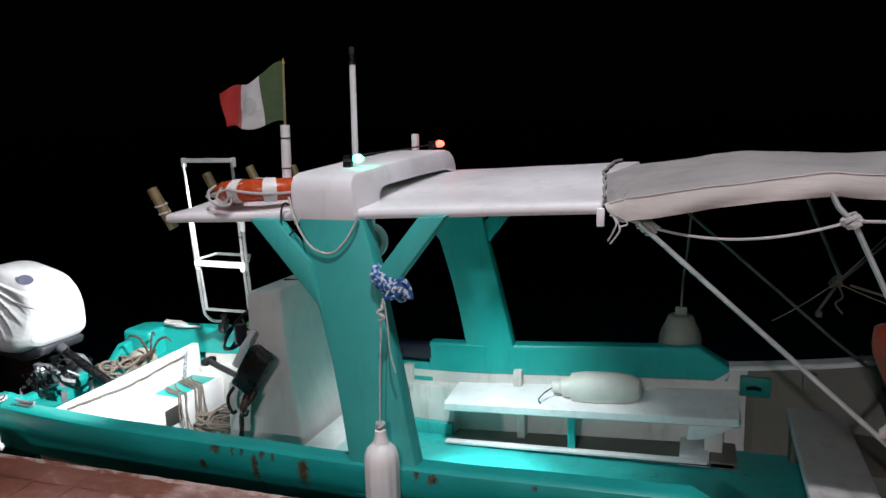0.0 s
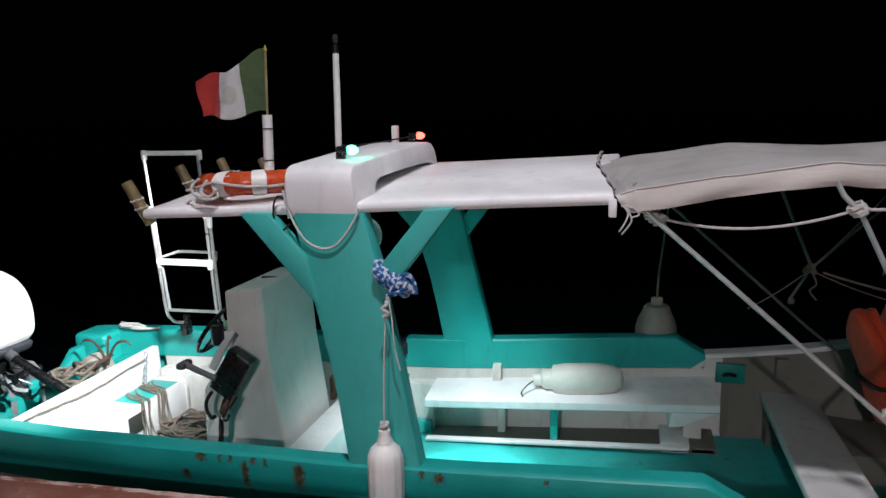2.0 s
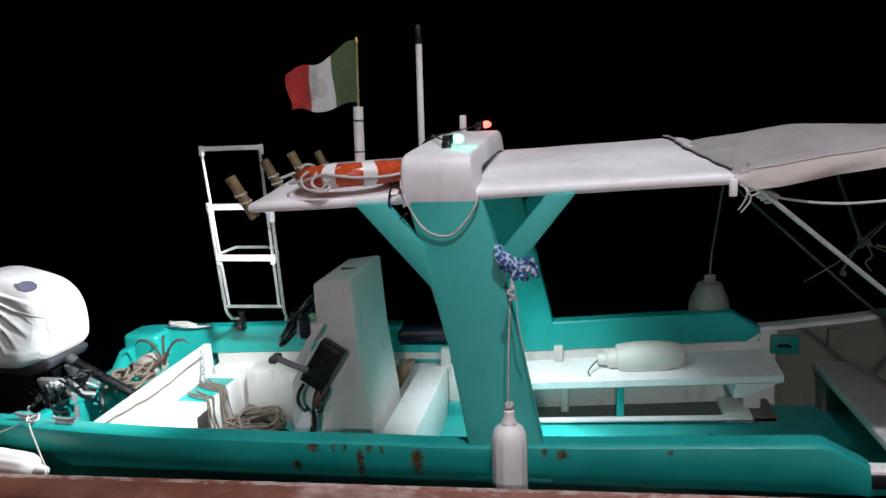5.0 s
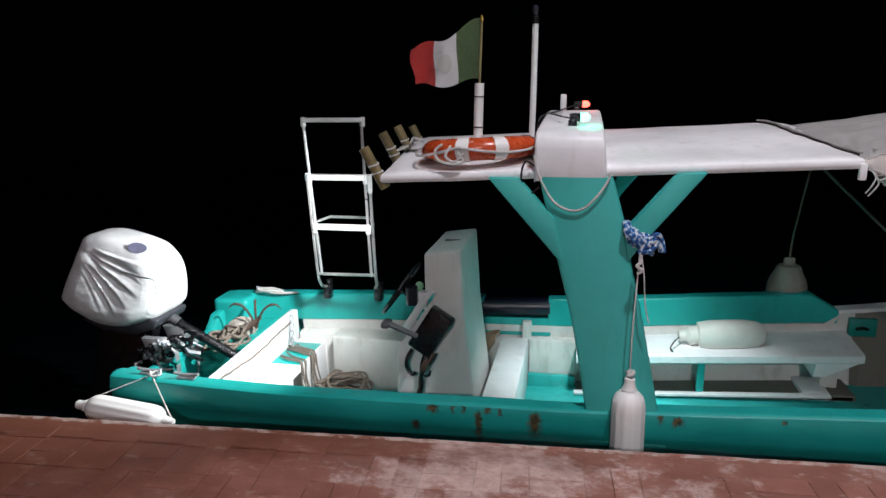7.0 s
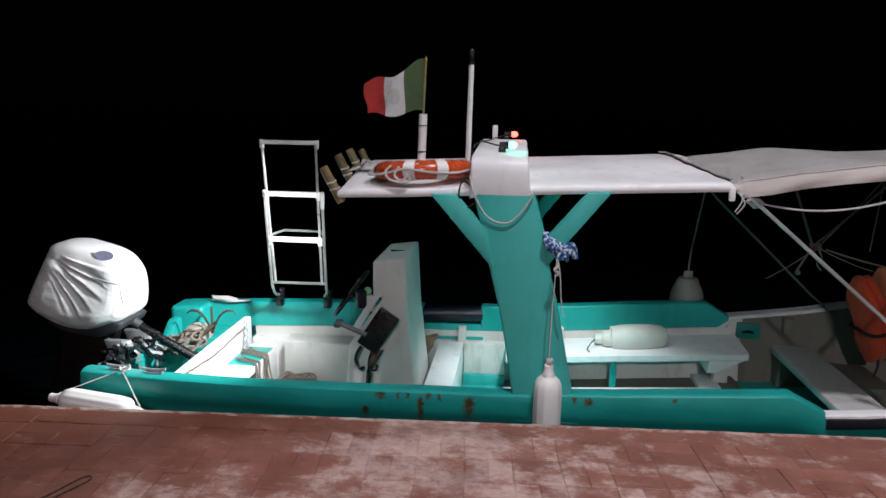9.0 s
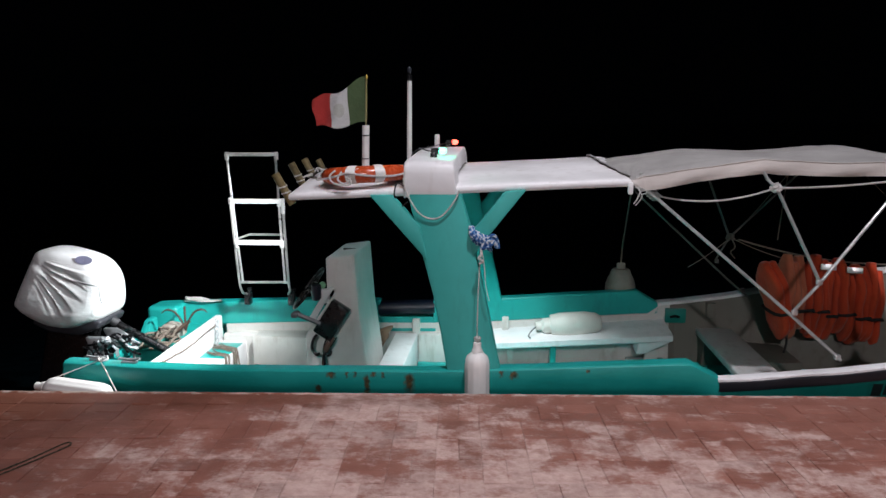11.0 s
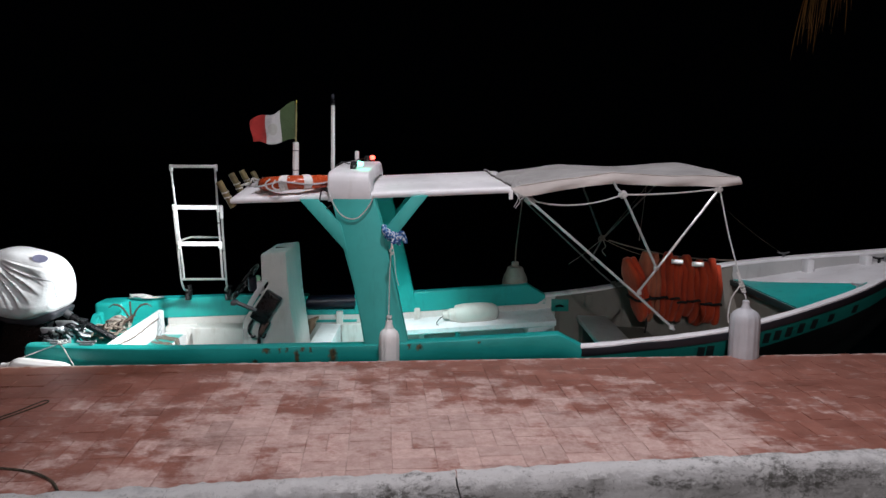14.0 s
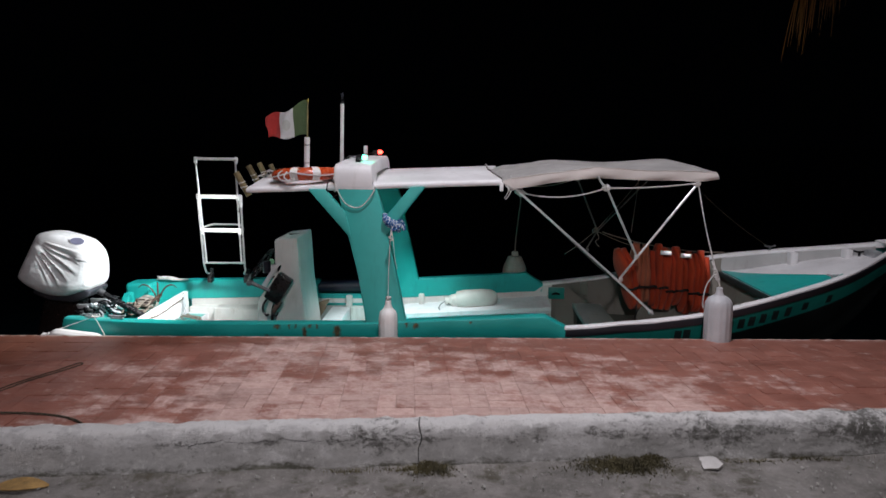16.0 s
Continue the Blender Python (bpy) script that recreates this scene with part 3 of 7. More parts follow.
single("water", sheet(lambda u, v: (u, v, WATER_Z), steps(-2000, 2000, 8), steps(-0.5, 2500, 8)), WATER, "black night sea beside the quay", "water", kind="structure")
single("ground", sheet(lambda u, v: (u, v + kerb_y(max(-300, min(300, u))), ROAD_Z - (0.045 if v > -3.2 and abs(u) < 4.45 else 0.003)),
                       [-1500, -300, -40] + steps(-20, 20, 40) + [40, 300, 1500], [-1500, -200, -30, -8, -3.2, -3.1, -1.2, -0.4, -0.05]), ROAD,
       "grey dusty road surface behind the kerb", "road", kind="structure")


def road_top(u, v):
    y = kerb_y(u) - 0.06 + v
    return (u, y, ROAD_Z + 0.012 * noise.noise(Vector((u * 1.5, y * 1.5, 3))) + 0.012 * noise.noise(Vector((u * 6, y * 6, 0))) + (0.012 if v > -0.1 else 0))


single("road", sheet(road_top, steps(-4.5, 4.5, 150), [-3 * (1 - k / 40) ** 1.6 for k in range(41)]), ROAD, "rough grey road edge with grit and dirt", "road", kind="structure")


def quay_bed(u, v):
    lo, hi = kerb_y(u) - 0.05, edge_y(u) - 0.012
    return (u, lo + (hi - lo) * min(v, 1.0), -0.0022 if v <= 1.0 else WATER_Z - 0.4)


quay = single("pavement", sheet(quay_bed, [-40, -12] + steps(-6, 6, 24) + [12, 40], [0, 0.5, 1.0, 1.01]), JOINT, "quay pavement of worn red pavers laid in pairs", "pavement", kind="structure")

# the quay's cast lip along the water
lip = single("quay_edge", sheet(lambda u, v: (u, edge_y(u) + (-0.150, 0.0, 0.012, 0.008)[v] + 0.006 * noise.noise(Vector((u * 9, v, 1))),
                                              (0.001, 0.005, -0.012, -1.0)[v] + 0.003 * noise.noise(Vector((u * 14, v, 5)))),
                                [-40] + steps(-6, 6, 240) + [40], range(4)), PAVER, "worn red edge of the quay above the water", "quay edge", kind="structure")


def edge_wear(tree, node, bsdf):
    """The lip's arris, chipped to pale mortar in stretches."""
    paver_build(tree, node, bsdf)
    red = bsdf.inputs["Base Color"].links[0].from_socket
    chips = ramp_of(tree, node, noise_of(tree, node, place_of(tree, node, (0.6, 1, 1)), 17, 9, 0.78), [(0.46, (0, 0, 0)), (0.54, (0.9,) * 3)])
    link(tree, mix_of(tree, node, chips, red, (0.50, 0.40, 0.36)), bsdf.inputs["Base Color"])


ARRIS = material("chipped_quay_arris", edge_wear, 0.85)
part("arris", sheet(lambda u, v: (u, edge_y(u) + (-0.022 + 0.012 * noise.noise(Vector((u * 11, 3, 1))), -0.008, 0.004, 0.015, 0.014)[v] + 0.005 * noise.noise(Vector((u * 16, v, 1))), (0.0035, 0.0085, 0.0075, -0.006, -0.030)[v] + 0.003 * noise.noise(Vector((u * 20, v, 5)))),
                    steps(-6, 6, 400), range(5)), ARRIS, lip, "pale chipped arris")


def kerb_piece(x0, x1, seed):
    across = [(0.02, -0.05), (0.01, KERB_Z - 0.02), (-0.008, KERB_Z - 0.004), (-0.03, KERB_Z + 0.002), (-0.055, KERB_Z), (-0.08, KERB_Z - 0.004), (-0.10, KERB_Z - 0.022),
              (-0.112, KERB_Z - 0.06), (-0.115, 0.18), (-0.117, 0.155), (-0.119, 0.135), (-0.124, 0.115), (-0.135, 0.10), (-0.16, 0.0)]

    def fn(u, k):
        dy, z = across[k]
        y = kerb_y(u) + dy
        if 1 <= k <= 12:
            q = Vector((u * 9, z * 14 + seed, dy * 12))
            n1, n2 = noise.noise(q), noise.noise(q * 4)
            y += 0.009 * n1 + 0.007 * n2
            z += (0.007 * n1 + 0.005 * n2) * (1.0 if k in (2, 3, 4, 5, 6) else 0.4)
            bite = noise.noise(Vector((u * 2.6, seed, 7.7)))
            if 5 <= k <= 8 and bite > 0.22:
                y += 0.05 * (bite - 0.22)
                z -= 0.05 * (bite - 0.22)
        near_end = max(0.0, 1 - min(abs(u - x0), abs(u - x1)) / 0.06)
        return (u + near_end * (0.014 * noise.noise(Vector((round(u), z * 16, 5))) + 0.008 * noise.noise(Vector((round(u), z * 60, 1)))), y, z)

    bm = sheet(fn, steps(x0, x1, max(8, int((x1 - x0) / 0.018))), range(len(across)))
    for k in (0, -1):
        bm.verts.ensure_lookup_table()
        rows_n = len(across)
        bm.faces.new(bm.verts[:rows_n] if k == 0 else bm.verts[-rows_n:])
    return bm


kerb = thing("kerb", (-0.8, 0.1, 0.07), "cracked mould-stained concrete kerb beside the road", "kerb", kind="structure")
for n, (a, b) in enumerate(((-9, -4.2), (-4.196, -0.794), (-0.790, 2.3), (2.304, 9))):
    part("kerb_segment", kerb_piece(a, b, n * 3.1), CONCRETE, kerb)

# ---- boat: the lines of the hull ----
CENTRE = [(-4.0, 3.405), (-2.0, 3.45), (0.0, 3.485), (3.4, 3.49)]
BEAM = [(-4.0, 0.74), (-3.0, 0.80), (-2.0, 0.835), (-1.0, 0.865), (0.0, 0.90), (0.6, 0.925), (1.2, 0.905), (1.7, 0.815), (2.1, 0.69), (2.5, 0.52), (2.9, 0.30), (3.15, 0.14), (3.3, 0.02)]
BULWARK = [(-3.9, 0.022), (-3.2, 0.010), (-2.6, 0.016), (-2.0, 0.032), (-1.4, 0.048), (-1.0, 0.072), (-0.6, 0.098), (0.03, 0.142)]
FAR_BULWARK = [(-3.9, 0.045), (-3.2, 0.062), (-2.6, 0.074), (-2.0, 0.070), (-1.4, 0.076), (-1.0, 0.096), (-0.6, 0.122), (0.03, 0.160)]
SHEER = [(-4.0, -0.115), (-2.0, -0.08), (-1.0, -0.03), (0.2, 0.055), (0.62, 0.103), (0.85, 0.140), (1.3, 0.238), (1.6, 0.305), (2.0, 0.385), (2.4, 0.460), (2.8, 0.538), (3.05, 0.60), (3.3, 0.67)]
KEEL = [(-3.92, -0.03), (-3.52, -0.17), (-3.45, -0.50), (-3.35, -0.70), (-3.0, -0.80), (-2.0, -0.82), (0.5, -0.82), (1.5, -0.74), (2.3, -0.50), (2.8, -0.15), (3.1, 0.18), (3.3, 0.58)]


def mid(x):
    return table(x, CENTRE)


def beam(x):
    return table(x, BEAM)


def sheer(x):
    return table(x, SHEER)


NEAR_DROP = [(-4.0, 0.0), (0.6, 0.0), (0.9, -0.018), (1.3, -0.052), (2.0, -0.060), (2.6, -0.048), (2.95, -0.010), (3.2, 0.0)]
FAR_LIFT = [(-4.0, 0.0), (1.1, 0.0), (1.9, 0.022), (2.6, 0.026), (3.1, 0.010), (3.3, 0.0)]


def rim(x, s):
    """Height of the gunwale on one side."""
    return sheer(x) + table(x, NEAR_DROP if s < 0 else FAR_LIFT)


def floor_z(x):
    return -0.53 + 0.045 * (x + 1.3)


def side(x, s, inset=0.0):
    """y on the gunwale's outer line; s is -1 on the quay side and 1 on the sea side."""
    return mid(x) + s * (beam(x) - inset)


def hull_point(x, u):
    """The outer skin: u goes from -1 (quay side sheer) over the keel to 1."""
    s, w = math.copysign(1, u), abs(u)
    top, bottom, b = rim(x, s), min(table(x, KEEL), sheer(x) - 0.07), beam(x)
    flare = 0.10 + 0.55 * max(0.0, min(1.0, (x - 0.5) / 1.6))
    if w > 0.45:
        f = (w - 0.45) / 0.55
        z = bottom + 0.30 * (top - bottom) + (top - bottom) * 0.70 * f
        tuck = min(0.9 * max(0.0, -0.065 - z), 0.08) * max(0.0, min(1.0, (0.2 - x) / 0.1)) * (s < 0)
        return (x, mid(x) + s * (b * (1 - flare * (1 - f) ** (1.3 + 0.3 * max(0.0, min(1.0, x - 0.6)))) - tuck), z)
    f = w / 0.45
    return (x, mid(x) + s * b * (1 - flare) * f ** 0.8, bottom + 0.30 * (top - bottom) * f ** 2)


def hull_half(x, z, s):
    """Half the hull's breadth at a height."""
    lo, hi = 0.02, 1.0
    for _ in range(24):
        m = (lo + hi) / 2
        if hull_point(x, s * m)[2] < z:
            lo = m
        else:
            hi = m
    return abs(hull_point(x, s * lo)[1] - mid(x))


def near_hull_y(x, z):
    """y of the quay-side skin at a height."""
    lo, hi = 0.3, 1.0
    for _ in range(24):
        m = (lo + hi) / 2
        if hull_point(x, -m)[2] < z:
            lo = m
        else:
            hi = m
    return hull_point(x, -lo)[1]


boat = thing("fishing_boat", (-0.9, 3.45, -0.62), "teal and white open fishing boat with a white hard top", "boat")
HULL_X = steps(-3.88, 2.0, 60) + steps(2.06, 3.29, 24)
aft_skin = sheet(hull_point, [x for x in HULL_X if x < 0.2] + [0.2], steps(-1, 1, 80), 0.02)
aft_skin.faces.ensure_lookup_table()
middles = [(f, f.calc_center_median()) for f in aft_skin.faces]
bmesh.ops.delete(aft_skin, geom=[f for f, c in middles if -3.88 < c.x < -3.47 and 3.02 < c.y < 3.52], context="FACES")
part("hull", aft_skin, TEAL_RUST, boat)
BOW_X = [0.2] + [x for x in HULL_X if x > 0.2]


def band_line(x, s):
    """The hull parameter at which the teal band ends and the black bottom begins."""
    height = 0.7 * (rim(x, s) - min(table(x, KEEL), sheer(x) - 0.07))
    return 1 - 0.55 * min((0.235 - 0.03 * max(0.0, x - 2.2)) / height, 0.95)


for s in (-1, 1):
    part("bow_skin", sheet(lambda x, k, s=s: hull_point(x, s * (band_line(x, s) + (1 - band_line(x, s)) * k)), BOW_X, steps(0, 1, 8)), BOW, boat, "dark teal bow planking")
part("bow_bottom", sheet(lambda x, k: hull_point(x, k * band_line(x, math.copysign(1, k))), BOW_X, steps(-1, 1, 28)), BOTTOM, boat, "black bow bottom")

# bulwarks: thick rounded rails on the after two thirds
PROFILE = [(0.006, 0.0), (-0.010, 0.35), (-0.014, 0.88), (-0.010, 0.965), (0.002, 0.995), (0.02, 1.0), (0.070, 1.0), (0.090, 0.99), (0.098, 0.94), (0.101, 0.5), (0.100, 0.0)]


NEAR_PROFILE = [(0.078, 0.0), (0.070, 0.20), (0.050, 0.36), (0.022, 0.49), (0.006, 0.55), (-0.004, 0.60), (-0.010, 0.67), (-0.013, 0.74), (-0.014, 0.80), (-0.014, 0.92), (-0.010, 0.975), (0.002, 0.996), (0.02, 1.0), (0.070, 1.0), (0.090, 0.994), (0.098, 0.965), (0.101, 0.7), (0.100, 0.5)]


def bulwark(s, x0, x1, slope_end, drop=0.19):
    profile = NEAR_PROFILE if s < 0 else PROFILE

    def fn(x, k):
        inset, f = profile[k]
        top = whole = table(x, BULWARK if s < 0 else FAR_BULWARK)
        if slope_end and x > 0.03:
            top -= (x - 0.03) * (0.5 if s < 0 else 0.6)
        base = min(top - 0.30, -0.30 + 0.10 * max(0.0, -2.6 - x)) if s < 0 else min(whole - drop, top - 0.02)
        q = 0.0022 * noise.noise(Vector((x * 3, k * 0.7, s)))
        return (x, side(x, s, inset) + q, base + (top - base) * f + q)
    xs = steps(x0, min(x1, 0.03), max(4, int((x1 - x0) / 0.06))) + (steps(0.06, x1, 5) if slope_end else [])
    bm = sheet(fn, xs, range(len(profile)))
    for x in (x0, x1):
        ends = [v for v in bm.verts if abs(v.co.x - x) < 1e-5]
        bm.faces.new(ends)
    bmesh.ops.bevel(bm, geom=[e for e in bm.edges if all(abs(v.co.x - x0) < 1e-5 for v in e.verts) or all(abs(v.co.x - x1) < 1e-5 for v in e.verts)],
                    offset=0.012, segments=3, affect="EDGES", profile=0.5)
    return bm


part("bulwark", bulwark(-1, -3.87, 0.205, True), TEAL_RUST, boat)
part("bulwark", bulwark(1, -3.92, -2.08, False), TEAL, boat)
part("bulwark", bulwark(1, -1.64, 0.205, True), TEAL, boat)
# low stretch of the far rail
part("low_rail", sheet(lambda x, k: (x, side(x, 1, (0.0, 0.01, 0.09, 0.1)[k]), -0.075 + (-0.12, 0.0, 0.0, -0.12)[k]), steps(-2.1, -1.62, 6), range(4)), TEAL, boat)


# white gunwale cap and black rub rail towards the bow, on both sides
def cap(s, x0, x1):
    prof = [(-0.018, -0.03), (-0.018, -0.006), (-0.008, 0.004), (0.085, 0.004), (0.095, -0.006), (0.095, -0.035)]

    def fn(x, k):
        inset, dz = prof[k]
        dz = max(dz, -0.017) if s < 0 else dz
        inset = inset if inset < 0 else min(inset * (0.45 if s < 0 else 1.0), 0.05 + beam(x) * 0.4)
        q = 0.002 * noise.noise(Vector((x * 4, k, s)))
        return (x, side(x, s, inset) + q, rim(x, s) + dz + q)
    return sheet(fn, steps(x0, 2.0, 30) + steps(2.05, x1, 24), range(6))


def rub_rail(s, x0, x1):
    prof = [(0.0, -0.092), (-0.022, -0.088), (-0.028, -0.060), (-0.026, -0.034), (0.0, -0.030)]
    return sheet(lambda x, k: (x, side(x, s, prof[k][0]), rim(x, s) + prof[k][1] + (0.013 if s < 0 else 0.0)), steps(x0, 2.0, 30) + steps(2.05, x1, 24), range(5))


for s in (-1, 1):
    part("gunwale_cap", cap(s, 0.185, 3.29), WHITE, boat)
    part("rub_rail", rub_rail(s, 0.19, 3.29), RUBBER, boat, "black rubber rub rail")
part("breasthook", sheet(lambda x, v: (x, mid(x) + v * (beam(x) - 0.004), (rim(x, -1) + rim(x, 1)) / 2 + v * (rim(x, 1) - rim(x, -1)) / 2 + 0.001), steps(3.13, 3.27, 6), steps(-1, 1, 8), 0.02), WHITE, boat, "white breasthook that closes the bow")


# inner skin
def deck_z(x):
    return table(x, [(1.9, 0.244), (2.1, 0.274), (2.53, 0.392), (2.74, 0.452), (3.1, 0.54)])


def liner(s, x0, x1):
    def fn(x, k):
        top = (table(x, BULWARK if s < 0 else FAR_BULWARK) - (0.15 if s < 0 else 0.193) if x < 0.2 else rim(x, s) - 0.02)
        inset, f = [(0.098 if s > 0 or x < 0.2 else 0.055, 1.0), (0.105, 0.8), (0.125, 0.4), (0.15, 0.1), (0.19, 0.0)][k]
        if s > 0 and x < 0.31:
            inset = (0.090, 0.082, 0.090, 0.125, 0.19)[k]
        inset += 0.16 * max(0.0, x - 0.6) * (1 - f)
        base = floor_z(x) - 0.02 if x < 1.93 else deck_z(x) - 0.02
        if x >= 1.93:
            inset = 0.098 if s > 0 else 0.055
        z = base + (top - base) * f
        half = min(beam(x) - min(inset, beam(x)), max(hull_half(x, z, s) - 0.045, 0.01)) if x > 0.5 else beam(x) - inset
        return (x, mid(x) + s * half, z)
    return sheet(fn, steps(x0, min(x1, 2.0), 40) + (steps(2.05, x1, 20) if x1 > 2.05 else []), range(5), 0.012)


for s in (-1, 1):
    part("liner", liner(s, -3.38, 0.3), LINER, boat)
    # this stretch carries the shade under the awning in its darker paint
    part("liner", liner(s, 0.302, 1.94), DIRTY_SHADED, boat)
    part("liner", liner(s, 1.942, 3.1), BOW_LINER, boat, "inner bow planking, greyed for shade")
part("floor", sheet(lambda x, v: (x, mid(x) + v * min(beam(x) * (1 - 0.16 * max(0.0, x - 0.6)) - 0.15, hull_half(x, floor_z(x) - 0.03, 1) - 0.04 if x > 0.5 else 9.0), floor_z(x) + 0.003 * noise.noise(Vector((x * 5, v * 5, 0)))), steps(-3.38, 1.94, 60), steps(-1, 1, 20), 0.03), DECK, boat)

# ribs on the far inner skin
for x, w, lo in ((-1.78, 0.06, -0.42), (-1.04, 0.055, -0.19), (0.62, 0.075, -0.05)):
    top = (table(x, FAR_BULWARK) - 0.155) if x < 0.2 else rim(x, 1) - 0.03
    y = side(x, 1, 0.095 if x < 0.3 else 0.115 if x < 2 else 0.135)
    part("rib", box((x - w / 2, y - 0.045, lo), (x + w / 2, y + 0.03, top), 0.008), LINER if x < 0 else DIRTY_SHADED, boat)
for x, w, lo in ((2.50, 0.065, 0.36), (2.885, 0.06, 0.46)):
    y = side(x, 1, 0.135)
    part("rib", box((x - w / 2, y - 0.075, lo), (x + w / 2, y + 0.03, rim(x, 1) - 0.012), 0.012), WHITE, boat)

# stern: cross board, box seat, well and transom
part("cross_board", prism([(side(-3.4, -1, 0.1), -0.6), (side(-3.4, 1, 0.12), -0.6), (side(-3.4, 1, 0.14), -0.045), (side(-3.4, -1, 0.1), -0.075)], "x", -3.45, -3.395, 0.012), WHITE, boat)
seat_box = part("box_seat", box((-3.394, side(-3.1, -1, 0.12), -0.60), (-3.185, side(-3.1, 1, 0.14), -0.257), 0.012), WHITE, boat)
part("vent", box((-3.188, 3.44, -0.42), (-3.180, 3.58, -0.30), 0.003), DARK, seat_box, "dark plate painted as a locker opening")
part("painted_patch", box((-3.39, 3.57, -0.259), (-3.192, 3.95, -0.2535), 0.002), TEAL, seat_box, "teal painted top")
part("side_locker", box((-3.104, 3.935, -0.58), (-2.36, side(-2.7, 1, 0.1), -0.19), 0.018), LINER, boat, "worn off-white side locker")
part("side_locker", box((-3.385, 4.02, -0.58), (-3.11, side(-2.7, 1, 0.1), -0.20), 0.018), LINER, boat, "worn off-white side locker")
well_box = box((-3.90, 2.98, -0.50), (-3.44, 3.56, -0.47), 0.004)
for a, b in (((-3.90, 2.98, -0.47), (-3.44, 3.0, -0.135)), ((-3.90, 3.54, -0.47), (-3.44, 3.56, -0.135)), ((-3.475, 3.0, -0.47), (-3.452, 3.54, -0.135))):
    add_box(well_box, a, b, 0.004)
# the shadow inside the well is put into its darker teal
part("stern_well", well_box, BOW, boat, "open engine well, its teal darkened for shade")
part("transom", prism([(2.78, -0.5), (4.03, -0.5), (4.03, -0.03), (3.85, -0.04), (3.75, -0.13), (3.05, -0.13), (2.95, -0.06), (2.78, -0.05)], "x", -3.96, -3.89, 0.014), TEAL, boat)
part("corner_block", box((-3.98, 3.92, -0.30), (-3.72, 4.16, 0.045), 0.035, 4), TEAL, boat)
part("corner_block", box((-3.92, 2.70, -0.28), (-3.62, 2.86, -0.05), 0.03, 4), TEAL, boat)

# pillars that carry the roof, and their slanting braces


def roof_z(x):
    return 1.131 + 0.045 * (x + 1.45)


def pillar(s):
    if s < 0:
        ys = lambda z: (side(-1.2, -1, 0.0 + 0.07 * max(z, 0)), side(-1.2, -1, 0.095 + 0.07 * max(z, 0)))
    else:
        ys = lambda z: (side(-1.2, 1, 0.095 + 0.07 * max(z, 0)), side(-1.2, 1, 0.0 + 0.07 * max(z, 0)))
    rows = [(-0.1, -1.375, -1.02), (0.05, -1.39, -1.065), (0.29, -1.43, -1.115), (0.48, -1.467, -1.155), (0.74, -1.536, -1.215), (0.90, -1.575, -1.246), (1.105, -1.625, -1.305)]
    bm = bmesh.new()
    rings = []
    for z, xa, xb in rows:
        a, b = ys(z)
        r = 0.018
        ring = []
        for cx, cy, sx, sy in ((xa, a, 1, 1), (xb, a, -1, 1), (xb, b, -1, -1), (xa, b, 1, -1)):
            if (sx, sy) in ((1, 1), (-1, -1)):
                ring += [bm.verts.new((cx, cy + sy * r, z)), bm.verts.new((cx + sx * r * 0.3, cy + sy * r * 0.3, z)), bm.verts.new((cx + sx * r, cy, z))]
            else:
                ring += [bm.verts.new((cx + sx * r, cy, z)), bm.verts.new((cx + sx * r * 0.3, cy + sy * r * 0.3, z)), bm.verts.new((cx, cy + sy * r, z))]
        rings.append(ring)
    n = len(rings[0])
    for p, q in zip(rings, rings[1:]):
        for j in range(n):
            bm.faces.new((p[j], p[(j + 1) % n], q[(j + 1) % n], q[j]))
    bm.faces.new(rings[0]), bm.faces.new(rings[-1][::-1])
    return bm


for s in (-1, 1):
    # the quay-side pillar and braces have their stronger light painted in
    paint = PALE_TEAL if s < 0 else TEAL
    part("pillar", pillar(s), paint, boat)
    y0, y1 = (2.655, 2.725) if s < 0 else (4.20, 4.27)
    part("brace", prism([(-1.845, 1.10), (-1.715, 1.10), (-1.55, 0.92), (-1.50, 0.70), (-1.535, 0.745)], "y", y0, y1, 0.006), paint, boat)
    part("brace", prism([(-0.925, 1.135), (-1.045, 1.125), (-1.255, 0.87), (-1.23, 0.74), (-1.19, 0.80)], "y", y0, y1, 0.006), paint, boat)


# hard roof, cambered and a little higher on the sea side, with a rounded rim
CAMBER = [(0.0, 0.0), (0.15, 0.014), (0.4, 0.046), (0.65, 0.066), (0.8, 0.069), (1.0, 0.058)]


def roof_point(u, v):
    near, far = 2.70, 4.25
    x0, x1 = -2.35 - 0.13 * v, -0.325
    x = x0 + (x1 - x0) * u
    camber = table(v, CAMBER)
    return Vector((x, near + (far - near) * v, roof_z(x) + 0.012 + camber))


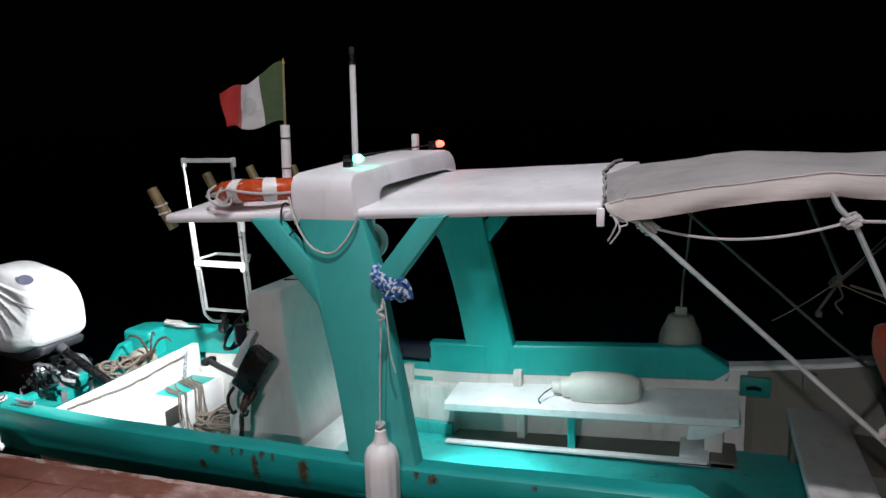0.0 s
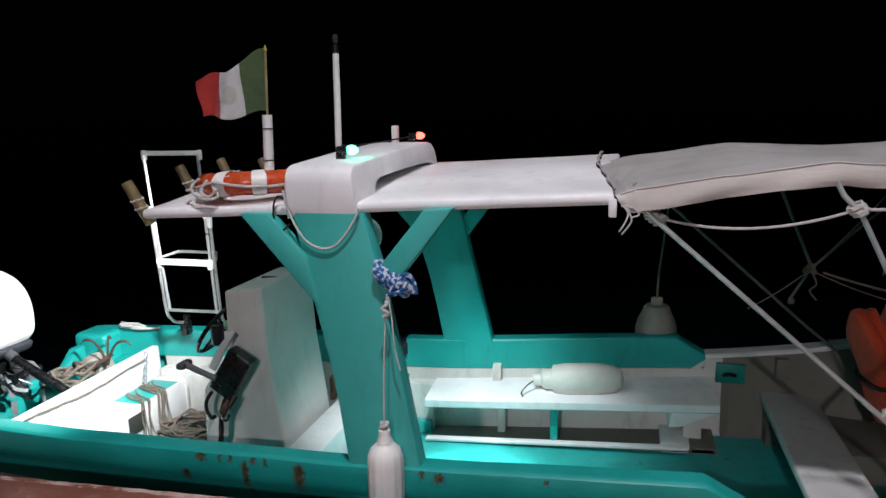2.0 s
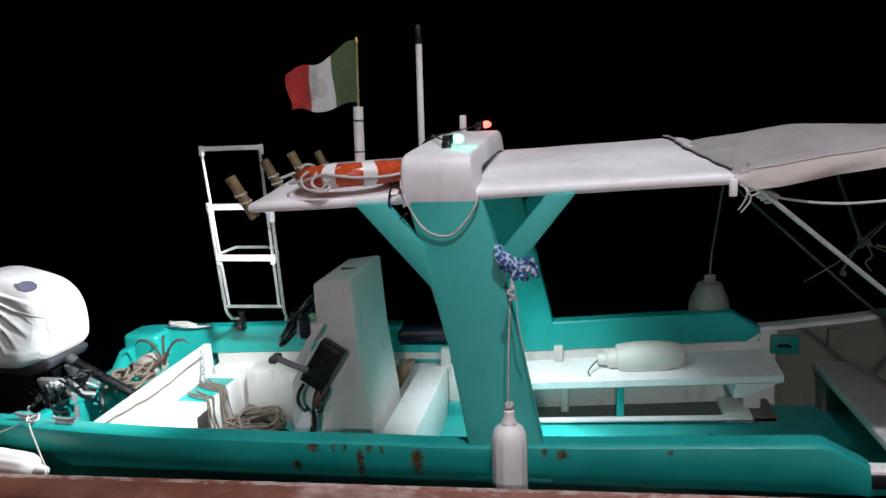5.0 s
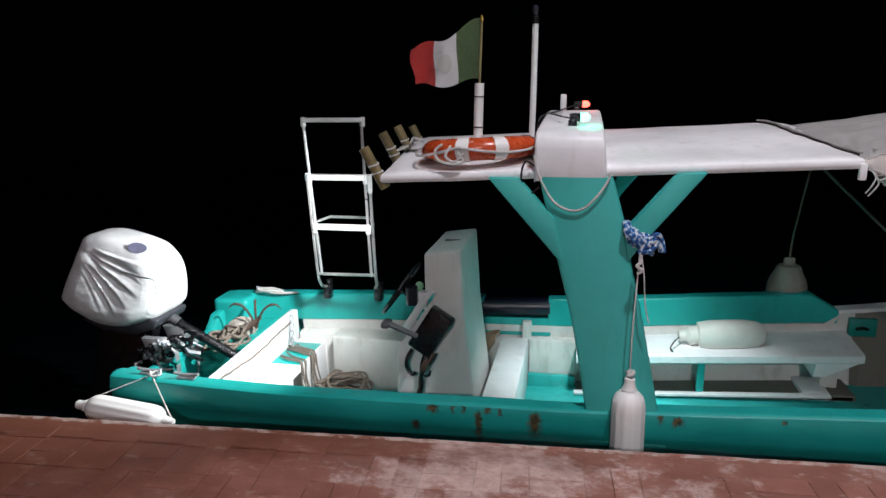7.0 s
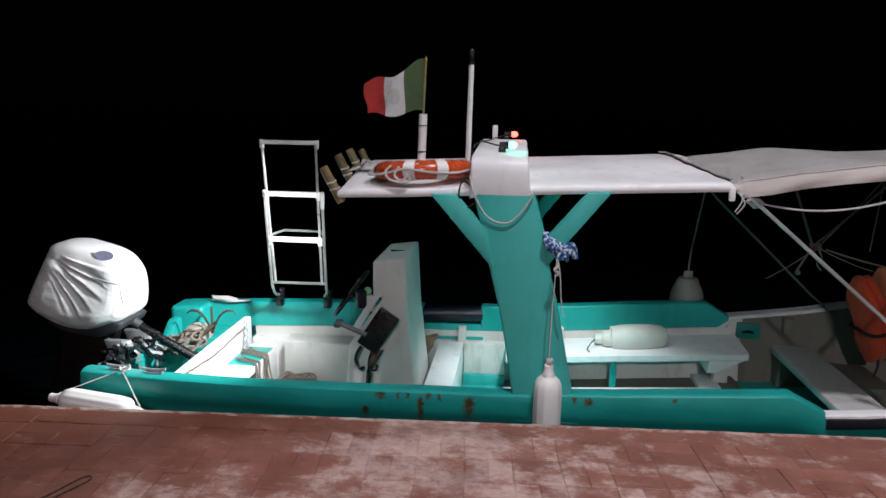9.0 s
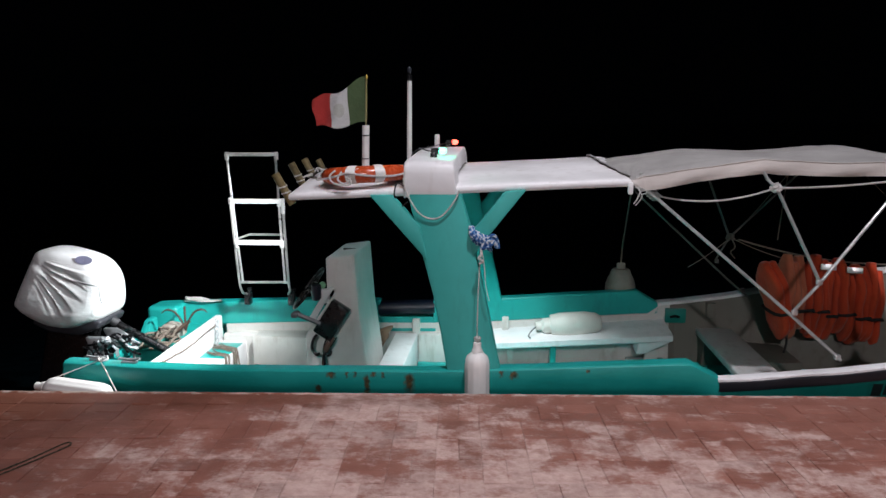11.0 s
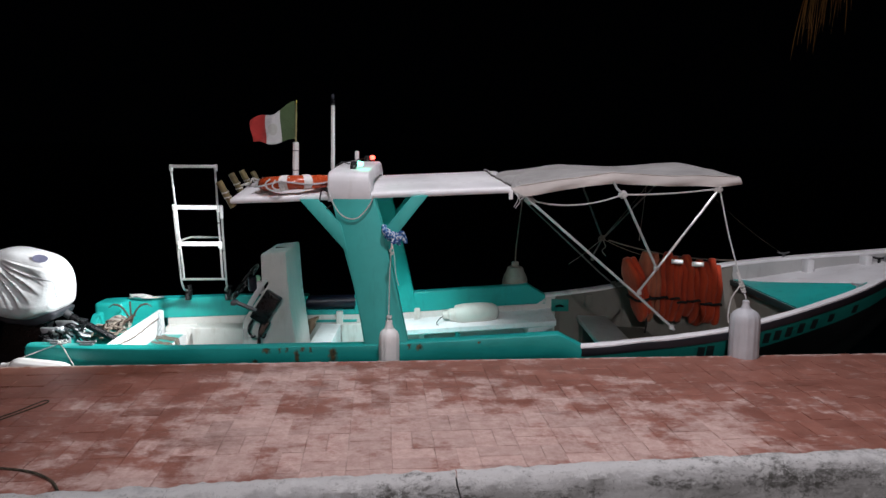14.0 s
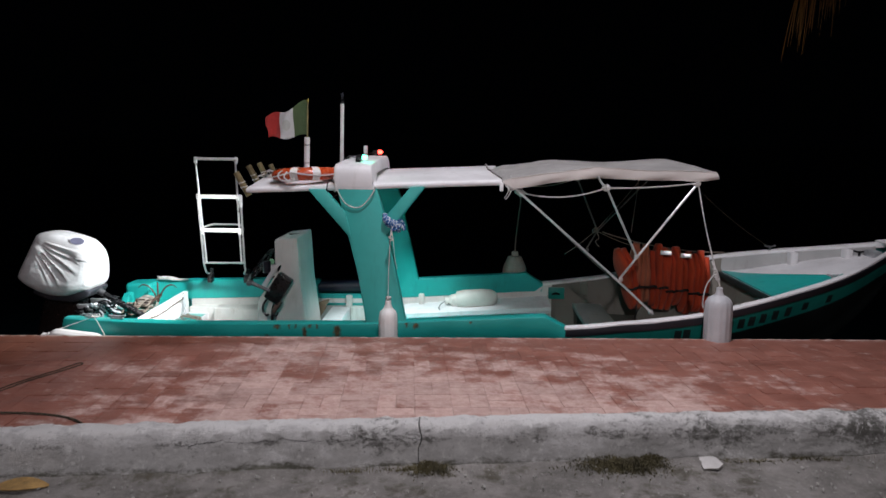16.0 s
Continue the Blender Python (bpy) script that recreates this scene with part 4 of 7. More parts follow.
def roof_mesh():
    bm = bmesh.new()
    us, vs = steps(0, 1, 30), steps(0, 1, 16)
    layers = []
    for dz, shrink in ((0.0, 0.010), (-0.008, 0.002), (-0.030, 0.0), (-0.042, 0.008)):
        layers.append([[bm.verts.new(roof_point(shrink / 2 + (1 - shrink) * u, shrink / 1.5 + (1 - shrink / 0.75) * v) + Vector((0, 0, dz + 0.002 * noise.noise(Vector((u * 9, v * 7, 0)))))) for v in vs] for u in us])
    m, n = len(us), len(vs)
    for grid in (layers[0], layers[-1]):
        for i in range(m - 1):
            for j in range(n - 1):
                bm.faces.new((grid[i][j], grid[i + 1][j], grid[i + 1][j + 1], grid[i][j + 1]))
    ring = [(i, 0) for i in range(m)] + [(m - 1, j) for j in range(1, n)] + [(i, n - 1) for i in range(m - 2, -1, -1)] + [(0, j) for j in range(n - 2, 0, -1)]
    for a, b in zip(layers, layers[1:]):
        for k in range(len(ring)):
            (i, j), (p, q) = ring[k], ring[(k + 1) % len(ring)]
            bm.faces.new((a[i][j], a[p][q], b[p][q], b[i][j]))
    return bm


roof = part("roof", roof_mesh(), WHITE, boat, "white hard top", sharp=50)
part("roof_hook", box((-0.345, 2.695, 1.105), (-0.315, 2.715, 1.175), 0.006), WHITE, roof)

# arch over the roof
ARCH = [(2.690, 1.085), (2.678, 1.13), (2.676, 1.225), (2.684, 1.262), (2.704, 1.286), (2.74, 1.298), (2.86, 1.306), (3.2, 1.325), (3.72, 1.345), (3.84, 1.344), (3.91, 1.332), (3.955, 1.302), (3.975, 1.26), (3.985, 1.18),
        (3.90, 1.18), (3.88, 1.222), (3.80, 1.236), (3.4, 1.232), (3.02, 1.222), (2.955, 1.208), (2.925, 1.182), (2.915, 1.10)]
arch_bm = bmesh.new()
rings = []
for x_shift, shrink in ((0.0, 0.010), (0.006, 0.002), (0.014, 0.0), (0.301, 0.0), (0.309, 0.002), (0.315, 0.010)):
    ring = []
    for y, z in ARCH:
        x = -1.645 + x_shift + (z - 1.1) * (0.0 if x_shift < 0.15 else -0.09)
        outer = z > 1.24 or y < 2.75 or y > 3.95
        ring.append(arch_bm.verts.new((x, y + (shrink if y < 3 else -shrink) * (1 if outer else 0), z - shrink * (1 if outer else -0.5))))
    rings.append(ring)
for p, q in zip(rings, rings[1:]):
    for j in range(len(ARCH)):
        arch_bm.faces.new((p[j], p[(j + 1) % len(ARCH)], q[(j + 1) % len(ARCH)], q[j]))
arch_bm.faces.new(rings[0]), arch_bm.faces.new(rings[-1][::-1])
bmesh.ops.bevel(arch_bm, geom=[e for e in arch_bm.edges if abs(e.verts[0].co.x - e.verts[1].co.x) < 0.03 and min(v.co.x for v in e.verts) > -1.36 and max(abs(v.co.y - 3.4) for v in e.verts) > 0.0 and e.calc_face_angle(0) > 1.0], offset=0.012, segments=3, affect="EDGES", profile=0.5)
part("arch", arch_bm, WHITE, boat, "white moulded arch across the roof", sharp=40)

# console
console_bm = prism([(-2.25, 0.630), (-2.25, 0.41), (-2.195, 0.40), (-2.215, 0.36), (-2.40, 0.10), (-2.43, -0.58), (-1.955, -0.58), (-1.99, -0.14), (-2.035, 0.24), (-2.058, 0.650)], "y", 3.125, 3.70, 0.016, 3)
for v in console_bm.verts:
    v.co.y += 0.16 * (v.co.x + 2.25)
console = part("console", console_bm, CONSOLE, boat, "pale fibreglass steering console")
part("hatch_slot", box((-2.19, 3.40, 0.634), (-2.10, 3.42, 0.6455), 0.002), DARK, console)
control_bm = prism([(-0.07, -0.13), (0.07, -0.13), (0.07, 0.13), (-0.07, 0.13)], "y", -0.035, 0.035, 0.013, 3)
bmesh.ops.transform(control_bm, matrix=pose(-2.205, 3.075, 0.212, 0, 33, 0), verts=control_bm.verts)
part("throttle_box", control_bm, BLACK, console, "black engine throttle box")
part("throttle_lever", tube([(-2.27, 3.02, 0.20), (-2.36, 3.0, 0.245), (-2.42, 3.0, 0.27)], [0.016, 0.016, 0.018]), GREY, console, "grey throttle lever")
part("throttle_grip", box((-2.455, 2.96, 0.25), (-2.41, 3.05, 0.285), 0.012), GREY, console)
rng = random.Random(21)
for k in range(5):
    x = -2.235 + 0.016 * k
    run = [(x, 3.05, 0.10), (-2.228 + 0.012 * (k - 2), 3.03, 0.045), (-2.245 + rng.uniform(-0.010, 0.010), 3.012 + 0.006 * (k % 2), 0.0), (-2.250 + rng.uniform(-0.012, 0.012), 3.01, -0.06), (-2.268 + rng.uniform(-0.012, 0.012), 3.02, -0.17), (-2.275 + rng.uniform(-0.02, 0.02), 3.03, -0.30)]
    part("control_cable", tube(curve_through(run, 6), (0.008, 0.005, 0.006)[k % 3], 6), RUST if k in (1, 3) else BLACK, console)
part("link_rod", tube(curve_through([(-2.30, 3.03, 0.125), (-2.325, 3.01, 0.08), (-2.33, 3.01, 0.03), (-2.302, 3.005, -0.010), (-2.28, 3.005, 0.0)], 5), 0.010, 8), BLACK, console)
part("cable_hook", tube(curve_through([(-2.245, 3.0, 0.015), (-2.222, 2.995, -0.012), (-2.202, 2.995, -0.004), (-2.196, 3.0, 0.022)], 5), 0.007, 7), BLACK, console)
part("cable_joint", lathe([(0.010, -0.04), (0.019, -0.025), (0.022, 0.0), (0.016, 0.03), (0.009, 0.045)], pose(-2.232, 3.015, 0.03, 0, 20, 0), 10, 0.004), RUST, console, "rusty cable joint")
wheel = part("steering_wheel", tube([Vector((-2.44, 3.36, 0.36)) + Vector((0.10 * math.sin(a) , 0.17 * math.cos(a), 0.14 * math.sin(a))) for a in [2 * math.pi * k / 28 for k in range(28)]], 0.012, 8, True), BLACK, console, "black steering wheel")
for a in (0.3, 2.4, 4.5):
    part("spoke", tube([(-2.44, 3.36, 0.36), (-2.44 + 0.10 * math.sin(a), 3.36 + 0.17 * math.cos(a), 0.36 + 0.14 * math.sin(a))], 0.008, 6), BLACK, wheel)
part("steering_column", tube([(-2.44, 3.36, 0.36), (-2.30, 3.36, 0.24)], 0.02), BLACK, console)
part("dash_bracket", box((-2.30, 3.17, 0.30), (-2.25, 3.22, 0.40), 0.006), WHITE, console)
part("dash_wing", prism([(-2.374, 0.215), (-2.335, 0.195), (-2.235, 0.365), (-2.193, 0.425), (-2.225, 0.428), (-2.30, 0.335)], "y", 3.115, 3.132, 0.004), WHITE, console, "worn white side flange")
part("dash_cup", lathe([(0.03, 0.0), (0.034, 0.02), (0.034, 0.10), (0.03, 0.105)], pose(-2.33, 3.16, 0.33)), NAVY, console, "dark blue cup holder")
part("green_knob", lathe([(0.004, -0.026), (0.016, -0.02), (0.025, -0.005), (0.025, 0.006), (0.016, 0.02), (0.004, 0.026)], pose(-2.30, 3.215, 0.42), 14), BALL, console, "pale green ball knob")

# box seat before the console, far bench, thwart
part("front_seat_box", box((-1.952, 2.93, -0.56), (-1.765, 4.16, -0.20), 0.012), WHITE, boat, "white seat box with a worn top")
part("side_locker", box((-1.76, 4.13, -0.55), (-1.445, 4.30, -0.20), 0.012), LINER, boat)
part("locker_plinth", box((-1.762, 4.09, -0.56), (-1.447, 4.128, -0.432), 0.008), DECK, boat, "teal painted plinth")


def bench_z(x):
    return -0.220 + 0.068 * (x + 1.42)


bench = part("bench", sheet(lambda x, k: (x, [side(x, 1, 0.075), 3.955, 3.94, 3.94, 3.95, 3.985][k] + 0.004 * noise.noise(Vector((x * 3, k, 0))), bench_z(x) + [0.028, 0.0, -0.007, -0.040, -0.048, -0.048][k]), steps(-1.44, 0.25, 30), range(6), 0.006), WHITE, boat, "white painted side bench")
part("bench_sill", prism([(-1.45, -0.482), (0.10, -0.386), (0.10, -0.402), (-1.45, -0.500)], "y", 3.95, 4.0, 0.004), WHITE, bench)
for x, w, mat in ((-0.66, 0.045, TEAL), (-1.0, 0.05, LINER), (0.13, 0.10, LINER)):
    part("bench_support", box((x - w / 2, 3.99 if mat is TEAL else 4.12, -0.50), (x + w / 2, 4.03 if mat is TEAL else 4.2, bench_z(x) - 0.03), 0.006), mat, bench)
part("bench_end", prism([(-0.015, -0.275), (0.05, -0.268), (0.25, -0.165), (0.25, -0.135), (0.0, -0.165)], "y", 3.965, 4.26, 0.006), WHITE, bench)
part("bench_foot", box((-0.05, 4.0, -0.47), (0.11, 4.28, -0.392), 0.008), WHITE, bench)
# fore half of the foot repeats the white one with shade painted in
part("bench_foot", box((0.112, 4.0, -0.47), (0.255, 4.28, -0.398), 0.008), DIRTY_SHADED, bench)
part("locker_floor", prism([(-1.44, -0.50), (0.24, -0.405), (0.24, -0.425), (-1.44, -0.52)], "y", 4.0, 4.28), DIRTY_SHADED, bench)
thwart = part("thwart", box((0.51, side(0.6, -1, 0.12), -0.195), (0.80, side(0.6, 1, 0.11), -0.143), 0.012, 3), THWART, boat, "wide pale thwart")
for s in (-1, 1):
    part("knee", prism([(side(0.6, s, 0.10), -0.15), (side(0.6, s, 0.34), -0.17), (side(0.6, s, 0.24), -0.46), (side(0.6, s, 0.10), -0.46)], "x", 0.53, 0.78, 0.012), DIRTY_SHADED, thwart)
part("side_step", box((0.82, 3.75, -0.44), (1.15, side(1.0, 1, 0.11), -0.24), 0.014), DIRTY_SHADED, boat)
scupper = part("scupper_plate", box((0.262, side(0.33, 1, 0.135), -0.100), (0.425, side(0.33, 1, 0.09), 0.018), 0.006), BOW, boat, "teal cleat plate")
part("cleat", tube([(0.30, side(0.33, 1, 0.140), -0.05), (0.335, side(0.33, 1, 0.155), -0.035), (0.37, side(0.33, 1, 0.140), -0.05)], 0.012, 6), BLACK, scupper)


# foredeck
part("foredeck", sheet(lambda x, v: (x, mid(x) + v * (beam(x) - 0.06), deck_z(x)), steps(1.92, 3.12, 24), steps(-1, 1, 16)), WHITE, boat)
part("deck_panel", sheet(lambda x, v: (x, side(x, -1, 0.12) + v * max(4.0 - 1.52 * (x - 2.0) - side(x, -1, 0.12), 0.004), deck_z(x) + 0.012), steps(1.937, 2.60, 20), steps(0, 1, 14), 0.008), TEAL, boat, "teal painted foredeck panel")
part("bulkhead", sheet(lambda y, z: (1.955, mid(1.95) + y * max(min(beam(1.95) - 0.12, hull_half(1.95, z, -1) - 0.05), 0.02), z), steps(-1, 1, 12), steps(-0.42, 0.225, 5), 0.03), DIRTY_SHADED, boat)
part("deck_edge", prism([(side(1.93, -1, 0.12), 0.205), (side(1.93, 1, 0.12), 0.205), (side(1.93, 1, 0.12), 0.252), (side(1.93, -1, 0.12), 0.252)], "x", 1.905, 1.935, 0.004), INK, boat, "dark edge strip of the foredeck")
part("bow_hawse", box((3.0, 3.42, deck_z(3.0)), (3.08, 3.58, deck_z(3.0) + 0.06), 0.012), SILVER, boat)
for x, y, z, size, mat in ((2.97, side(2.97, 1, 0.16), deck_z(2.97), 0.9, BLACK), (2.47, side(2.47, -1, 0.10), deck_z(2.47) + 0.012, 0.8, SILVER), (2.36, side(2.36, 1, 0.04), rim(2.36, 1) + 0.002, 0.9, GREY)):
    cleat = part("bow_cleat", tube([(x, y, z - 0.004), (x, y, z + 0.04 * size)], 0.013 * size, 8), mat, boat)
    part("horn", tube(curve_through([(x - 0.06 * size, y, z + 0.052 * size), (x - 0.02 * size, y, z + 0.042 * size), (x + 0.02 * size, y, z + 0.042 * size), (x + 0.06 * size, y, z + 0.052 * size)], 4), 0.010 * size, 7), mat, cleat)

# number painted on the bow, shown as bars
for k, x in enumerate((1.08, 1.15, 1.50, 1.60, 1.69, 1.79, 1.90, 2.02, 2.18, 2.42)):
    h = 0.085 if x < 2.1 else 0.07
    def bar(u, v, x=x, h=h):
        z = rim(x, -1) - 0.112 - 0.02 * max(0, (x - 1.1) / 1.2) - h * (1 - v)
        px = x + (u - 0.5) * 0.058
        return (px, near_hull_y(px, z) - 0.003, z)
    part("number_bar", sheet(bar, steps(0, 1, 2), steps(0, 1, 4)), INK, boat)

# ---- outboard motor ----
motor = thing("outboard_motor", (-4.2, 3.42, -0.2), "tilted outboard motor under a creased white cloth cover", "outboard motor")
COWL = [(-4.752, 0.195), (-4.742, 0.235), (-4.666, 0.375), (-4.535, 0.60), (-4.51, 0.632), (-4.46, 0.648), (-4.333, 0.650), (-4.20, 0.626), (-4.062, 0.590), (-3.96, 0.545), (-3.889, 0.472), (-3.855, 0.395), (-3.846, 0.302), (-3.855, 0.21), (-3.873, 0.13), (-3.90, 0.09), (-3.959, 0.056), (-4.18, -0.002), (-4.397, 0.012), (-4.614, 0.096), (-4.725, 0.165)]
SWELL = [(0.66, 0.998), (0.70, 0.99), (0.74, 0.98), (0.78, 0.968), (0.82, 0.95), (0.87, 0.92), (0.915, 0.87), (0.95, 0.80)]
FACE = [(0.04 + 0.0125 * k, 1.0 + 0.01 * math.sin(0.065 * k)) for k in range(50)] + [(0.66 + 0.01 * k, table(0.66 + 0.01 * k, SWELL)) for k in range(30)] + [(0.965, 0.755), (0.98, 0.70), (0.995, 0.56), (1.0, 0.40), (1.0, 0.2)]


def cowl_mesh():
    ring = curve_through([(-4.272 + (x + 4.28) * (0.745 if x < -4.28 else 0.785), 0, 0.333 + (z - 0.315) * 0.875) for x, z in COWL], 12, True)
    middle, hub = Vector((-4.26, 0, 0.30)), Vector((-4.03, 0, 0.47))
    corner = Vector((-4.52, 0, 0.63))
    flap = [(-4.50, 0.545), (-4.364, 0.505), (-4.22, 0.450), (-4.073, 0.405), (-3.90, 0.355)]
    bm = bmesh.new()
    rows = []
    for reach, wide in [(r, -w) for r, w in FACE] + [(1.0, 0.0)] + [(r, w) for r, w in FACE[::-1]]:
        row = []
        for p in ring:
            centre = middle.lerp(hub, max(0.0, 1 - reach))
            q = centre + (p - centre) * reach
            y = 0.225 * wide * (1.0 - 0.26 * max(0.0, q.z - 0.18) / 0.45)
            ease = lambda f: max(0.0, min(1.0, f)) ** 2 * (3 - 2 * max(0.0, min(1.0, f)))
            away = math.hypot(q.x - corner.x, q.z - corner.z)
            fan = math.degrees(math.atan2(corner.z - q.z, q.x - corner.x))
            bend = noise.noise(Vector((q.x * 2.5, wide, q.z * 2.5)))
            turn = 2 * math.pi * (fan / 9.0 + 0.55 * bend)
            wave = (0.5 + 0.5 * math.sin(turn + 0.7 * math.sin(turn))) * (0.8 + 0.5 * noise.noise(Vector((fan / 14, 3, q.x * 2))))
            edge = table(q.x, flap)
            below = ease((edge - q.z + 0.02) / 0.05) * ease((-3.98 - q.x) / 0.16) * max(0.0, min(1.0, (1.0 - reach) / 0.14))
            amount = ease((fan - 14) / 9) * ease((68 - fan) / 16) * ease((away - 0.16) / 0.16) * ease((0.62 - away) / 0.26) * ease((1.0 - reach) / 0.12)
            fold = (0.006 + 0.070 * away) * wave * amount - 0.020 * below
            fold += 0.004 * noise.noise(Vector((q.x * 7, wide * 2, q.z * 9)))
            row.append(bm.verts.new((q.x, 3.42 + y + math.copysign(fold, wide) * abs(wide) if wide else 3.42, q.z + 0.2 * fold)))
        rows.append(row)
    n = len(rows[0])
    for p, q in zip(rows, rows[1:]):
        for j in range(n):
            bm.faces.new((p[j], p[(j + 1) % n], q[(j + 1) % n], q[j]))
    bm.faces.new(rows[0]), bm.faces.new(rows[-1][::-1])
    return bm


def cover_y(x, z):
    """The cover's quay-side surface at a place, by a ray through its mesh."""
    hit, place, *_ = cover.ray_cast(Vector((x, 2.5, z)) - ORIGIN[cover], Vector((0, 1, 0)))
    return place.y + ORIGIN[cover].y if hit else 3.3


cover = part("cloth_cover", cowl_mesh(), COVER, motor, "white cloth cover with creases", sharp=50)


def badge_y(dx, dz):
    """The plane that touches the cover under its badge."""
    slope_x = (cover_y(-4.01, 0.562) - cover_y(-4.11, 0.562)) / 0.10
    slope_z = (cover_y(-4.06, 0.582) - cover_y(-4.06, 0.542)) / 0.04
    return slope_x * dx + slope_z * dz


def badge(u, v):
    a, r = 2 * math.pi * u, v
    dx, dz = 0.060 * r * math.cos(a), 0.029 * r * math.sin(a) - 0.006 * r * math.cos(a)
    return (-4.06 + dx, BADGE_Y + badge_y(dx, dz), 0.562 + dz)


bpy.context.view_layer.update()
BADGE_Y = min(cover_y(-4.06 + dx, 0.562 + dz) - badge_y(dx, dz) for dx in steps(-0.06, 0.06, 6) for dz in steps(-0.03, 0.03, 4)) - 0.002
part("badge", sheet(badge, steps(0, 1, 20), steps(0.02, 1, 3)), plain("slate_badge", (0.21, 0.21, 0.32), 0.7), cover, "slate oval badge")
part("zip_flap", tube([(x, cover_y(x, z) - 0.003, z) for x, z in [(p.x, p.z) for p in curve_through([(-4.12, 0, 0.425), (-4.02, 0, 0.400), (-3.965, 0, 0.382), (-3.952, 0, 0.355), (-3.948, 0, 0.31), (-3.945, 0, 0.24)], 5)]], 0.004, 6), plain("grey_binding", (0.42, 0.42, 0.44), 0.8), cover)
part("cowl_base", prism([(-4.50, 0.085), (-4.36, 0.02), (-4.14, 0.0), (-3.99, 0.055), (-3.96, 0.11), (-4.04, 0.13), (-4.3, 0.09), (-4.48, 0.12)], "y", 3.25, 3.59, 0.02, 3), plain("dark_cowl", (0.05, 0.05, 0.06), 0.4), motor, "dark lower cowl")
part("midsection", prism([(-4.45, 0.03), (-4.10, 0.0), (-4.25, -0.45), (-4.50, -0.75), (-4.68, -0.70), (-4.55, -0.35)], "y", 3.33, 3.51, 0.03, 3), BLACK, motor)
part("clamp_bracket", prism([(-4.12, -0.02), (-3.96, -0.02), (-3.885, -0.10), (-3.885, -0.34), (-3.97, -0.36), (-4.06, -0.16)], "y", 3.28, 3.33, 0.01), SILVER, motor, "alloy clamp bracket")
part("clamp_bracket", prism([(-4.12, -0.02), (-3.96, -0.02), (-3.885, -0.10), (-3.885, -0.34), (-3.97, -0.36), (-4.06, -0.16)], "y", 3.51, 3.56, 0.01), SILVER, motor, "alloy clamp bracket")
part("steering_tube", tube([(-3.98, 3.22, -0.09), (-3.98, 3.62, -0.09)], 0.022, 10), BLACK, motor)
part("tiller_arm", tube([(-3.90, 3.36, 0.07), (-3.78, 3.37, -0.005), (-3.53, 3.40, -0.16)], [0.026, 0.030, 0.030], 12), BLACK, motor, "black steering arm boot")
part("arm_cap", tube([(-3.935, 3.355, 0.095), (-3.895, 3.36, 0.067)], 0.034, 12), GREY, motor)
rng = random.Random(4)
for k in range(34):
    a = Vector((-4.08 + 0.0105 * k, 3.14 + 0.09 * rng.random(), -0.10 + 0.004 * k + rng.uniform(-0.05, 0.05)))
    b = a + Vector((rng.uniform(0.03, 0.12), rng.uniform(-0.02, 0.06), rng.uniform(-0.10, 0.03)))
    part("fuel_hose" if k % 2 else "linkage", tube(curve_through([a, a.lerp(b, 0.5) + Vector((0, -0.03, 0.04 * rng.uniform(-1, 1))), b], 5), 0.006 + 0.009 * rng.random(), 6), BLACK if k % 4 else SILVER, motor)
for k in range(9):
    c = Vector((-4.06 + 0.034 * k, 3.15 + 0.02 * (k % 2), -0.12 + 0.017 * k + 0.025 * ((k * 7) % 3 - 1)))
    part("clamp_screw", tube([c, c + Vector((0.035, -0.015, 0.03 - 0.02 * (k % 3)))], 0.012, 8), SILVER if k % 2 else GREY, motor)

# ---- boarding ladder on the far rail ----
ladder = thing("boarding_ladder", (-2.97, 3.95, 0.08), "raised white and stainless folding boarding ladder at the stern rail", "ladder")
# the upper section slides inside the lower one, whose rails stand just outside it
for x_top, x_low in ((-3.172, -3.114), (-2.79, -2.772)):
    line = lambda z: x_low + (x_top - x_low) * (z - 0.28) / 1.02
    part("upper_rail", tube([(line(1.305), 3.80, 1.305), (line(0.95), 3.812, 0.95), (line(0.6), 3.825, 0.6), (line(0.28), 3.84, 0.28)], 0.0094, 10), LADDER, ladder, "bright tube rail")
for x_top, x_low in ((-3.168, -3.142), (-2.752, -2.743)):
    line = lambda z: x_low + (x_top - x_low) * (z - 0.28) / 0.68
    foot = x_low - (0.018 if x_top < -3 else 0.045)
    part("lower_rail", tube(curve_through([(line(0.955), 3.805, 0.955), (line(0.6), 3.822, 0.6), (line(0.29), 3.84, 0.29), (line(0.2) - 0.006, 3.88, 0.215), (foot, 3.96, 0.165), (foot, 4.05, 0.135)], 5), 0.0100, 10), LADDER_FOOT, ladder, "stainless tube rail")
for z, h, w in ((1.292, 0.014, 0.028), (0.935, 0.018, 0.034), (0.612, 0.017, 0.034)):
    xa, xb = -3.172 + (1.305 - z) * 0.057, -2.79 + (1.305 - z) * 0.018
    part("rung", box((xa - 0.006, 3.812 - w, z - h), (xb + 0.008, 3.812 + w * 0.6, z + h), 0.008), PVC, ladder, "white plastic rung")
    for x in (xa - 0.002, xb + 0.004):
        part("joint_sleeve", lathe([(0.0145, -0.03), (0.017, -0.024), (0.017, 0.022), (0.014, 0.03)], pose(x, 3.81, z - 0.012), 12), PVC, ladder)
part("slide_sleeve", lathe([(0.013, -0.06), (0.016, -0.05), (0.016, 0.05), (0.013, 0.06)], pose(-2.752, 3.81, 0.895), 12), PVC, ladder)
part("slide_sleeve", lathe([(0.013, -0.025), (0.016, -0.02), (0.016, 0.02), (0.013, 0.025)], pose(-3.166, 3.81, 0.935), 12), PVC, ladder)
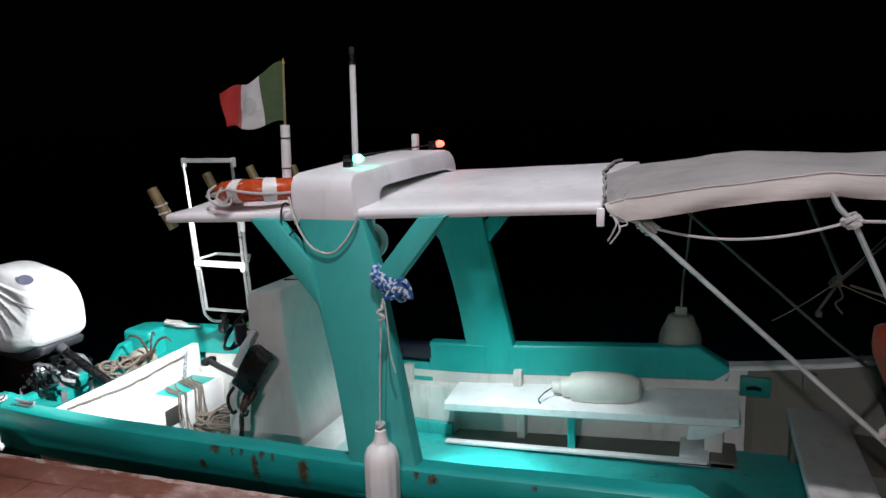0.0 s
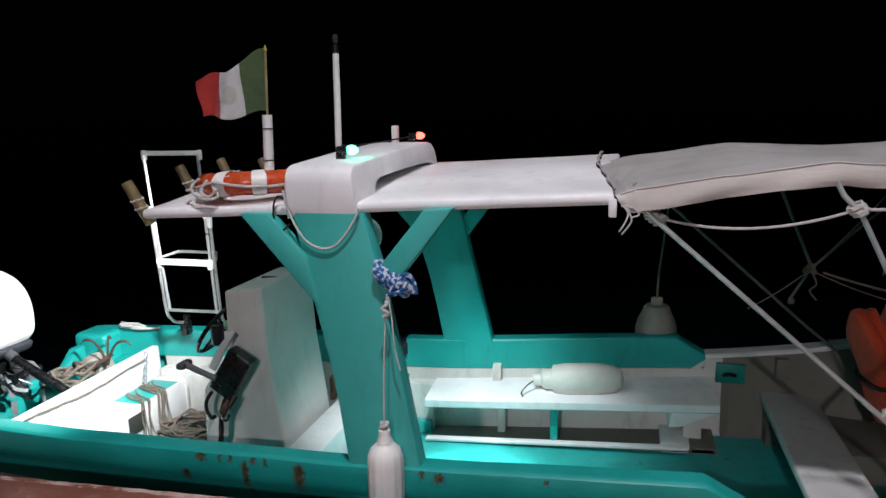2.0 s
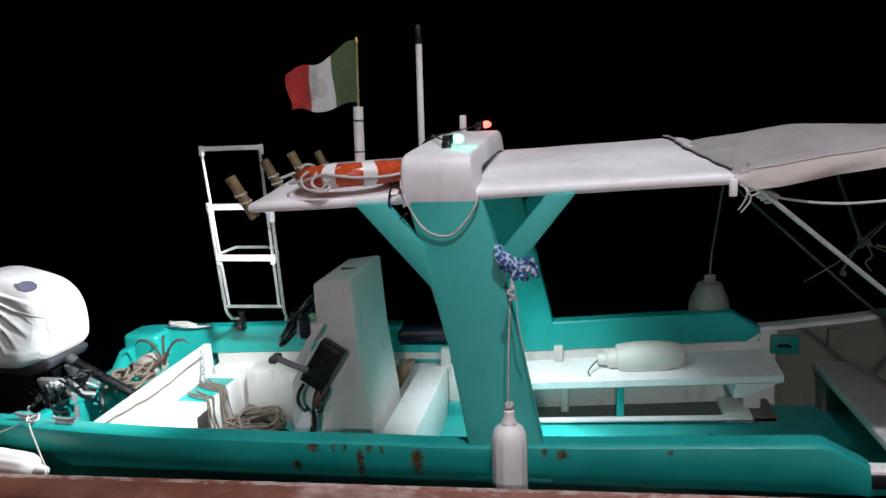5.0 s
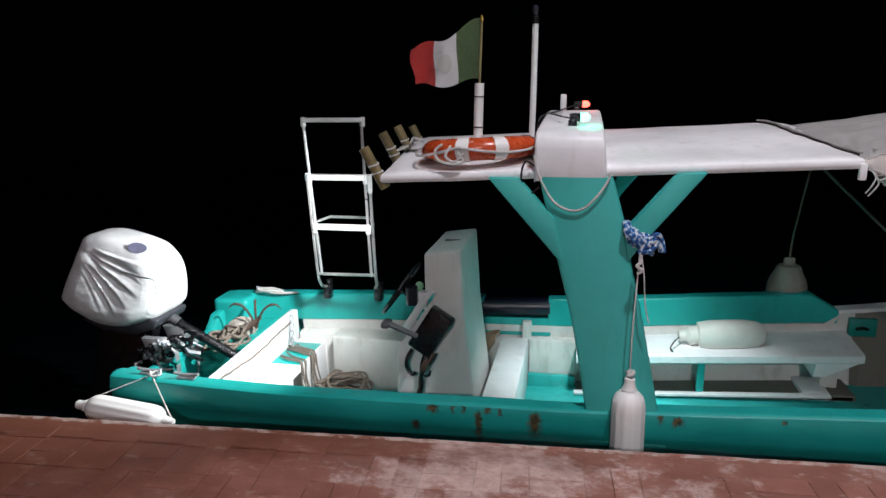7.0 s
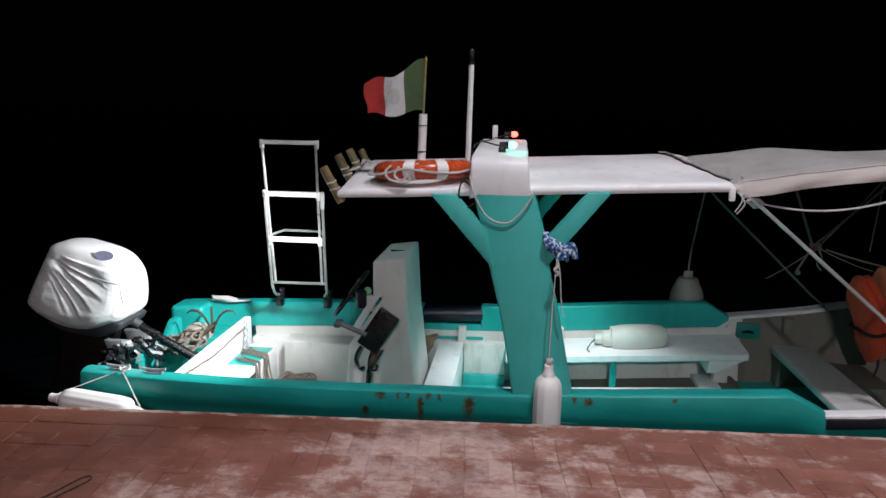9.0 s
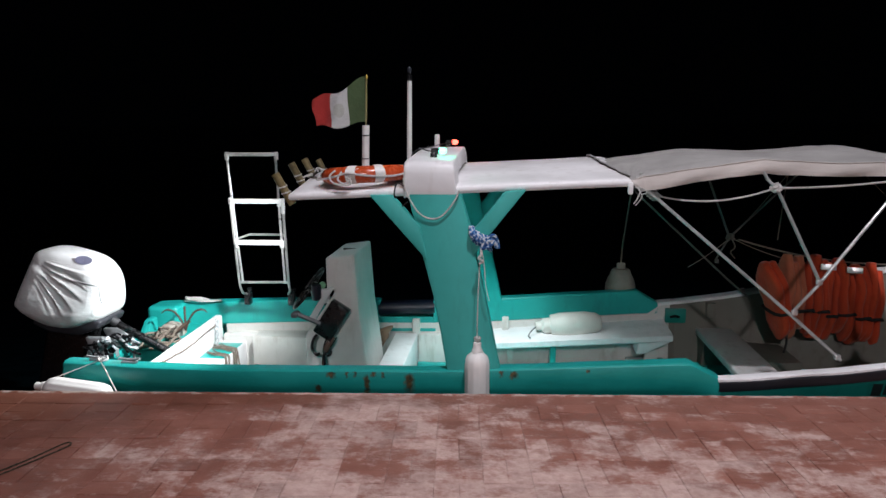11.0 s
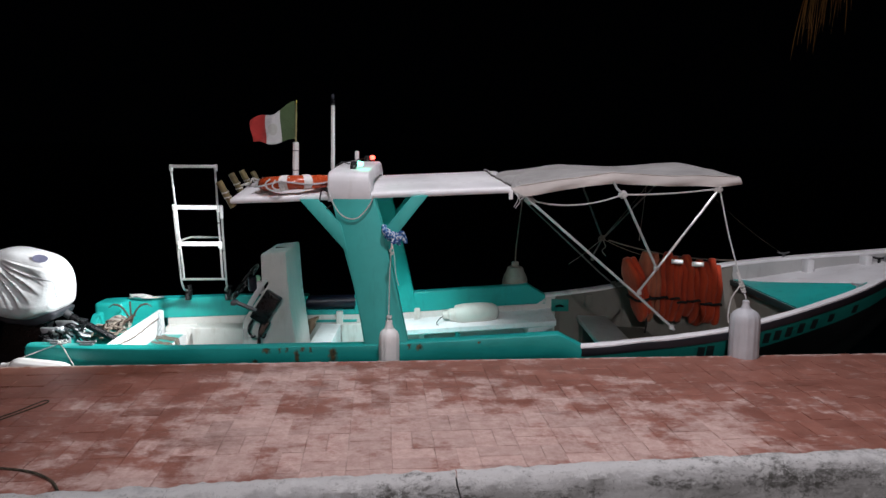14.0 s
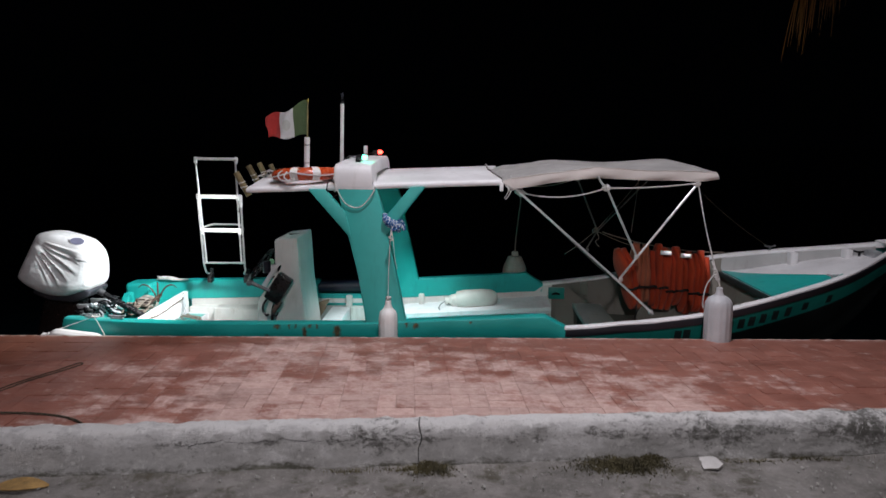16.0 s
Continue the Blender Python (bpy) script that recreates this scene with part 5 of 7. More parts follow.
part("lower_rung", tube([(-3.14, 3.84, 0.285), (-2.745, 3.84, 0.29)], 0.010, 10), LADDER_FOOT, ladder)
part("lower_rung", tube([(-3.145, 3.83, 0.632), (-3.07, 3.93, 0.655), (-2.80, 3.93, 0.655), (-2.745, 3.83, 0.632)], 0.0095, 10), LADDER_FOOT, ladder)
for x in (-3.16, -2.79):
    part("foot_clamp", box((x - 0.028, 4.02, 0.05), (x + 0.028, 4.09, 0.150), 0.012), BLACK, ladder)
    part("clamp_knob", lathe([(0.012, 0), (0.012, 0.03), (0.022, 0.035), (0.022, 0.055), (0.008, 0.06)], pose(x + 0.02, 4.04, 0.135), 10), BLACK, ladder)

# ---- on the roof ----


def roof_top(x, y):
    v = (y - 2.70) / 1.55
    return roof_z(x) + 0.012 + table(v, CAMBER)


ring = thing("lifebuoy", (-1.93, 2.98, 1.17), "orange lifebuoy with white bands and rope, lying on the roof", "lifebuoy")
RING = pose(-1.93, 2.985, 1.198, -4, -3, 0)
R0, R1 = 0.215, 0.066


def torus(a0, a1, grow, n=64):
    bm = bmesh.new()
    closed = a1 - a0 > 6.28
    rows = []
    for k in range(n if closed else n + 1):
        a = a0 + (a1 - a0) * k / n
        row = []
        for j in range(16):
            b = 2 * math.pi * j / 16
            r = R0 + (R1 + grow) * math.cos(b)
            row.append(bm.verts.new(RING @ Vector((r * math.cos(a), r * math.sin(a), (R1 * 0.78 + grow) * math.sin(b)))))
        rows.append(row)
    m = len(rows)
    for k in range(m if closed else m - 1):
        p, q = rows[k], rows[(k + 1) % m]
        for j in range(16):
            bm.faces.new((p[j], p[(j + 1) % 16], q[(j + 1) % 16], q[j]))
    return bm


part("ring", torus(0, 2 * math.pi, 0.0), ORANGE, ring)
for a in (200, 262, 300, 20, 75, 130):
    part("band", torus(radians(a - 6.5), radians(a + 6.5), 0.004, 6), VINYL, ring, "white band")
line_pts = []
for k in range(72):
    a = 2 * math.pi * k / 72
    out = 0.010 + 0.022 * abs(math.sin(a * 2 + 0.35)) ** 1.5
    line_pts.append(RING @ Vector(((R0 + R1 + out) * math.cos(a), (R0 + R1 + out) * math.sin(a), 0.012 - 0.03 * abs(math.sin(a * 2 + 0.35)))))
part("grab_line", tube(line_pts, 0.0065, 6, True), ROPE, ring, "white grab line")
for k, c in enumerate([[(-2.06, 2.72, 1.24), (-2.09, 2.70, 1.21), (-2.07, 2.69, 1.17), (-2.0, 2.68, 1.155), (-1.96, 2.69, 1.17), (-1.99, 2.71, 1.22), (-1.92, 2.73, 1.25)],
                      [(-2.02, 2.71, 1.235), (-2.04, 2.69, 1.19), (-2.0, 2.685, 1.165), (-1.96, 2.69, 1.20)]]):
    part("loose_line", tube(curve_through(c, 6), 0.006, 6), ROPE, ring)

staff = thing("flag_staff", (-1.955, 3.152, 1.19), "faded green white and red flag in a white pipe", "flag")
part("pipe", tube([(-1.965, 3.152, 1.185), (-1.956, 3.152, 1.505)], 0.024, 14), PVC, staff, "white plastic pipe")
for z in (1.29, 1.44):
    part("tie", tube([Vector((-1.962 + (z - 1.29) * 0.03, 3.152, z)) + Vector((0.0255 * math.cos(a), 0.0255 * math.sin(a), 0)) for a in [2 * math.pi * k / 16 for k in range(16)]], 0.003, 5, True), BLACK, staff)
part("pole", tube([(-1.956, 3.152, 1.48), (-1.945, 3.152, 1.80)], 0.006, 8), plain("brass_staff", (0.22, 0.18, 0.08), 0.5), staff)
part("finial", lathe([(0.004, 0), (0.010, 0.008), (0.006, 0.02), (0.002, 0.032)], pose(-1.944, 3.152, 1.797), 8), plain("brass_tip", (0.5, 0.36, 0.08), 0.35, 0.8), staff)


def flag_point(u, v):
    """u from the hoist to the fly, v from the foot to the head."""
    wave = 0.036 * math.sin(u * 8.2 + v * 1.3) * u ** 0.6
    ripple = 0.010 * math.sin(u * 17 + v * 4) * u
    foot = 1.515 + 0.016 * math.sin(u * 8 + 0.5) - 0.025 * u
    return (-1.948 - 0.335 * u + 0.012 * math.sin(v * 5 + 1) * u, 3.152 - 0.07 * u + wave + ripple, foot + 0.283 * v * (1 - 0.40 * u ** 1.1) + 0.010 * math.sin(u * 9 + 1) * v)


for name, u0, u1, mat in (("green_stripe", 0.0, 0.34, FLAG_G), ("white_stripe", 0.34, 0.67, FLAG_W), ("red_stripe", 0.67, 1.0, FLAG_R)):
    part(name, sheet(flag_point, steps(u0, u1, 14), steps(0, 1, 14)), mat, staff, sharp=80)
part("emblem", sheet(lambda a, r: Vector(flag_point(0.505 + 0.10 * r * math.cos(a), 0.5 + 0.20 * r * math.sin(a))) + Vector((0, -0.0025, 0)), steps(0, 2 * math.pi, 18), steps(0.03, 1, 3)), FLAG_E, staff, "faded round emblem", sharp=80)

mast = thing("light_mast", (-1.71, 3.42, 1.19), "white pole with a dark anchor light on top", "light mast")
part("pole", tube([(-1.712, 3.42, 1.19), (-1.703, 3.42, 1.80)], 0.0165, 12), PVC, mast)
part("collar", lathe([(0.0185, 0), (0.0185, 0.035), (0.012, 0.04), (0.012, 0.05)], pose(-1.703, 3.42, 1.80), 12), BLACK, mast)
part("lens", lathe([(0.012, 0), (0.015, 0.006), (0.015, 0.032), (0.009, 0.042)], pose(-1.703, 3.42, 1.850), 12), plain("smoked_lens", (0.03, 0.032, 0.04), 0.1), mast, "smoked lamp lens")
part("base_flange", box((-1.75, 3.38, 1.195), (-1.67, 3.46, 1.215), 0.004), BLACK, mast)
stub = thing("roof_post", (-1.565, 3.90, 1.33), "short white post on the arch", "post")
part("post", box((-1.583, 3.88, 1.33), (-1.548, 3.92, 1.435), 0.006), PVC, stub)

for name, y, z, mat, tint, words in (("green_navigation_light", 2.925, 1.348, GREEN_LIGHT, (0.05, 1.0, 0.5), "lit green navigation lamp on the arch"), ("red_navigation_light", 3.965, 1.375, RED_LIGHT, (1.0, 0.06, 0.03), "lit red navigation lamp on the arch")):
    nav = thing(name, (-1.45, y, z - 0.035), words, "navigation light")
    part("housing", tube([(-1.505, y, z), (-1.455, y, z)], [0.017, 0.020], 12), BLACK, nav)
    part("lens", tube([(-1.455, y, z), (-1.445, y, z), (-1.425, y, z), (-1.412, y, z)], [0.018, 0.021, 0.019, 0.008], 12), mat, nav)
    part("foot", box((-1.51, y - 0.012, z - 0.045), (-1.47, y + 0.012, z - 0.012), 0.003), BLACK, nav)
    lamp("navigation_glow", "POINT", (-1.39, y, z + 0.01), (0, 0, 0), 0.30, tint, 0.02)

wire = thing("roof_wiring", (-1.5, 3.4, 1.345), "dark loose wires lying across the arch", "wire")
for c in ([(-1.50, 2.93, 1.345), (-1.54, 3.05, 1.345), (-1.60, 3.2, 1.352), (-1.64, 3.35, 1.34), (-1.70, 3.42, 1.22)], [(-1.50, 3.96, 1.37), (-1.56, 3.7, 1.355), (-1.58, 3.5, 1.352), (-1.66, 3.3, 1.33), (-1.66, 2.95, 1.22)],
          [(-1.62, 2.72, 1.12), (-1.68, 2.69, 1.17), (-1.70, 2.68, 1.10), (-1.67, 2.67, 1.03), (-1.62, 2.665, 1.06)]):
    part("wire", tube(curve_through(c, 7), 0.0045, 5), BLACK, wire)

for k, y in enumerate((2.73, 3.16, 3.58, 4.10)):
    v = (y - 2.7) / 1.55
    base = Vector((-2.345 - 0.13 * v, y, roof_z(-2.4) - 0.03 + 0.05 * (1 - (2 * v - 1) ** 2)))
    holder = thing("rod_holder", base, "brown tube rod holder leaning aft from the roof edge", "rod holder", "rod holders")
    axis = Vector((-0.105, -0.02 + 0.012 * k, 0.205)).normalized()
    bm = bmesh.new()
    add_tube(bm, [base - axis * 0.03, base + axis * 0.180, base + axis * 0.180, base + axis * 0.06], [0.0245, 0.0245, 0.019, 0.019], 14)
    part("tube", bm, BAMBOO, holder)
    part("lashing", tube([base + axis * (0.02 + 0.008 * j) + Vector((0.03 * math.cos(1.3 * j), 0.03 * math.sin(1.3 * j), 0)) for j in range(12)], 0.005, 5), ROPE, holder, "white cord lashing")
tangle = thing("cord_tangle", (-2.40, 3.5, 1.17), "small tangle of white cord at the rod holders", "cord")
part("cord", tube(curve_through(wander([(-2.42, 3.2, 1.16), (-2.36, 3.25, 1.20), (-2.42, 3.4, 1.17), (-2.36, 3.3, 1.16), (-2.40, 3.5, 1.20), (-2.33, 3.55, 1.17), (-2.42, 3.62, 1.19), (-2.35, 3.45, 1.18)], 0.02, 3), 6), 0.007, 6), ROPE, tangle)

# under the roof
speaker = thing("cabin_speaker", (-1.43, 3.0, 1.05), "round white speaker with a perforated grille under the roof", "speaker")
CONE = pose(-1.432, 3.0, 0.962, 96, 0, 8)
part("rim", lathe([(0.062, 0.010), (0.070, 0.020), (0.084, 0.018), (0.089, 0.006), (0.086, -0.010), (0.06, -0.03)], CONE, 28), PVC, speaker)
part("grille", lathe([(0.001, 0.016), (0.04, 0.014), (0.063, 0.009)], CONE, 24), plain("grey_grille", (0.30, 0.30, 0.30), 0.6), speaker, "grey perforated grille")
holes = bmesh.new()
for r, n in ((0.022, 10), (0.031, 14), (0.040, 18), (0.049, 22), (0.057, 26)):
    for k in range(n):
        a = 2 * math.pi * k / n
        add_lathe(holes, [(0.0005, 0.0006), (0.0021, 0.0)], CONE @ Matrix.Translation((r * math.cos(a), r * math.sin(a), 0.0165 - 0.07 * r)), 6)
part("perforation", holes, BLACK, speaker)
part("centre_badge", lathe([(0.001, 0.0215), (0.015, 0.0205), (0.017, 0.016)], CONE, 14), PVC, speaker)
part("can", lathe([(0.06, -0.03), (0.05, -0.06), (0.02, -0.065)], CONE, 20), PVC, speaker)
part("bracket", tube([(-1.432, 3.03, 0.99), (-1.432, 3.04, 1.08), (-1.432, 3.03, 1.13)], 0.011, 8), PVC, speaker)
for name, at, words in (("roof_lamp", (-1.15, 3.36, 1.125), "white lamp under the roof"), ("stern_lamp", (-2.30, 3.16, 1.078), "white stern lamp under the roof edge")):
    fitting = thing(name, at, words, "ceiling lamp")
    part("housing", box((at[0] - 0.07, at[1] - 0.04, at[2] + 0.0), (at[0] + 0.07, at[1] + 0.04, at[2] + 0.035), 0.008), PVC, fitting)
    part("diffuser", box((at[0] - 0.06, at[1] - 0.03, at[2] - 0.006), (at[0] + 0.06, at[1] + 0.03, at[2] + 0.0), 0.002), LED, fitting)

single("rope_loop", tube(curve_through([(-1.645, 2.668, 1.20), (-1.627, 2.664, 1.125), (-1.588, 2.661, 1.045), (-1.545, 2.660, 0.990), (-1.485, 2.660, 0.963), (-1.428, 2.660, 0.972), (-1.372, 2.660, 1.026), (-1.333, 2.662, 1.085), (-1.316, 2.666, 1.13)], 8), 0.0049, 10), ROPE, "white rope loop hanging across the pillar", "rope")

coil = thing("blue_rope_coil", (-1.2, 2.64, 0.85), "blue and white rope hitched round the pillar brace", "rope")
for k in range(6):
    pts = []
    for j in range(20):
        a = 2 * math.pi * j / 20
        up = (0.050 - 0.003 * abs(k - 2)) * math.cos(a)
        pts.append(Vector((-1.240 + 0.0185 * k - 0.30 * up + 0.003 * math.sin(3 * a + k), 2.688 - 0.054 * math.sin(a), 0.868 - 0.009 * k + up * (1 + 0.10 * math.sin(2.7 * k)))))
    part("turn", tube(wander(pts, 0.0035, k), 0.0112, 8, True), BLUE_ROPE, coil)
for c in ([(-1.18, 2.64, 0.815), (-1.140, 2.64, 0.858), (-1.112, 2.65, 0.868), (-1.094, 2.66, 0.838), (-1.084, 2.66, 0.788)],
          [(-1.18, 2.63, 0.80), (-1.145, 2.63, 0.832), (-1.120, 2.64, 0.845), (-1.102, 2.645, 0.818), (-1.096, 2.65, 0.796)],
          [(-1.19, 2.63, 0.79), (-1.15, 2.625, 0.80), (-1.122, 2.635, 0.820), (-1.110, 2.64, 0.846)]):
    part("tail", tube(curve_through(c, 6), 0.0110, 8), BLUE_ROPE, coil)


# ---- fenders ----
def fender(name, top, axis, length, r, mat, label, ribs=12, group="hanging fenders"):
    """A ribbed inflatable fender that hangs from top along axis."""
    ob = thing(name, top, label, "fender", group)
    axis = Vector(axis).normalized()
    m = Matrix.Translation(top) @ axis.to_track_quat("Z", "Y").to_matrix().to_4x4()
    bm = bmesh.new()
    n = ribs * 4
    rows = [(0.22, 0.03), (0.30, 0.045), (0.55, 0.058), (0.82, 0.078), (0.96, 0.105), (1.0, 0.14), (1.0, length - 0.14), (0.96, length - 0.105), (0.82, length - 0.078), (0.5, length - 0.058), (0.28, length - 0.045)]
    rings = []
    for f, h in rows:
        rib = 0.06 if 0.1 < h < length - 0.1 else 0.0
        rings.append([bm.verts.new(m @ Vector((r * f * (1 - rib * (0.5 + 0.5 * math.cos(ribs * a))) * math.cos(a), r * f * (1 - rib * (0.5 + 0.5 * math.cos(ribs * a))) * math.sin(a), h))) for a in [2 * math.pi * j / n for j in range(n)]])
    for p, q in zip(rings, rings[1:]):
        for j in range(n):
            bm.faces.new((p[j], p[(j + 1) % n], q[(j + 1) % n], q[j]))
    bm.faces.new(rings[0][::-1]), bm.faces.new(rings[-1])
    part("body", bm, mat, ob, sharp=50)
    part("eye", lathe([(0.018, -0.012), (0.024, -0.006), (0.024, 0.02), (0.034, 0.045)], m, 12), mat, ob)
    part("end_cap", lathe([(0.03, length - 0.05), (0.022, length - 0.02), (0.018, length)], m, 12), mat, ob)
    return ob


fender("boat_fender", (-1.203, 2.565, 0.235), (0, 0, -1), 0.56, 0.076, VINYL, "white ribbed fender hanging beside the teal pillar")
drop_line = thing("fender_line", (-1.2, 2.6, 0.5), "white cord from the brace down to the fender", "rope")
part("cord", tube(curve_through([(-1.185, 2.60, 0.80), (-1.19, 2.59, 0.72), (-1.20, 2.578, 0.5), (-1.205, 2.565, 0.25)], 6), 0.0036, 6), ROPE, drop_line)
part("cord", tube(curve_through([(-1.18, 2.60, 0.79), (-1.165, 2.592, 0.70), (-1.155, 2.588, 0.58), (-1.135, 2.59, 0.49)], 6), 0.0032, 6), ROPE, drop_line)
part("knot", tube(curve_through(wander([(-1.19, 2.58, 0.78), (-1.175, 2.575, 0.76), (-1.20, 2.575, 0.745), (-1.175, 2.58, 0.73), (-1.195, 2.58, 0.71)], 0.006, 2), 5), 0.007, 7), ROPE, drop_line)
part("knot", tube(curve_through([(-1.215, 2.56, 0.255), (-1.195, 2.55, 0.262), (-1.19, 2.57, 0.27), (-1.215, 2.575, 0.262), (-1.21, 2.555, 0.275)], 5), 0.009, 7), ROPE, drop_line)

fender("boat_fender", (1.345, 2.515, 0.40), (0.015, 0, -1), 0.60, 0.104, GREY_VINYL, "large grey-white ribbed fender hanging at the bow", 14)
bow_line = thing("fender_line", (1.3, 2.6, 0.6), "white cord from the awning pole down to the bow fender", "rope")
part("cord", tube(curve_through([(1.225, 2.80, 1.17), (1.27, 2.70, 0.85), (1.32, 2.57, 0.55), (1.345, 2.515, 0.42)], 6), 0.0052, 6), ROPE, bow_line)
part("cord", tube(curve_through([(1.30, 2.60, 0.60), (1.315, 2.56, 0.52), (1.26, 2.56, 0.42), (1.235, 2.545, 0.30), (1.24, 2.54, 0.24)], 6), 0.0052, 6), ROPE, bow_line)
for j in range(5):
    z = 0.47 + 0.017 * j
    c = Vector((1.334 - 0.004 * j, 2.542 + 0.006 * j, z))
    part("knot_turn", tube([c + Vector((0.013 * math.cos(a), 0.013 * math.sin(a), 0.005 * math.sin(a + j))) for a in [2 * math.pi * k / 10 for k in range(10)]], 0.0065, 6, True), ROPE, bow_line)

fender("boat_fender", (-3.945, 2.50, -0.085), (1.0, 0.015, -0.11), 0.53, 0.072, VINYL, "white fender slung lengthwise under the stern rail")
stern_line = thing("fender_line", (-3.7, 2.6, 0.05), "thin cords from the stern rail to the slung fender", "rope")
part("cord", tube([(-3.95, 2.50, -0.08), (-3.62, 2.66, 0.035)], 0.003, 6), ROPE, stern_line)
part("cord", tube([(-3.62, 2.66, 0.035), (-3.56, 2.60, 0.015), (-3.41, 2.50, -0.15)], 0.004, 6), ROPE, stern_line)
part("knot", tube(curve_through([(-3.64, 2.66, 0.035), (-3.60, 2.70, 0.045), (-3.57, 2.66, 0.04), (-3.61, 2.64, 0.038), (-3.64, 2.68, 0.045)], 5), 0.006, 6), ROPE, stern_line)

float_buoy = thing("mooring_float", (-0.08, 4.46, 0.33), "stained white float hanging outside the far rail", "float", "hanging fenders")
part("body", lathe([(0.03, 0.020), (0.066, 0.016), (0.078, 0.004), (0.088, -0.03), (0.112, -0.075), (0.124, -0.12), (0.13, -0.24), (0.10, -0.32), (0.03, -0.35)], pose(-0.08, 4.46, 0.29), 24), OLD_VINYL, float_buoy)
part("lug", box((-0.115, 4.445, 0.295), (-0.045, 4.475, 0.358), 0.01), OLD_VINYL, float_buoy)
part("cord", tube(curve_through([(-0.08, 4.46, 0.345), (-0.075, 4.45, 0.50), (-0.05, 4.40, 0.80), (-0.03, 4.28, 1.16)], 6), 0.0065, 6), DIM_OLD_ROPE, float_buoy)

# a second fender laid on the bench
bench_fender = thing("boat_fender", (-0.58, 4.12, -0.19), "old white fender lying on the bench", "fender")
LAY = Matrix.Translation((-0.80, 4.10, bench_z(-0.80) + 0.075)) @ Vector((1, 0.0, 0.085)).to_track_quat("Z", "Y").to_matrix().to_4x4()
part("body", lathe([(0.02, 0.0), (0.036, 0.005), (0.036, 0.05), (0.06, 0.07), (0.062, 0.12), (0.085, 0.125), (0.096, 0.2), (0.10, 0.3), (0.096, 0.40), (0.08, 0.48), (0.05, 0.525), (0.01, 0.535)], LAY, 24, 0.007), OLD_WHITE, bench_fender)
part("cord", tube(curve_through([(-0.79, 4.08, -0.10), (-0.83, 4.03, -0.12), (-0.855, 3.99, -0.150), (-0.84, 3.975, -0.165)], 6), 0.004, 5), BLACK, bench_fender)

# navy roll on the low far rail
single("rolled_cover", tube(curve_through([(-2.10, side(-2.1, 1, 0.05), -0.01), (-1.9, side(-1.9, 1, 0.05), -0.005), (-1.63, side(-1.63, 1, 0.05), 0.0)], 5), 0.064, 14), NAVY, "dark navy rolled cover lying on the low rail", "cover")

# ---- bimini awning over the fore part ----
awning = thing("bimini_awning", (0.5, 3.48, 0.14), "grey-white canvas awning on folding steel bows", "awning")
CROWN = [(-0.42, 1.243), (-0.3, 1.268), (0.16, 1.333), (0.6, 1.334), (1.05, 1.355), (1.14, 1.356), (1.28, 1.325), (1.36, 1.29), (1.42, 1.27)]
EDGE = [(-0.42, 1.185), (-0.27, 1.205), (0.1, 1.252), (0.3, 1.280), (0.44, 1.302), (0.85, 1.283), (1.15, 1.279), (1.30, 1.278), (1.42, 1.262)]


def taut(x, rows):
    """Straight reading of a short table, as cloth runs from bow to bow."""
    for (x1, v1), (x2, v2) in zip(rows, rows[1:]):
        if x <= x2:
            return v1 + (v2 - v1) * (x - x1) / (x2 - x1)
    return rows[-1][1]


def awning_y(x, v):
    return 2.80 + 0.02 * math.sin(x * 7) * (1 - v) + v * 1.38


def awning_point(x, v):
    c = 1 - (2 * v - 1) ** 2
    z = taut(x, EDGE) + (taut(x, CROWN) - taut(x, EDGE)) * c ** 0.8
    # puckers that fan from the lashed corner, and slack between the bows
    away = math.hypot(x + 0.36, (v - 0.0) * 1.38) + 0.05
    fan = math.atan2(v * 1.38, x + 0.42)
    z += 0.018 * math.sin(fan * 15 + 2 * noise.noise(Vector((x * 3, v * 3, 4)))) * math.exp(-away / 0.45) * min(1.0, away / 0.12)
    z -= 0.012 * math.sin(math.pi * max(0.0, min(1.0, (x - 0.2) / 0.88))) * (0.4 + c)
    z += 0.005 * math.sin(v * 34 + 2 * noise.noise(Vector((x * 2, v * 3, 0)))) * math.exp(-((x + 0.1) / 0.6) ** 2) + 0.008 * noise.noise(Vector((x * 3, v * 9, 1))) + 0.004 * noise.noise(Vector((x * 9, v * 14, 3)))
    tail = max(0.0, min(1.0, (-0.25 - x) / 0.15))
    return (x + (0.004 * math.sin(v * 40) + 0.085 * max(0.0, 1 - v / 0.45) + 0.012 * (1 - v)) * tail, awning_y(x, v) - 0.05 * tail * max(0.0, 1 - v / 0.12), z)


canopy = part("canopy", sheet(awning_point, steps(-0.42, 1.36, 60), steps(0, 1, 40), 0.004), CANVAS, awning, "grey-white canvas", sharp=60)


def valance(v_side):
    def fn(x, k):
        f = k / 6
        v = 0.0 if v_side < 0 else 1.0
        drop = 0.076 * (1 - 0.45 * max(0, (x - 1.2) / 0.2)) * min(1, (x + 0.47) / 0.12)
        out = 0.014 * math.sin(f * 2.2) + 0.006 * f * math.sin(x * 14 + 4 * f)
        p = awning_point(x, v)
        return (p[0] + 0.02 * f, p[1] + v_side * out + 0.001, p[2] - drop * f + 0.004 * math.sin(x * 9) * f)
    return sheet(fn, steps(-0.42, 1.36, 60), range(7), 0.003)


for s in (-1, 1):
    part("valance", valance(s), LIT_CANVAS, canopy, "cream side flap, paler for the light on it", sharp=60)
for v in (0.0, 1.0):
    part("piping", tube([Vector(awning_point(x, v)) + Vector((0, -0.003 if v == 0 else 0.003, 0.002)) for x in steps(-0.40, 1.355, 70)], 0.003, 6), LIT_CANVAS, canopy)
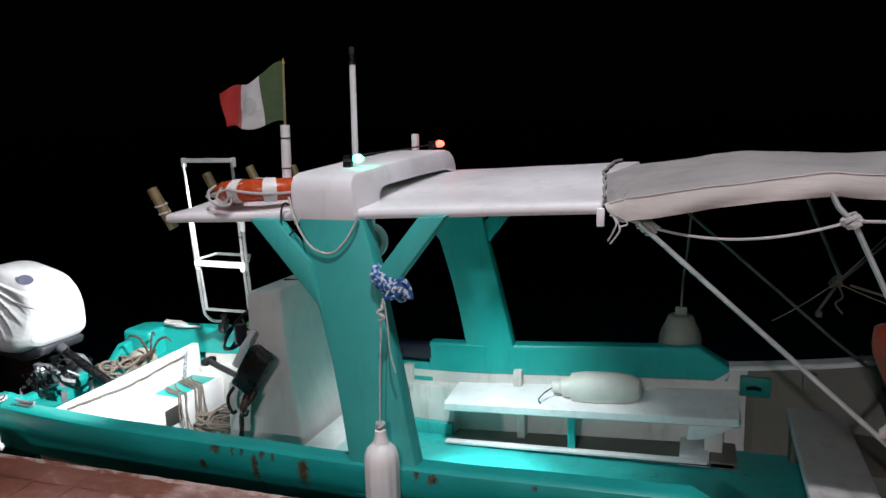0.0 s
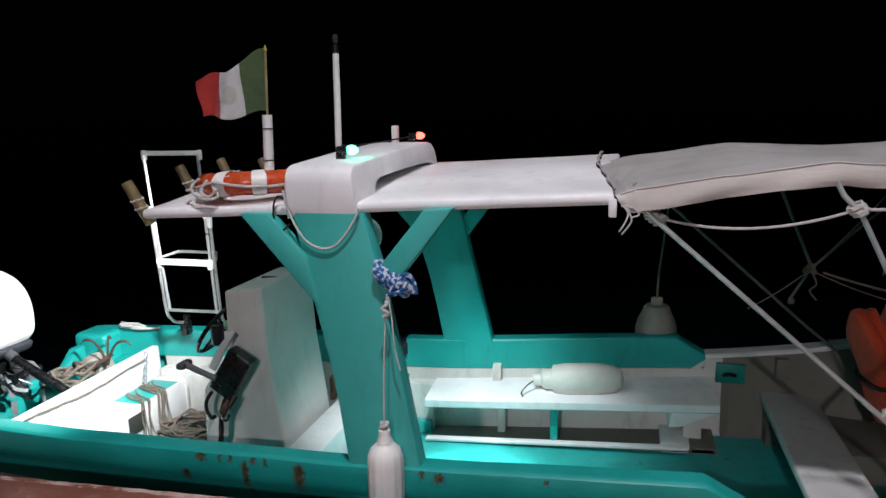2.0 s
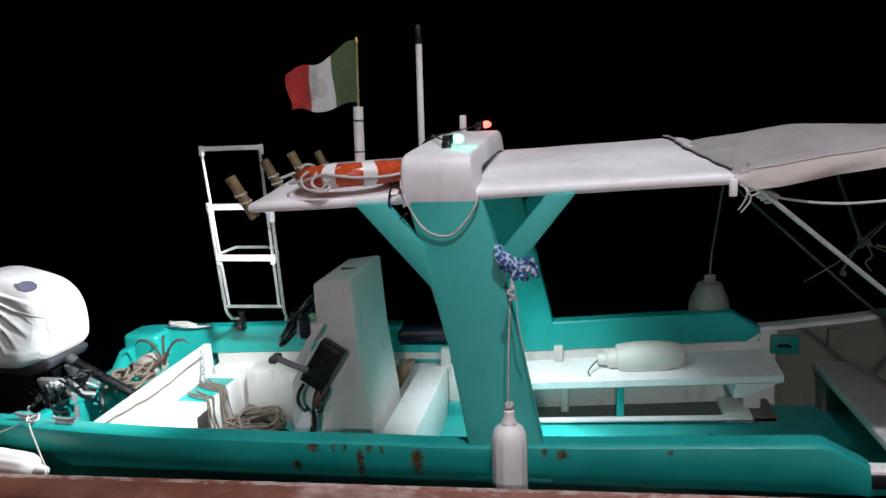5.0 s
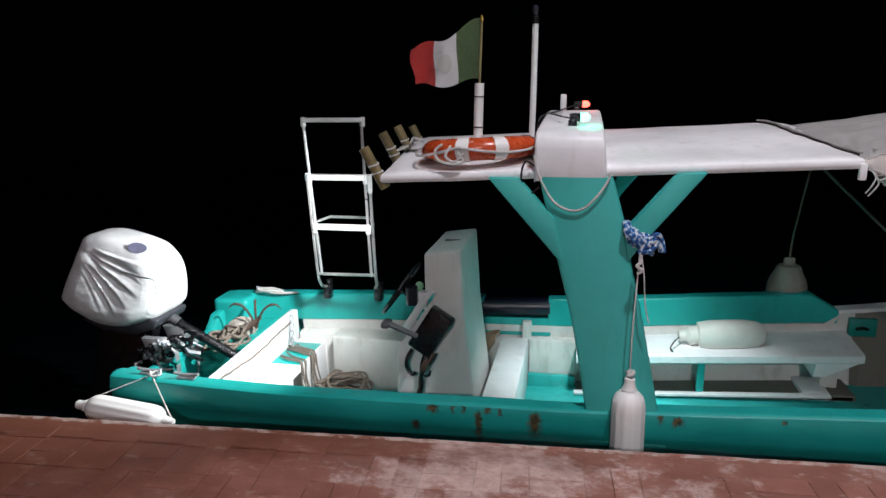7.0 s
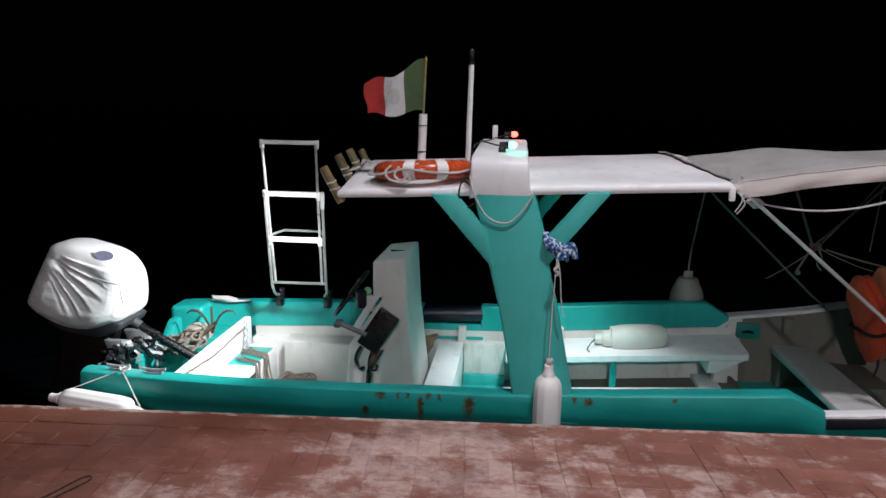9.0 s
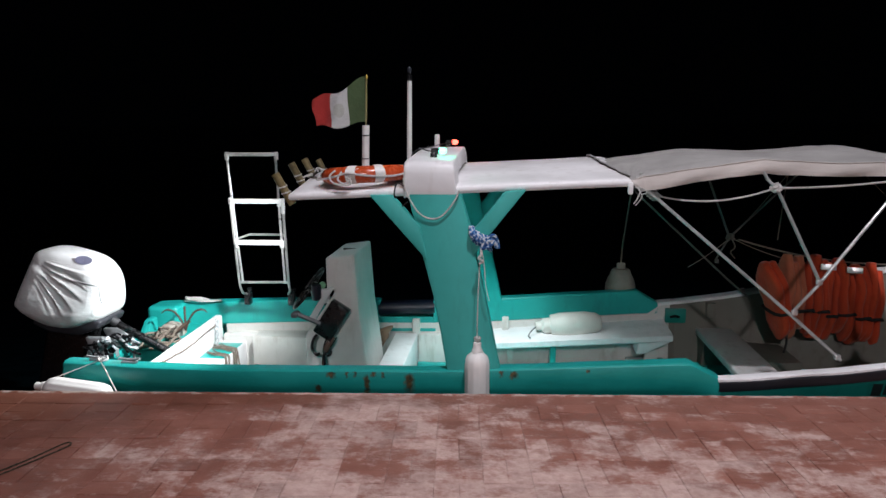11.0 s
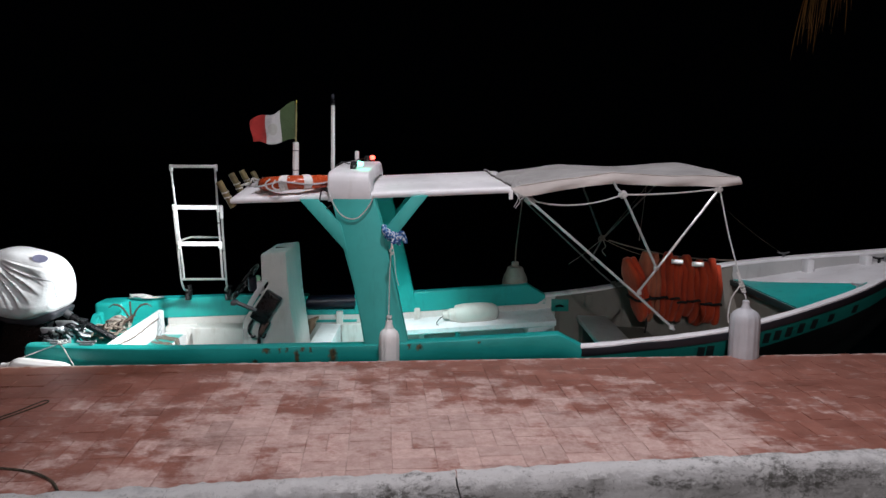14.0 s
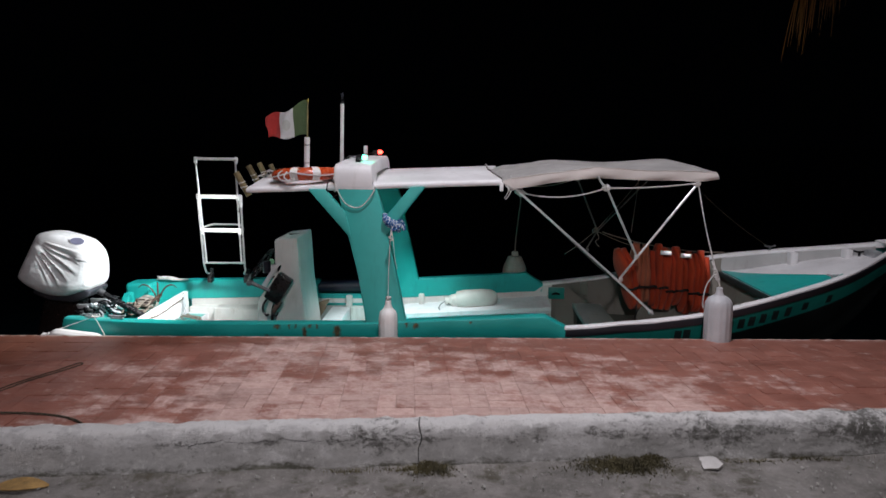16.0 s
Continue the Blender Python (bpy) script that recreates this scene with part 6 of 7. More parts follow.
part("front_hem", sheet(lambda v, k: (1.36 + 0.008 * k, awning_y(1.36, v), awning_point(1.36, v)[2] - 0.016 * k), steps(0, 1, 30), range(4), 0.003), CANVAS, canopy, sharp=60)
part("rear_hem", tube([Vector(awning_point(-0.42, v)) + Vector((-0.004, 0, max(0.0, roof_top(-0.4, awning_y(-0.42, v)) + 0.016 - awning_point(-0.42, v)[2]))) for v in steps(0.0, 1, 50)], [0.0055 + 0.002 * noise.noise(Vector((k * 0.4, 1, 2))) for k in range(51)], 8), CANVAS, canopy, "rolled canvas hem")
# a near-black tube stands in for the shadow between canvas and roof
part("hem_rope", tube([Vector(awning_point(-0.42, v)) + Vector((-0.002, 0, max(0.0, roof_top(-0.4, awning_y(-0.42, v)) + 0.016 - awning_point(-0.42, v)[2]) - 0.011)) for v in steps(0.02, 0.98, 50)], 0.0055, 6), plain("hem_gap_shade", (0.05, 0.04, 0.03), 0.9), canopy, "dark strip for the shaded gap under the hem")


def mirrored(p, s):
    return Vector(p) if s < 0 else Vector((p[0], 6.97 - p[1], p[2]))


for s in (-1, 1):
    g = lambda *pts: [mirrored(p, s) for p in pts]
    # far half of the frame gets darker materials in place of weaker light
    part("bow_pole", tube(g((-0.24, 2.80, 1.145), (-0.188, 2.797, 1.098), (0.64, 2.712, 0.385), (0.86, 2.66, 0.185), (0.89, 2.65, 0.155)) if s < 0 else [(-0.15, 4.05, 1.16), (-0.051, 4.064, 0.985), (0.72, 4.24, 0.28), (0.90, 4.29, 0.13)], 0.0096 if s < 0 else 0.008, 10), STEEL if s < 0 else DIM_POLE, awning, "bright steel pole" if s < 0 else "far steel pole, dimmed by its colour")
    part("bow_pole", tube(g((0.425, 2.80, 1.250), (0.455, 2.785, 1.185), (0.502, 2.754, 1.132), (0.733, 2.655, 0.621)), 0.0096 if s < 0 else 0.009, 10), ALLOY if s < 0 else DIM_POLE, awning)
    part("bow_pole", tube(g((1.235, 2.82, 1.20), (1.218, 2.811, 1.179), (0.733, 2.66, 0.60), (0.625, 2.708, 0.425)), 0.0096 if s < 0 else 0.008, 10), STEEL if s < 0 else DIM_POLE, awning, "bright steel pole" if s < 0 else "far steel pole, dimmed by its colour")
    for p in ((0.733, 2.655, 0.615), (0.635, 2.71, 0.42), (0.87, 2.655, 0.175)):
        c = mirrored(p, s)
        part("pole_joint", box(c - Vector((0.016, 0.014, 0.016)), c + Vector((0.016, 0.014, 0.016)), 0.006), STEEL if s < 0 else DIM_POLE, awning)
    part("line", tube(sag(mirrored((-0.17, 2.84, 1.09), s), mirrored((0.49, 2.755, 1.14), s), 0.055), 0.0055, 6), ROPE if s < 0 else DIM_OLD_ROPE, awning, "white line")
    part("line", tube(sag(mirrored((0.50, 2.755, 1.14), s), mirrored((1.21, 2.81, 1.185), s), 0.012), 0.006, 6), ROPE if s < 0 else DIM_OLD_ROPE, awning, "white line")
    for c0, turns in (((-0.17, 2.845, 1.088), 7), ((0.495, 2.757, 1.14), 5), ((1.215, 2.81, 1.18), 4)):
        c = mirrored(c0, s)
        rr = random.Random(int(c0[0] * 100) + turns)
        pts = []
        for j in range(turns * 6):
            a = 2 * math.pi * j / 6
            pts.append(c + Vector((0.022 * math.cos(a) + 0.008 * (j / 6 - turns / 2) * 0.8, 0.022 * math.sin(a), -0.006 * (j / 6 - turns / 2) + 0.014 * math.cos(a))) + Vector([rr.uniform(-0.003, 0.003) for _ in range(3)]))
        part("lashing", tube(pts, 0.006, 6), ROPE if s < 0 else DIM_OLD_ROPE, awning, "white cord lashing")
for xb in (-0.25, 0.37, 1.245):
    part("bow_hoop", tube([(xb, awning_y(xb, v), awning_point(xb, v)[2] - 0.018) for v in steps(0.02, 0.98, 24)], 0.0125, 8), ALLOY, awning)
ties = thing("tie_cords", (-0.3, 2.75, 1.12), "loose tie cords hanging from the awning corner", "cord")
for c in ([(-0.30, 2.735, 1.155), (-0.275, 2.72, 1.12), (-0.285, 2.715, 1.085), (-0.305, 2.72, 1.05)], [(-0.29, 2.735, 1.15), (-0.25, 2.72, 1.135), (-0.235, 2.72, 1.115), (-0.262, 2.715, 1.105)], [(-0.285, 2.735, 1.15), (-0.262, 2.72, 1.10), (-0.27, 2.715, 1.075), (-0.296, 2.715, 1.04)],
          [(-0.30, 2.73, 1.145), (-0.25, 2.77, 1.13), (-0.21, 2.79, 1.115)], [(-0.28, 2.73, 1.14), (-0.23, 2.77, 1.12), (-0.20, 2.79, 1.105)]):
    part("cord", tube(curve_through(c, 6), 0.0034, 5), ROPE, ties)
far_ties = thing("stay_cords", (0.68, 4.1, 0.64), "knotted stay cords on the far awning poles", "cord")
K = Vector((0.68, 4.09, 0.64))
for end in ((1.13, 4.15, 1.18), (0.40, 4.2, 0.38), (1.10, 4.16, 0.47)):
    part("cord", tube(sag(K, end, 0.012), 0.0036, 5), DIM_OLD_ROPE, far_ties)
part("cord", tube([(1.10, 4.16, 1.25), (1.03, 4.1, 0.62)], 0.0036, 5), DIM_OLD_ROPE, far_ties)
part("knot", tube(curve_through(wander([K + Vector((0.028 * math.cos(1.9 * j), 0.015 * math.sin(j), 0.028 * math.sin(2.3 * j))) for j in range(12)], 0.008, 8), 4), 0.006, 6), DIM_OLD_ROPE, far_ties)
part("cord", tube(curve_through([K, K + Vector((0.03, -0.02, -0.07)), K + Vector((0.0, -0.02, -0.11)), K + Vector((0.035, -0.02, -0.16))], 5), 0.005, 5), DIM_OLD_ROPE, far_ties)

# ---- life jackets hung in a row before the thwart ----
VESTS = [(0.95, 3.84, 0.24, 12), (1.06, 3.92, 0.235, 4), (1.18, 3.97, 0.235, -3), (1.295, 3.99, 0.222, 3), (1.385, 4.02, 0.18, -4), (1.49, 4.01, 0.196, 2), (1.61, 4.03, 0.165, 5), (1.72, 4.04, 0.155, -3)]
for k, (x, y, z, turn) in enumerate(VESTS):
    vest = thing("life_jacket", (x, y, z), "orange life jacket with a bright reflective strip" if k in (3, 5) else "orange life jacket hung on a line under the awning", "life jacket", "hung life jackets")
    m = Matrix.Translation((x, y, z)) @ pose(0, 0, 0, 0, -18 if k == 0 else 3 * math.sin(k * 2.1), turn + 8)

    def panel(x0, x1, h0, h1, depth):
        bm = bmesh.new()
        rows = []
        for i in range(11):
            f = i / 10
            zz = h0 + (h1 - h0) * f
            bulge = (math.sin(math.pi * min(max(f, 0.0), 1.0)) ** 0.35 if 0 < f < 1 else 0.25) * (0.85 + 0.15 * math.sin(f * 11 + k))
            cx, wx = (x0 + x1) / 2 + 0.006 * math.sin(f * 5 + k), (x1 - x0) / 2 * (0.9 + 0.1 * bulge)
            rows.append([bm.verts.new(m @ Vector((cx + wx * math.copysign(abs(math.cos(a)) ** 0.6, math.cos(a)), depth * bulge * math.copysign(abs(math.sin(a)) ** 0.7, math.sin(a)), zz))) for a in [2 * math.pi * (j + 0.5) / 14 for j in range(14)]])
        for p, q in zip(rows, rows[1:]):
            for j in range(14):
                bm.faces.new((p[j], p[(j + 1) % 14], q[(j + 1) % 14], q[j]))
        bm.faces.new(rows[0][::-1]), bm.faces.new(rows[-1])
        return bm
    part("front_panel", panel(-0.060, 0.002, -0.33 + 0.03 * (k % 3), 0.29 + 0.02 * (k % 2), 0.14), FADED if k in (1, 2) else VEST, vest, sharp=60)
    part("back_panel", panel(0.004, 0.060, -0.31 - 0.03 * (k % 2), 0.27 - 0.02 * (k % 3), 0.125), FADED if k == 1 else VEST, vest, sharp=60)
    part("belt", tube([m @ Vector((0.066 * math.cos(a), 0.150 * math.sin(a), -0.10 + 0.01 * math.sin(3 * a))) for a in [2 * math.pi * j / 20 for j in range(20)]], 0.012, 5, True), STRAP, vest, "black belt")
    if k in (3, 5):
        bm = bmesh.new()
        add_box(bm, (-0.052, -0.008, -0.022), (0.052, 0.008, 0.022), 0.004)
        bmesh.ops.transform(bm, matrix=Matrix.Translation((x + 0.012, y - 0.150, z + 0.245)) @ pose(0, 0, 0, -10, 0, -17), verts=bm.verts)
        part("reflective_strip", bm, TAPE, vest, "bright reflective strip")
stay = thing("bow_stay", (2.36, side(2.36, 1, 0.04), 0.49), "thin dark stay from the awning to the bow rail", "cord")
part("cord", tube(sag((1.37, 3.86, 1.275), (2.36, side(2.36, 1, 0.04), rim(2.36, 1) + 0.03), 0.05), 0.0013, 5), DARK_ROPE, stay)
hang = thing("vest_line", (1.3, 4.05, 0.5), "dark line from which the life jackets hang", "rope")
part("cord", tube(sag((0.75, 4.12, 0.62), (1.95, 4.10, 0.44), 0.05), 0.007, 6), DIM_OLD_ROPE, hang)
part("cord", tube([(1.05, 3.86, 0.10), (1.06, 3.85, -0.12), (1.05, 3.86, -0.20)], 0.008, 6), STRAP, hang)

# ---- loose gear in the stern ----
anchor = thing("grapnel_anchor", (-3.60, 3.74, -0.26), "rusty folding grapnel anchor lying in the stern well", "anchor")
part("shank", tube([(-3.66, 3.66, -0.12), (-3.56, 3.80, -0.03)], 0.014, 8), RUST, anchor)
for a in (12, 105, 190):
    d = Vector((math.cos(radians(a)), math.sin(radians(a)) * 0.6, 0))
    top = Vector((-3.58, 3.77, -0.06))
    part("fluke", tube(curve_through([top + Vector((0, 0, -0.04)), top + d * 0.035 + Vector((0, 0, 0.05)), top + d * 0.085 + Vector((0, 0, 0.115)), top + d * 0.145 + Vector((0, 0, 0.13)), top + d * 0.185 + Vector((0, 0, 0.10))], 5), [0.008] * 12 + [0.009, 0.009, 0.009, 0.008, 0.006, 0.005, 0.004, 0.003, 0.002], 7), RUST, anchor)
heap = thing("rope_heap", (-3.72, 3.62, -0.28), "heap of weathered mooring rope in the stern well", "rope")
for k in range(6):
    c = Vector((-3.70 + 0.03 * math.sin(k * 2), 3.58 + 0.05 * math.cos(k * 1.7), -0.135 + 0.013 * k))
    part("turn", tube(curve_through(wander([c + Vector(((0.11 - 0.007 * k) * math.cos(a), (0.14 - 0.009 * k) * math.sin(a), 0)) for a in [2 * math.pi * j / 9 for j in range(9)]], 0.026, k), 4, True), 0.010, 7, True), DIM_OLD_ROPE, heap)
single("crumpled_cloth", lathe([(0.02, -0.08), (0.09, -0.07), (0.11, 0.0), (0.08, 0.07), (0.02, 0.09)], pose(-3.72, 3.83, -0.155, 80, 20, 30), 14), plain("pale_sacking", (0.36, 0.33, 0.29), 0.9), "pale crumpled cloth bundle in the stern well", "cloth")
single("brown_sack", sheet(lambda u, v: (-2.02 + 0.062 * (1 - 0.75 * v) * math.cos(2 * math.pi * u) + 0.05 * (0.5 - v) + 0.012 * noise.noise(Vector((math.cos(6.283 * u) * 2, math.sin(6.283 * u) * 2, v * 5))), 3.93 + 0.05 * (1 - 0.6 * v) * math.sin(2 * math.pi * u), -0.095 - 0.175 * v + 0.02 * (1 - v) * math.cos(2 * math.pi * u)), steps(0, 1, 20), steps(0, 1, 10)), BAG, "brown sack lying on the seat box beside the console", "sack")

chain = thing("anchor_chain", (-3.40, 3.70, -0.15), "short galvanised chain hung over the cross board", "chain")
for k in range(8):
    z = -0.055 - 0.024 * k
    turn = 90 * (k % 2)
    m = pose(-3.380 + 0.004 * k, 3.90 - 0.010 * k, z, 90, 0, turn)
    part("chain_ring", tube([m @ Vector((0.011 * math.cos(a), 0.018 * math.sin(a), 0)) for a in [2 * math.pi * j / 10 for j in range(10)]], 0.0045, 5, True), SILVER, chain)
single("board_line", tube(wander([(-3.385, y, -0.10 - 0.012 * math.sin(y * 6)) for y in steps(2.9, 3.92, 22)], 0.003, 5), 0.006, 6), DIM_OLD_ROPE, "thin weathered line stretched along the cross board", "rope")
seat_rope = thing("seat_rope", (-3.1, 3.7, -0.21), "brown rope folded over the box seat and onto the deck", "rope")
for k in range(10):
    y = 3.58 + 0.024 * k if k < 4 else 3.70 + 0.018 * k - 0.05
    part("fold", tube(curve_through(wander([(-3.37 + 0.03 * math.sin(k * 3), y + 0.07, -0.246), (-3.29, y + 0.03, -0.243), (-3.21, y, -0.243), (-3.176, y - 0.008, -0.262), (-3.165, y - 0.02, -0.40), (-3.10, y - 0.03, -0.52 + 0.015 * (k % 3)), (-2.92, y + 0.03, -0.545 + 0.015 * (k % 3))], 0.010, k + 20), 5), 0.0056, 6), DIM_OLD_ROPE, seat_rope)
for k in range(18):
    c = Vector((-2.97 + 0.03 * math.sin(k * 1.9), 3.75 + 0.02 * math.cos(k * 2.3), -0.590 + 0.009 * k))
    part("turn", tube(curve_through(wander([c + Vector(((0.19 - 0.003 * k) * math.cos(a), (0.16 - 0.002 * k) * math.sin(a), 0)) for a in [2 * math.pi * j / 10 for j in range(10)]], 0.03, k + 40), 4, True), 0.008, 6, True), DIM_OLD_ROPE, seat_rope)
for x, y, z in ((-3.66, side(-3.66, -1, 0.05), 0.020), (-3.44, side(-3.44, -1, 0.05), 0.014), (-3.66, side(-3.66, 1, 0.06), 0.056)):
    cleat = thing("deck_cleat", (x, y, z), "weathered metal cleat with a knotted line on the stern rail", "cleat", "deck cleats")
    part("base", box((x - 0.05, y - 0.018, z - 0.002), (x + 0.05, y + 0.018, z + 0.012), 0.004), SILVER, cleat)
    part("horn", tube(curve_through([(x - 0.07, y, z + 0.028), (x - 0.03, y, z + 0.022), (x + 0.03, y, z + 0.022), (x + 0.07, y, z + 0.028)], 4), 0.009, 7), SILVER, cleat)
knot = thing("rail_line", (-3.55, 4.1, 0.07), "pale line wound on the far stern rail", "rope")
part("cord", tube(curve_through(wander([(-3.72, 4.08, 0.068), (-3.62, 4.05, 0.085), (-3.52, 4.09, 0.07), (-3.60, 4.10, 0.09), (-3.70, 4.06, 0.082), (-3.55, 4.06, 0.075), (-3.40, 4.08, 0.068)], 0.01, 9), 6), 0.009, 6), ROPE, knot)

# ---- on the quay and the road ----
stump = thing("mooring_post", (-3.34, 0.62, 0), "low weathered mooring post with rope round it", "mooring post")
part("post", lathe([(0.10, -0.005), (0.10, 0.02), (0.09, 0.03), (0.085, 0.13), (0.095, 0.14), (0.095, 0.17), (0.06, 0.18)], pose(-3.31, 0.58, 0), 16), plain("stained_post", (0.09, 0.05, 0.03), 0.9, 0.0, 20, 0.5, 0.6), stump)
for j in range(2):
    part("rope_turn", tube([(-3.31 + 0.096 * math.cos(a), 0.58 + 0.096 * math.sin(a), 0.07 + 0.015 * j + 0.006 * math.sin(a + j)) for a in [2 * math.pi * k / 20 for k in range(20)]], 0.007, 6, True), DARK_ROPE, stump)
mooring = thing("mooring_rope", (-2.7, 1.2, 0.01), "dark mooring rope lying on the pavers", "rope")
part("rope", tube(curve_through([(-3.22, 0.64, 0.07), (-3.15, 0.70, 0.02), (-2.93, 0.724, 0.010), (-2.73, 0.690, 0.010), (-2.58, 0.605, 0.010), (-2.49, 0.50, 0.010)], 8), 0.006, 8), DARK_ROPE, mooring)
part("rope", tube(curve_through([(-3.32, 0.69, 0.09), (-3.37, 0.95, 0.010), (-3.30, 1.20, 0.008), (-3.20, 1.42, 0.008), (-3.15, 1.56, 0.008), (-3.12, 1.58, 0.008), (-3.11, 1.54, 0.008), (-3.17, 1.40, 0.008), (-3.27, 1.18, 0.008), (-3.33, 0.95, 0.010), (-3.28, 0.68, 0.08)], 8), 0.0035, 8), DARK_ROPE, mooring)



def leaf_mesh(at, length, width, turn, curl):
    m = Matrix.Translation(at) @ pose(0, 0, 0, 3, 0, turn)
    return sheet(lambda u, v: m @ Vector((u * length, v * width * math.sin(math.pi * min(max(u, 0.02), 0.98)) ** 0.8, 0.006 + curl * (1 - (2 * u - 1) ** 2) + 0.12 * abs(v) * width * (1 if v > 0 else 0.3))), steps(0.01, 0.99, 14), steps(-1, 1, 6), 0.002)


single("dry_leaf", leaf_mesh((-2.47, -0.255, 0.096), 0.22, 0.046, 9, 0.014), LEAF, "dead yellow-brown leaf on the road", "leaf")
scrap = bmesh.new()
rim = [(0.467, 0.252), (0.500, 0.250), (0.517, 0.232), (0.520, 0.180), (0.531, 0.123), (0.493, 0.079), (0.452, 0.080), (0.428, 0.065), (0.432, 0.110), (0.442, 0.139), (0.430, 0.190)]
lift = lambda x, y: 0.112 + 0.010 * noise.noise(Vector((x * 30, y * 20, 2)))
hub = [scrap.verts.new((0.478, 0.155, 0.122)), scrap.verts.new((0.478, 0.155, 0.119))]
top = [scrap.verts.new((x, y, lift(x, y))) for x, y in rim]
under = [scrap.verts.new((x, y, lift(x, y) - 0.003)) for x, y in rim]
for j in range(len(rim)):
    i = (j + 1) % len(rim)
    scrap.faces.new((hub[0], top[j], top[i])), scrap.faces.new((hub[1], under[i], under[j])), scrap.faces.new((top[j], under[j], under[i], top[i]))
single("paper_scrap", scrap, PAPER, "crumpled pale scrap on the road", "litter")


def weeds(name, spots, count, seed, words, height=0.0):
    bm = bmesh.new()
    rr = random.Random(seed)
    for _ in range(count):
        cx, cy, sp = rr.choice(spots)
        x, y = cx + rr.gauss(0, sp), cy + rr.gauss(0, sp * (0.55 if height else 0.10))
        mound = height * math.exp(-((x - cx) / (sp * 1.3)) ** 2 - ((y - cy) / (sp * 0.7)) ** 2)
        z = ROAD_Z + 0.004 + mound * rr.random()
        h, d = rr.uniform(0.002, 0.014), Vector((rr.uniform(-1, 1), rr.uniform(-1, 1), 0)) * rr.uniform(0.006, 0.03)
        w = rr.uniform(0.001, 0.0028)
        a, b = bm.verts.new((x - w, y, z)), bm.verts.new((x + w, y, z))
        c, e = bm.verts.new((x - w * 0.7 + d.x * 0.5, y + d.y * 0.5, z + h * 0.7)), bm.verts.new((x + w * 0.7 + d.x * 0.5, y + d.y * 0.5, z + h * 0.7))
        f = bm.verts.new((x + d.x, y + d.y, z + h))
        bm.faces.new((a, b, e, c)), bm.faces.new((c, e, f))
    return single(name, bm, WEED, words, "weeds", kind="stuff")


weeds("kerb_weeds", [(0.03, 0.14, 0.075), (0.08, 0.08, 0.06), (0.15, 0.10, 0.07), (0.0, 0.12, 0.10), (0.22, 0.16, 0.05), (-0.75, kerb_y(-0.75) - 0.15, 0.05)], 6500, 11, "dry moss and weeds at the foot of the kerb", 0.034)
weeds("kerb_moss", [(x, kerb_y(x) - 0.142, 0.09) for x in (-1.15, -0.9, 0.62, 0.95, 1.3, 1.6)], 1500, 12, "thin dark moss along the foot of the kerb")
gravel = bmesh.new()
rr = random.Random(21)
for _ in range(420):
    x = rr.uniform(-2.6, 1.8)
    y = kerb_y(x) - 0.17 - abs(rr.gauss(0, 0.35))
    r = rr.uniform(0.002, 0.008)
    v = bmesh.ops.create_icosphere(gravel, subdivisions=1, radius=r)["verts"]
    for q in v:
        q.co = Vector((x, y, ROAD_Z + 0.008 + r * 0.3)) + q.co * rr.uniform(0.6, 1.2)
single("road_grit", gravel, plain("pale_grit", (0.34, 0.33, 0.31), 0.9, 0.0, 15, 0.5), "scattered grit and small stones on the road", "gravel", kind="stuff")

# palm leaning over the quay, whose dead leaf tips hang into view
palm = thing("palm_tree", (4.7, 1.5, 0.0), "palm on the quay with dead brown fronds hanging down", "palm tree")
trunk = curve_through([(4.7, 1.5, 0.0), (4.75, 1.6, 1.4), (4.6, 1.8, 2.9), (4.4, 2.1, 4.2)], 6)
part("trunk", tube(trunk, [0.15 - 0.004 * k + 0.008 * (k % 2) for k in range(len(trunk))], 12), plain("palm_trunk", (0.16, 0.13, 0.10), 0.9, 0.0, 20, 0.4, 0.6), palm)
rr = random.Random(31)
for n, tip in enumerate(((2.57, 4.45, 3.02), (2.84, 4.50, 3.10), (5.9, 3.6, 3.6), (6.2, 1.2, 3.4), (4.6, 0.2, 3.5), (3.4, 4.9, 3.7))):
    head = Vector((4.4, 2.1, 4.2))
    tip = Vector(tip)
    spine = curve_through([head, head.lerp(tip, 0.4) + Vector((0, 0, 0.45)), head.lerp(tip, 0.8) + Vector((0, 0, 0.22)), tip], 6)
    stem = part("frond", tube(spine, [0.026 - 0.001 * k for k in range(len(spine))], 6), FROND, palm)
    near = n < 2
    for k in range(44 if near else 16):
        f = (0.80 + 0.2 * rr.random()) if near else 0.3 + 0.7 * rr.random()
        a = spine[min(int(f * (len(spine) - 1)), len(spine) - 1)]
        drop = (rr.uniform(0.75, 0.95) if n == 0 and k < 5 else rr.uniform(0.40, 0.68) if n == 0 else rr.uniform(0.25, 0.50)) if near else rr.uniform(0.3, 0.6)
        sway = Vector((rr.uniform(-0.07, 0.07), rr.uniform(-0.12, 0.12), 0)) if near else Vector((rr.uniform(-0.10, 0.10), rr.uniform(-0.12, 0.12), 0))
        pts = [a, a + sway * 0.8 + Vector((0, 0, -drop * 0.4)), a + sway + Vector((-0.02, 0, -drop))]
        w = rr.uniform(0.004, 0.009)

        def blade(u, v, pts=pts, w=w):
            p = pts[0].lerp(pts[1], u).lerp(pts[1].lerp(pts[2], u), u)
            return p + Vector((v * w * (1 - u) ** 0.5 + 0.0005, 0.3 * abs(v) * w, 0))
        part("leaflet", sheet(blade, steps(0, 1, 8), (-1, 0, 1)), FROND, stem)

# ---- pavers, laid in pairs turned crosswise ----
CELL, GAP = 0.212, 0.0022


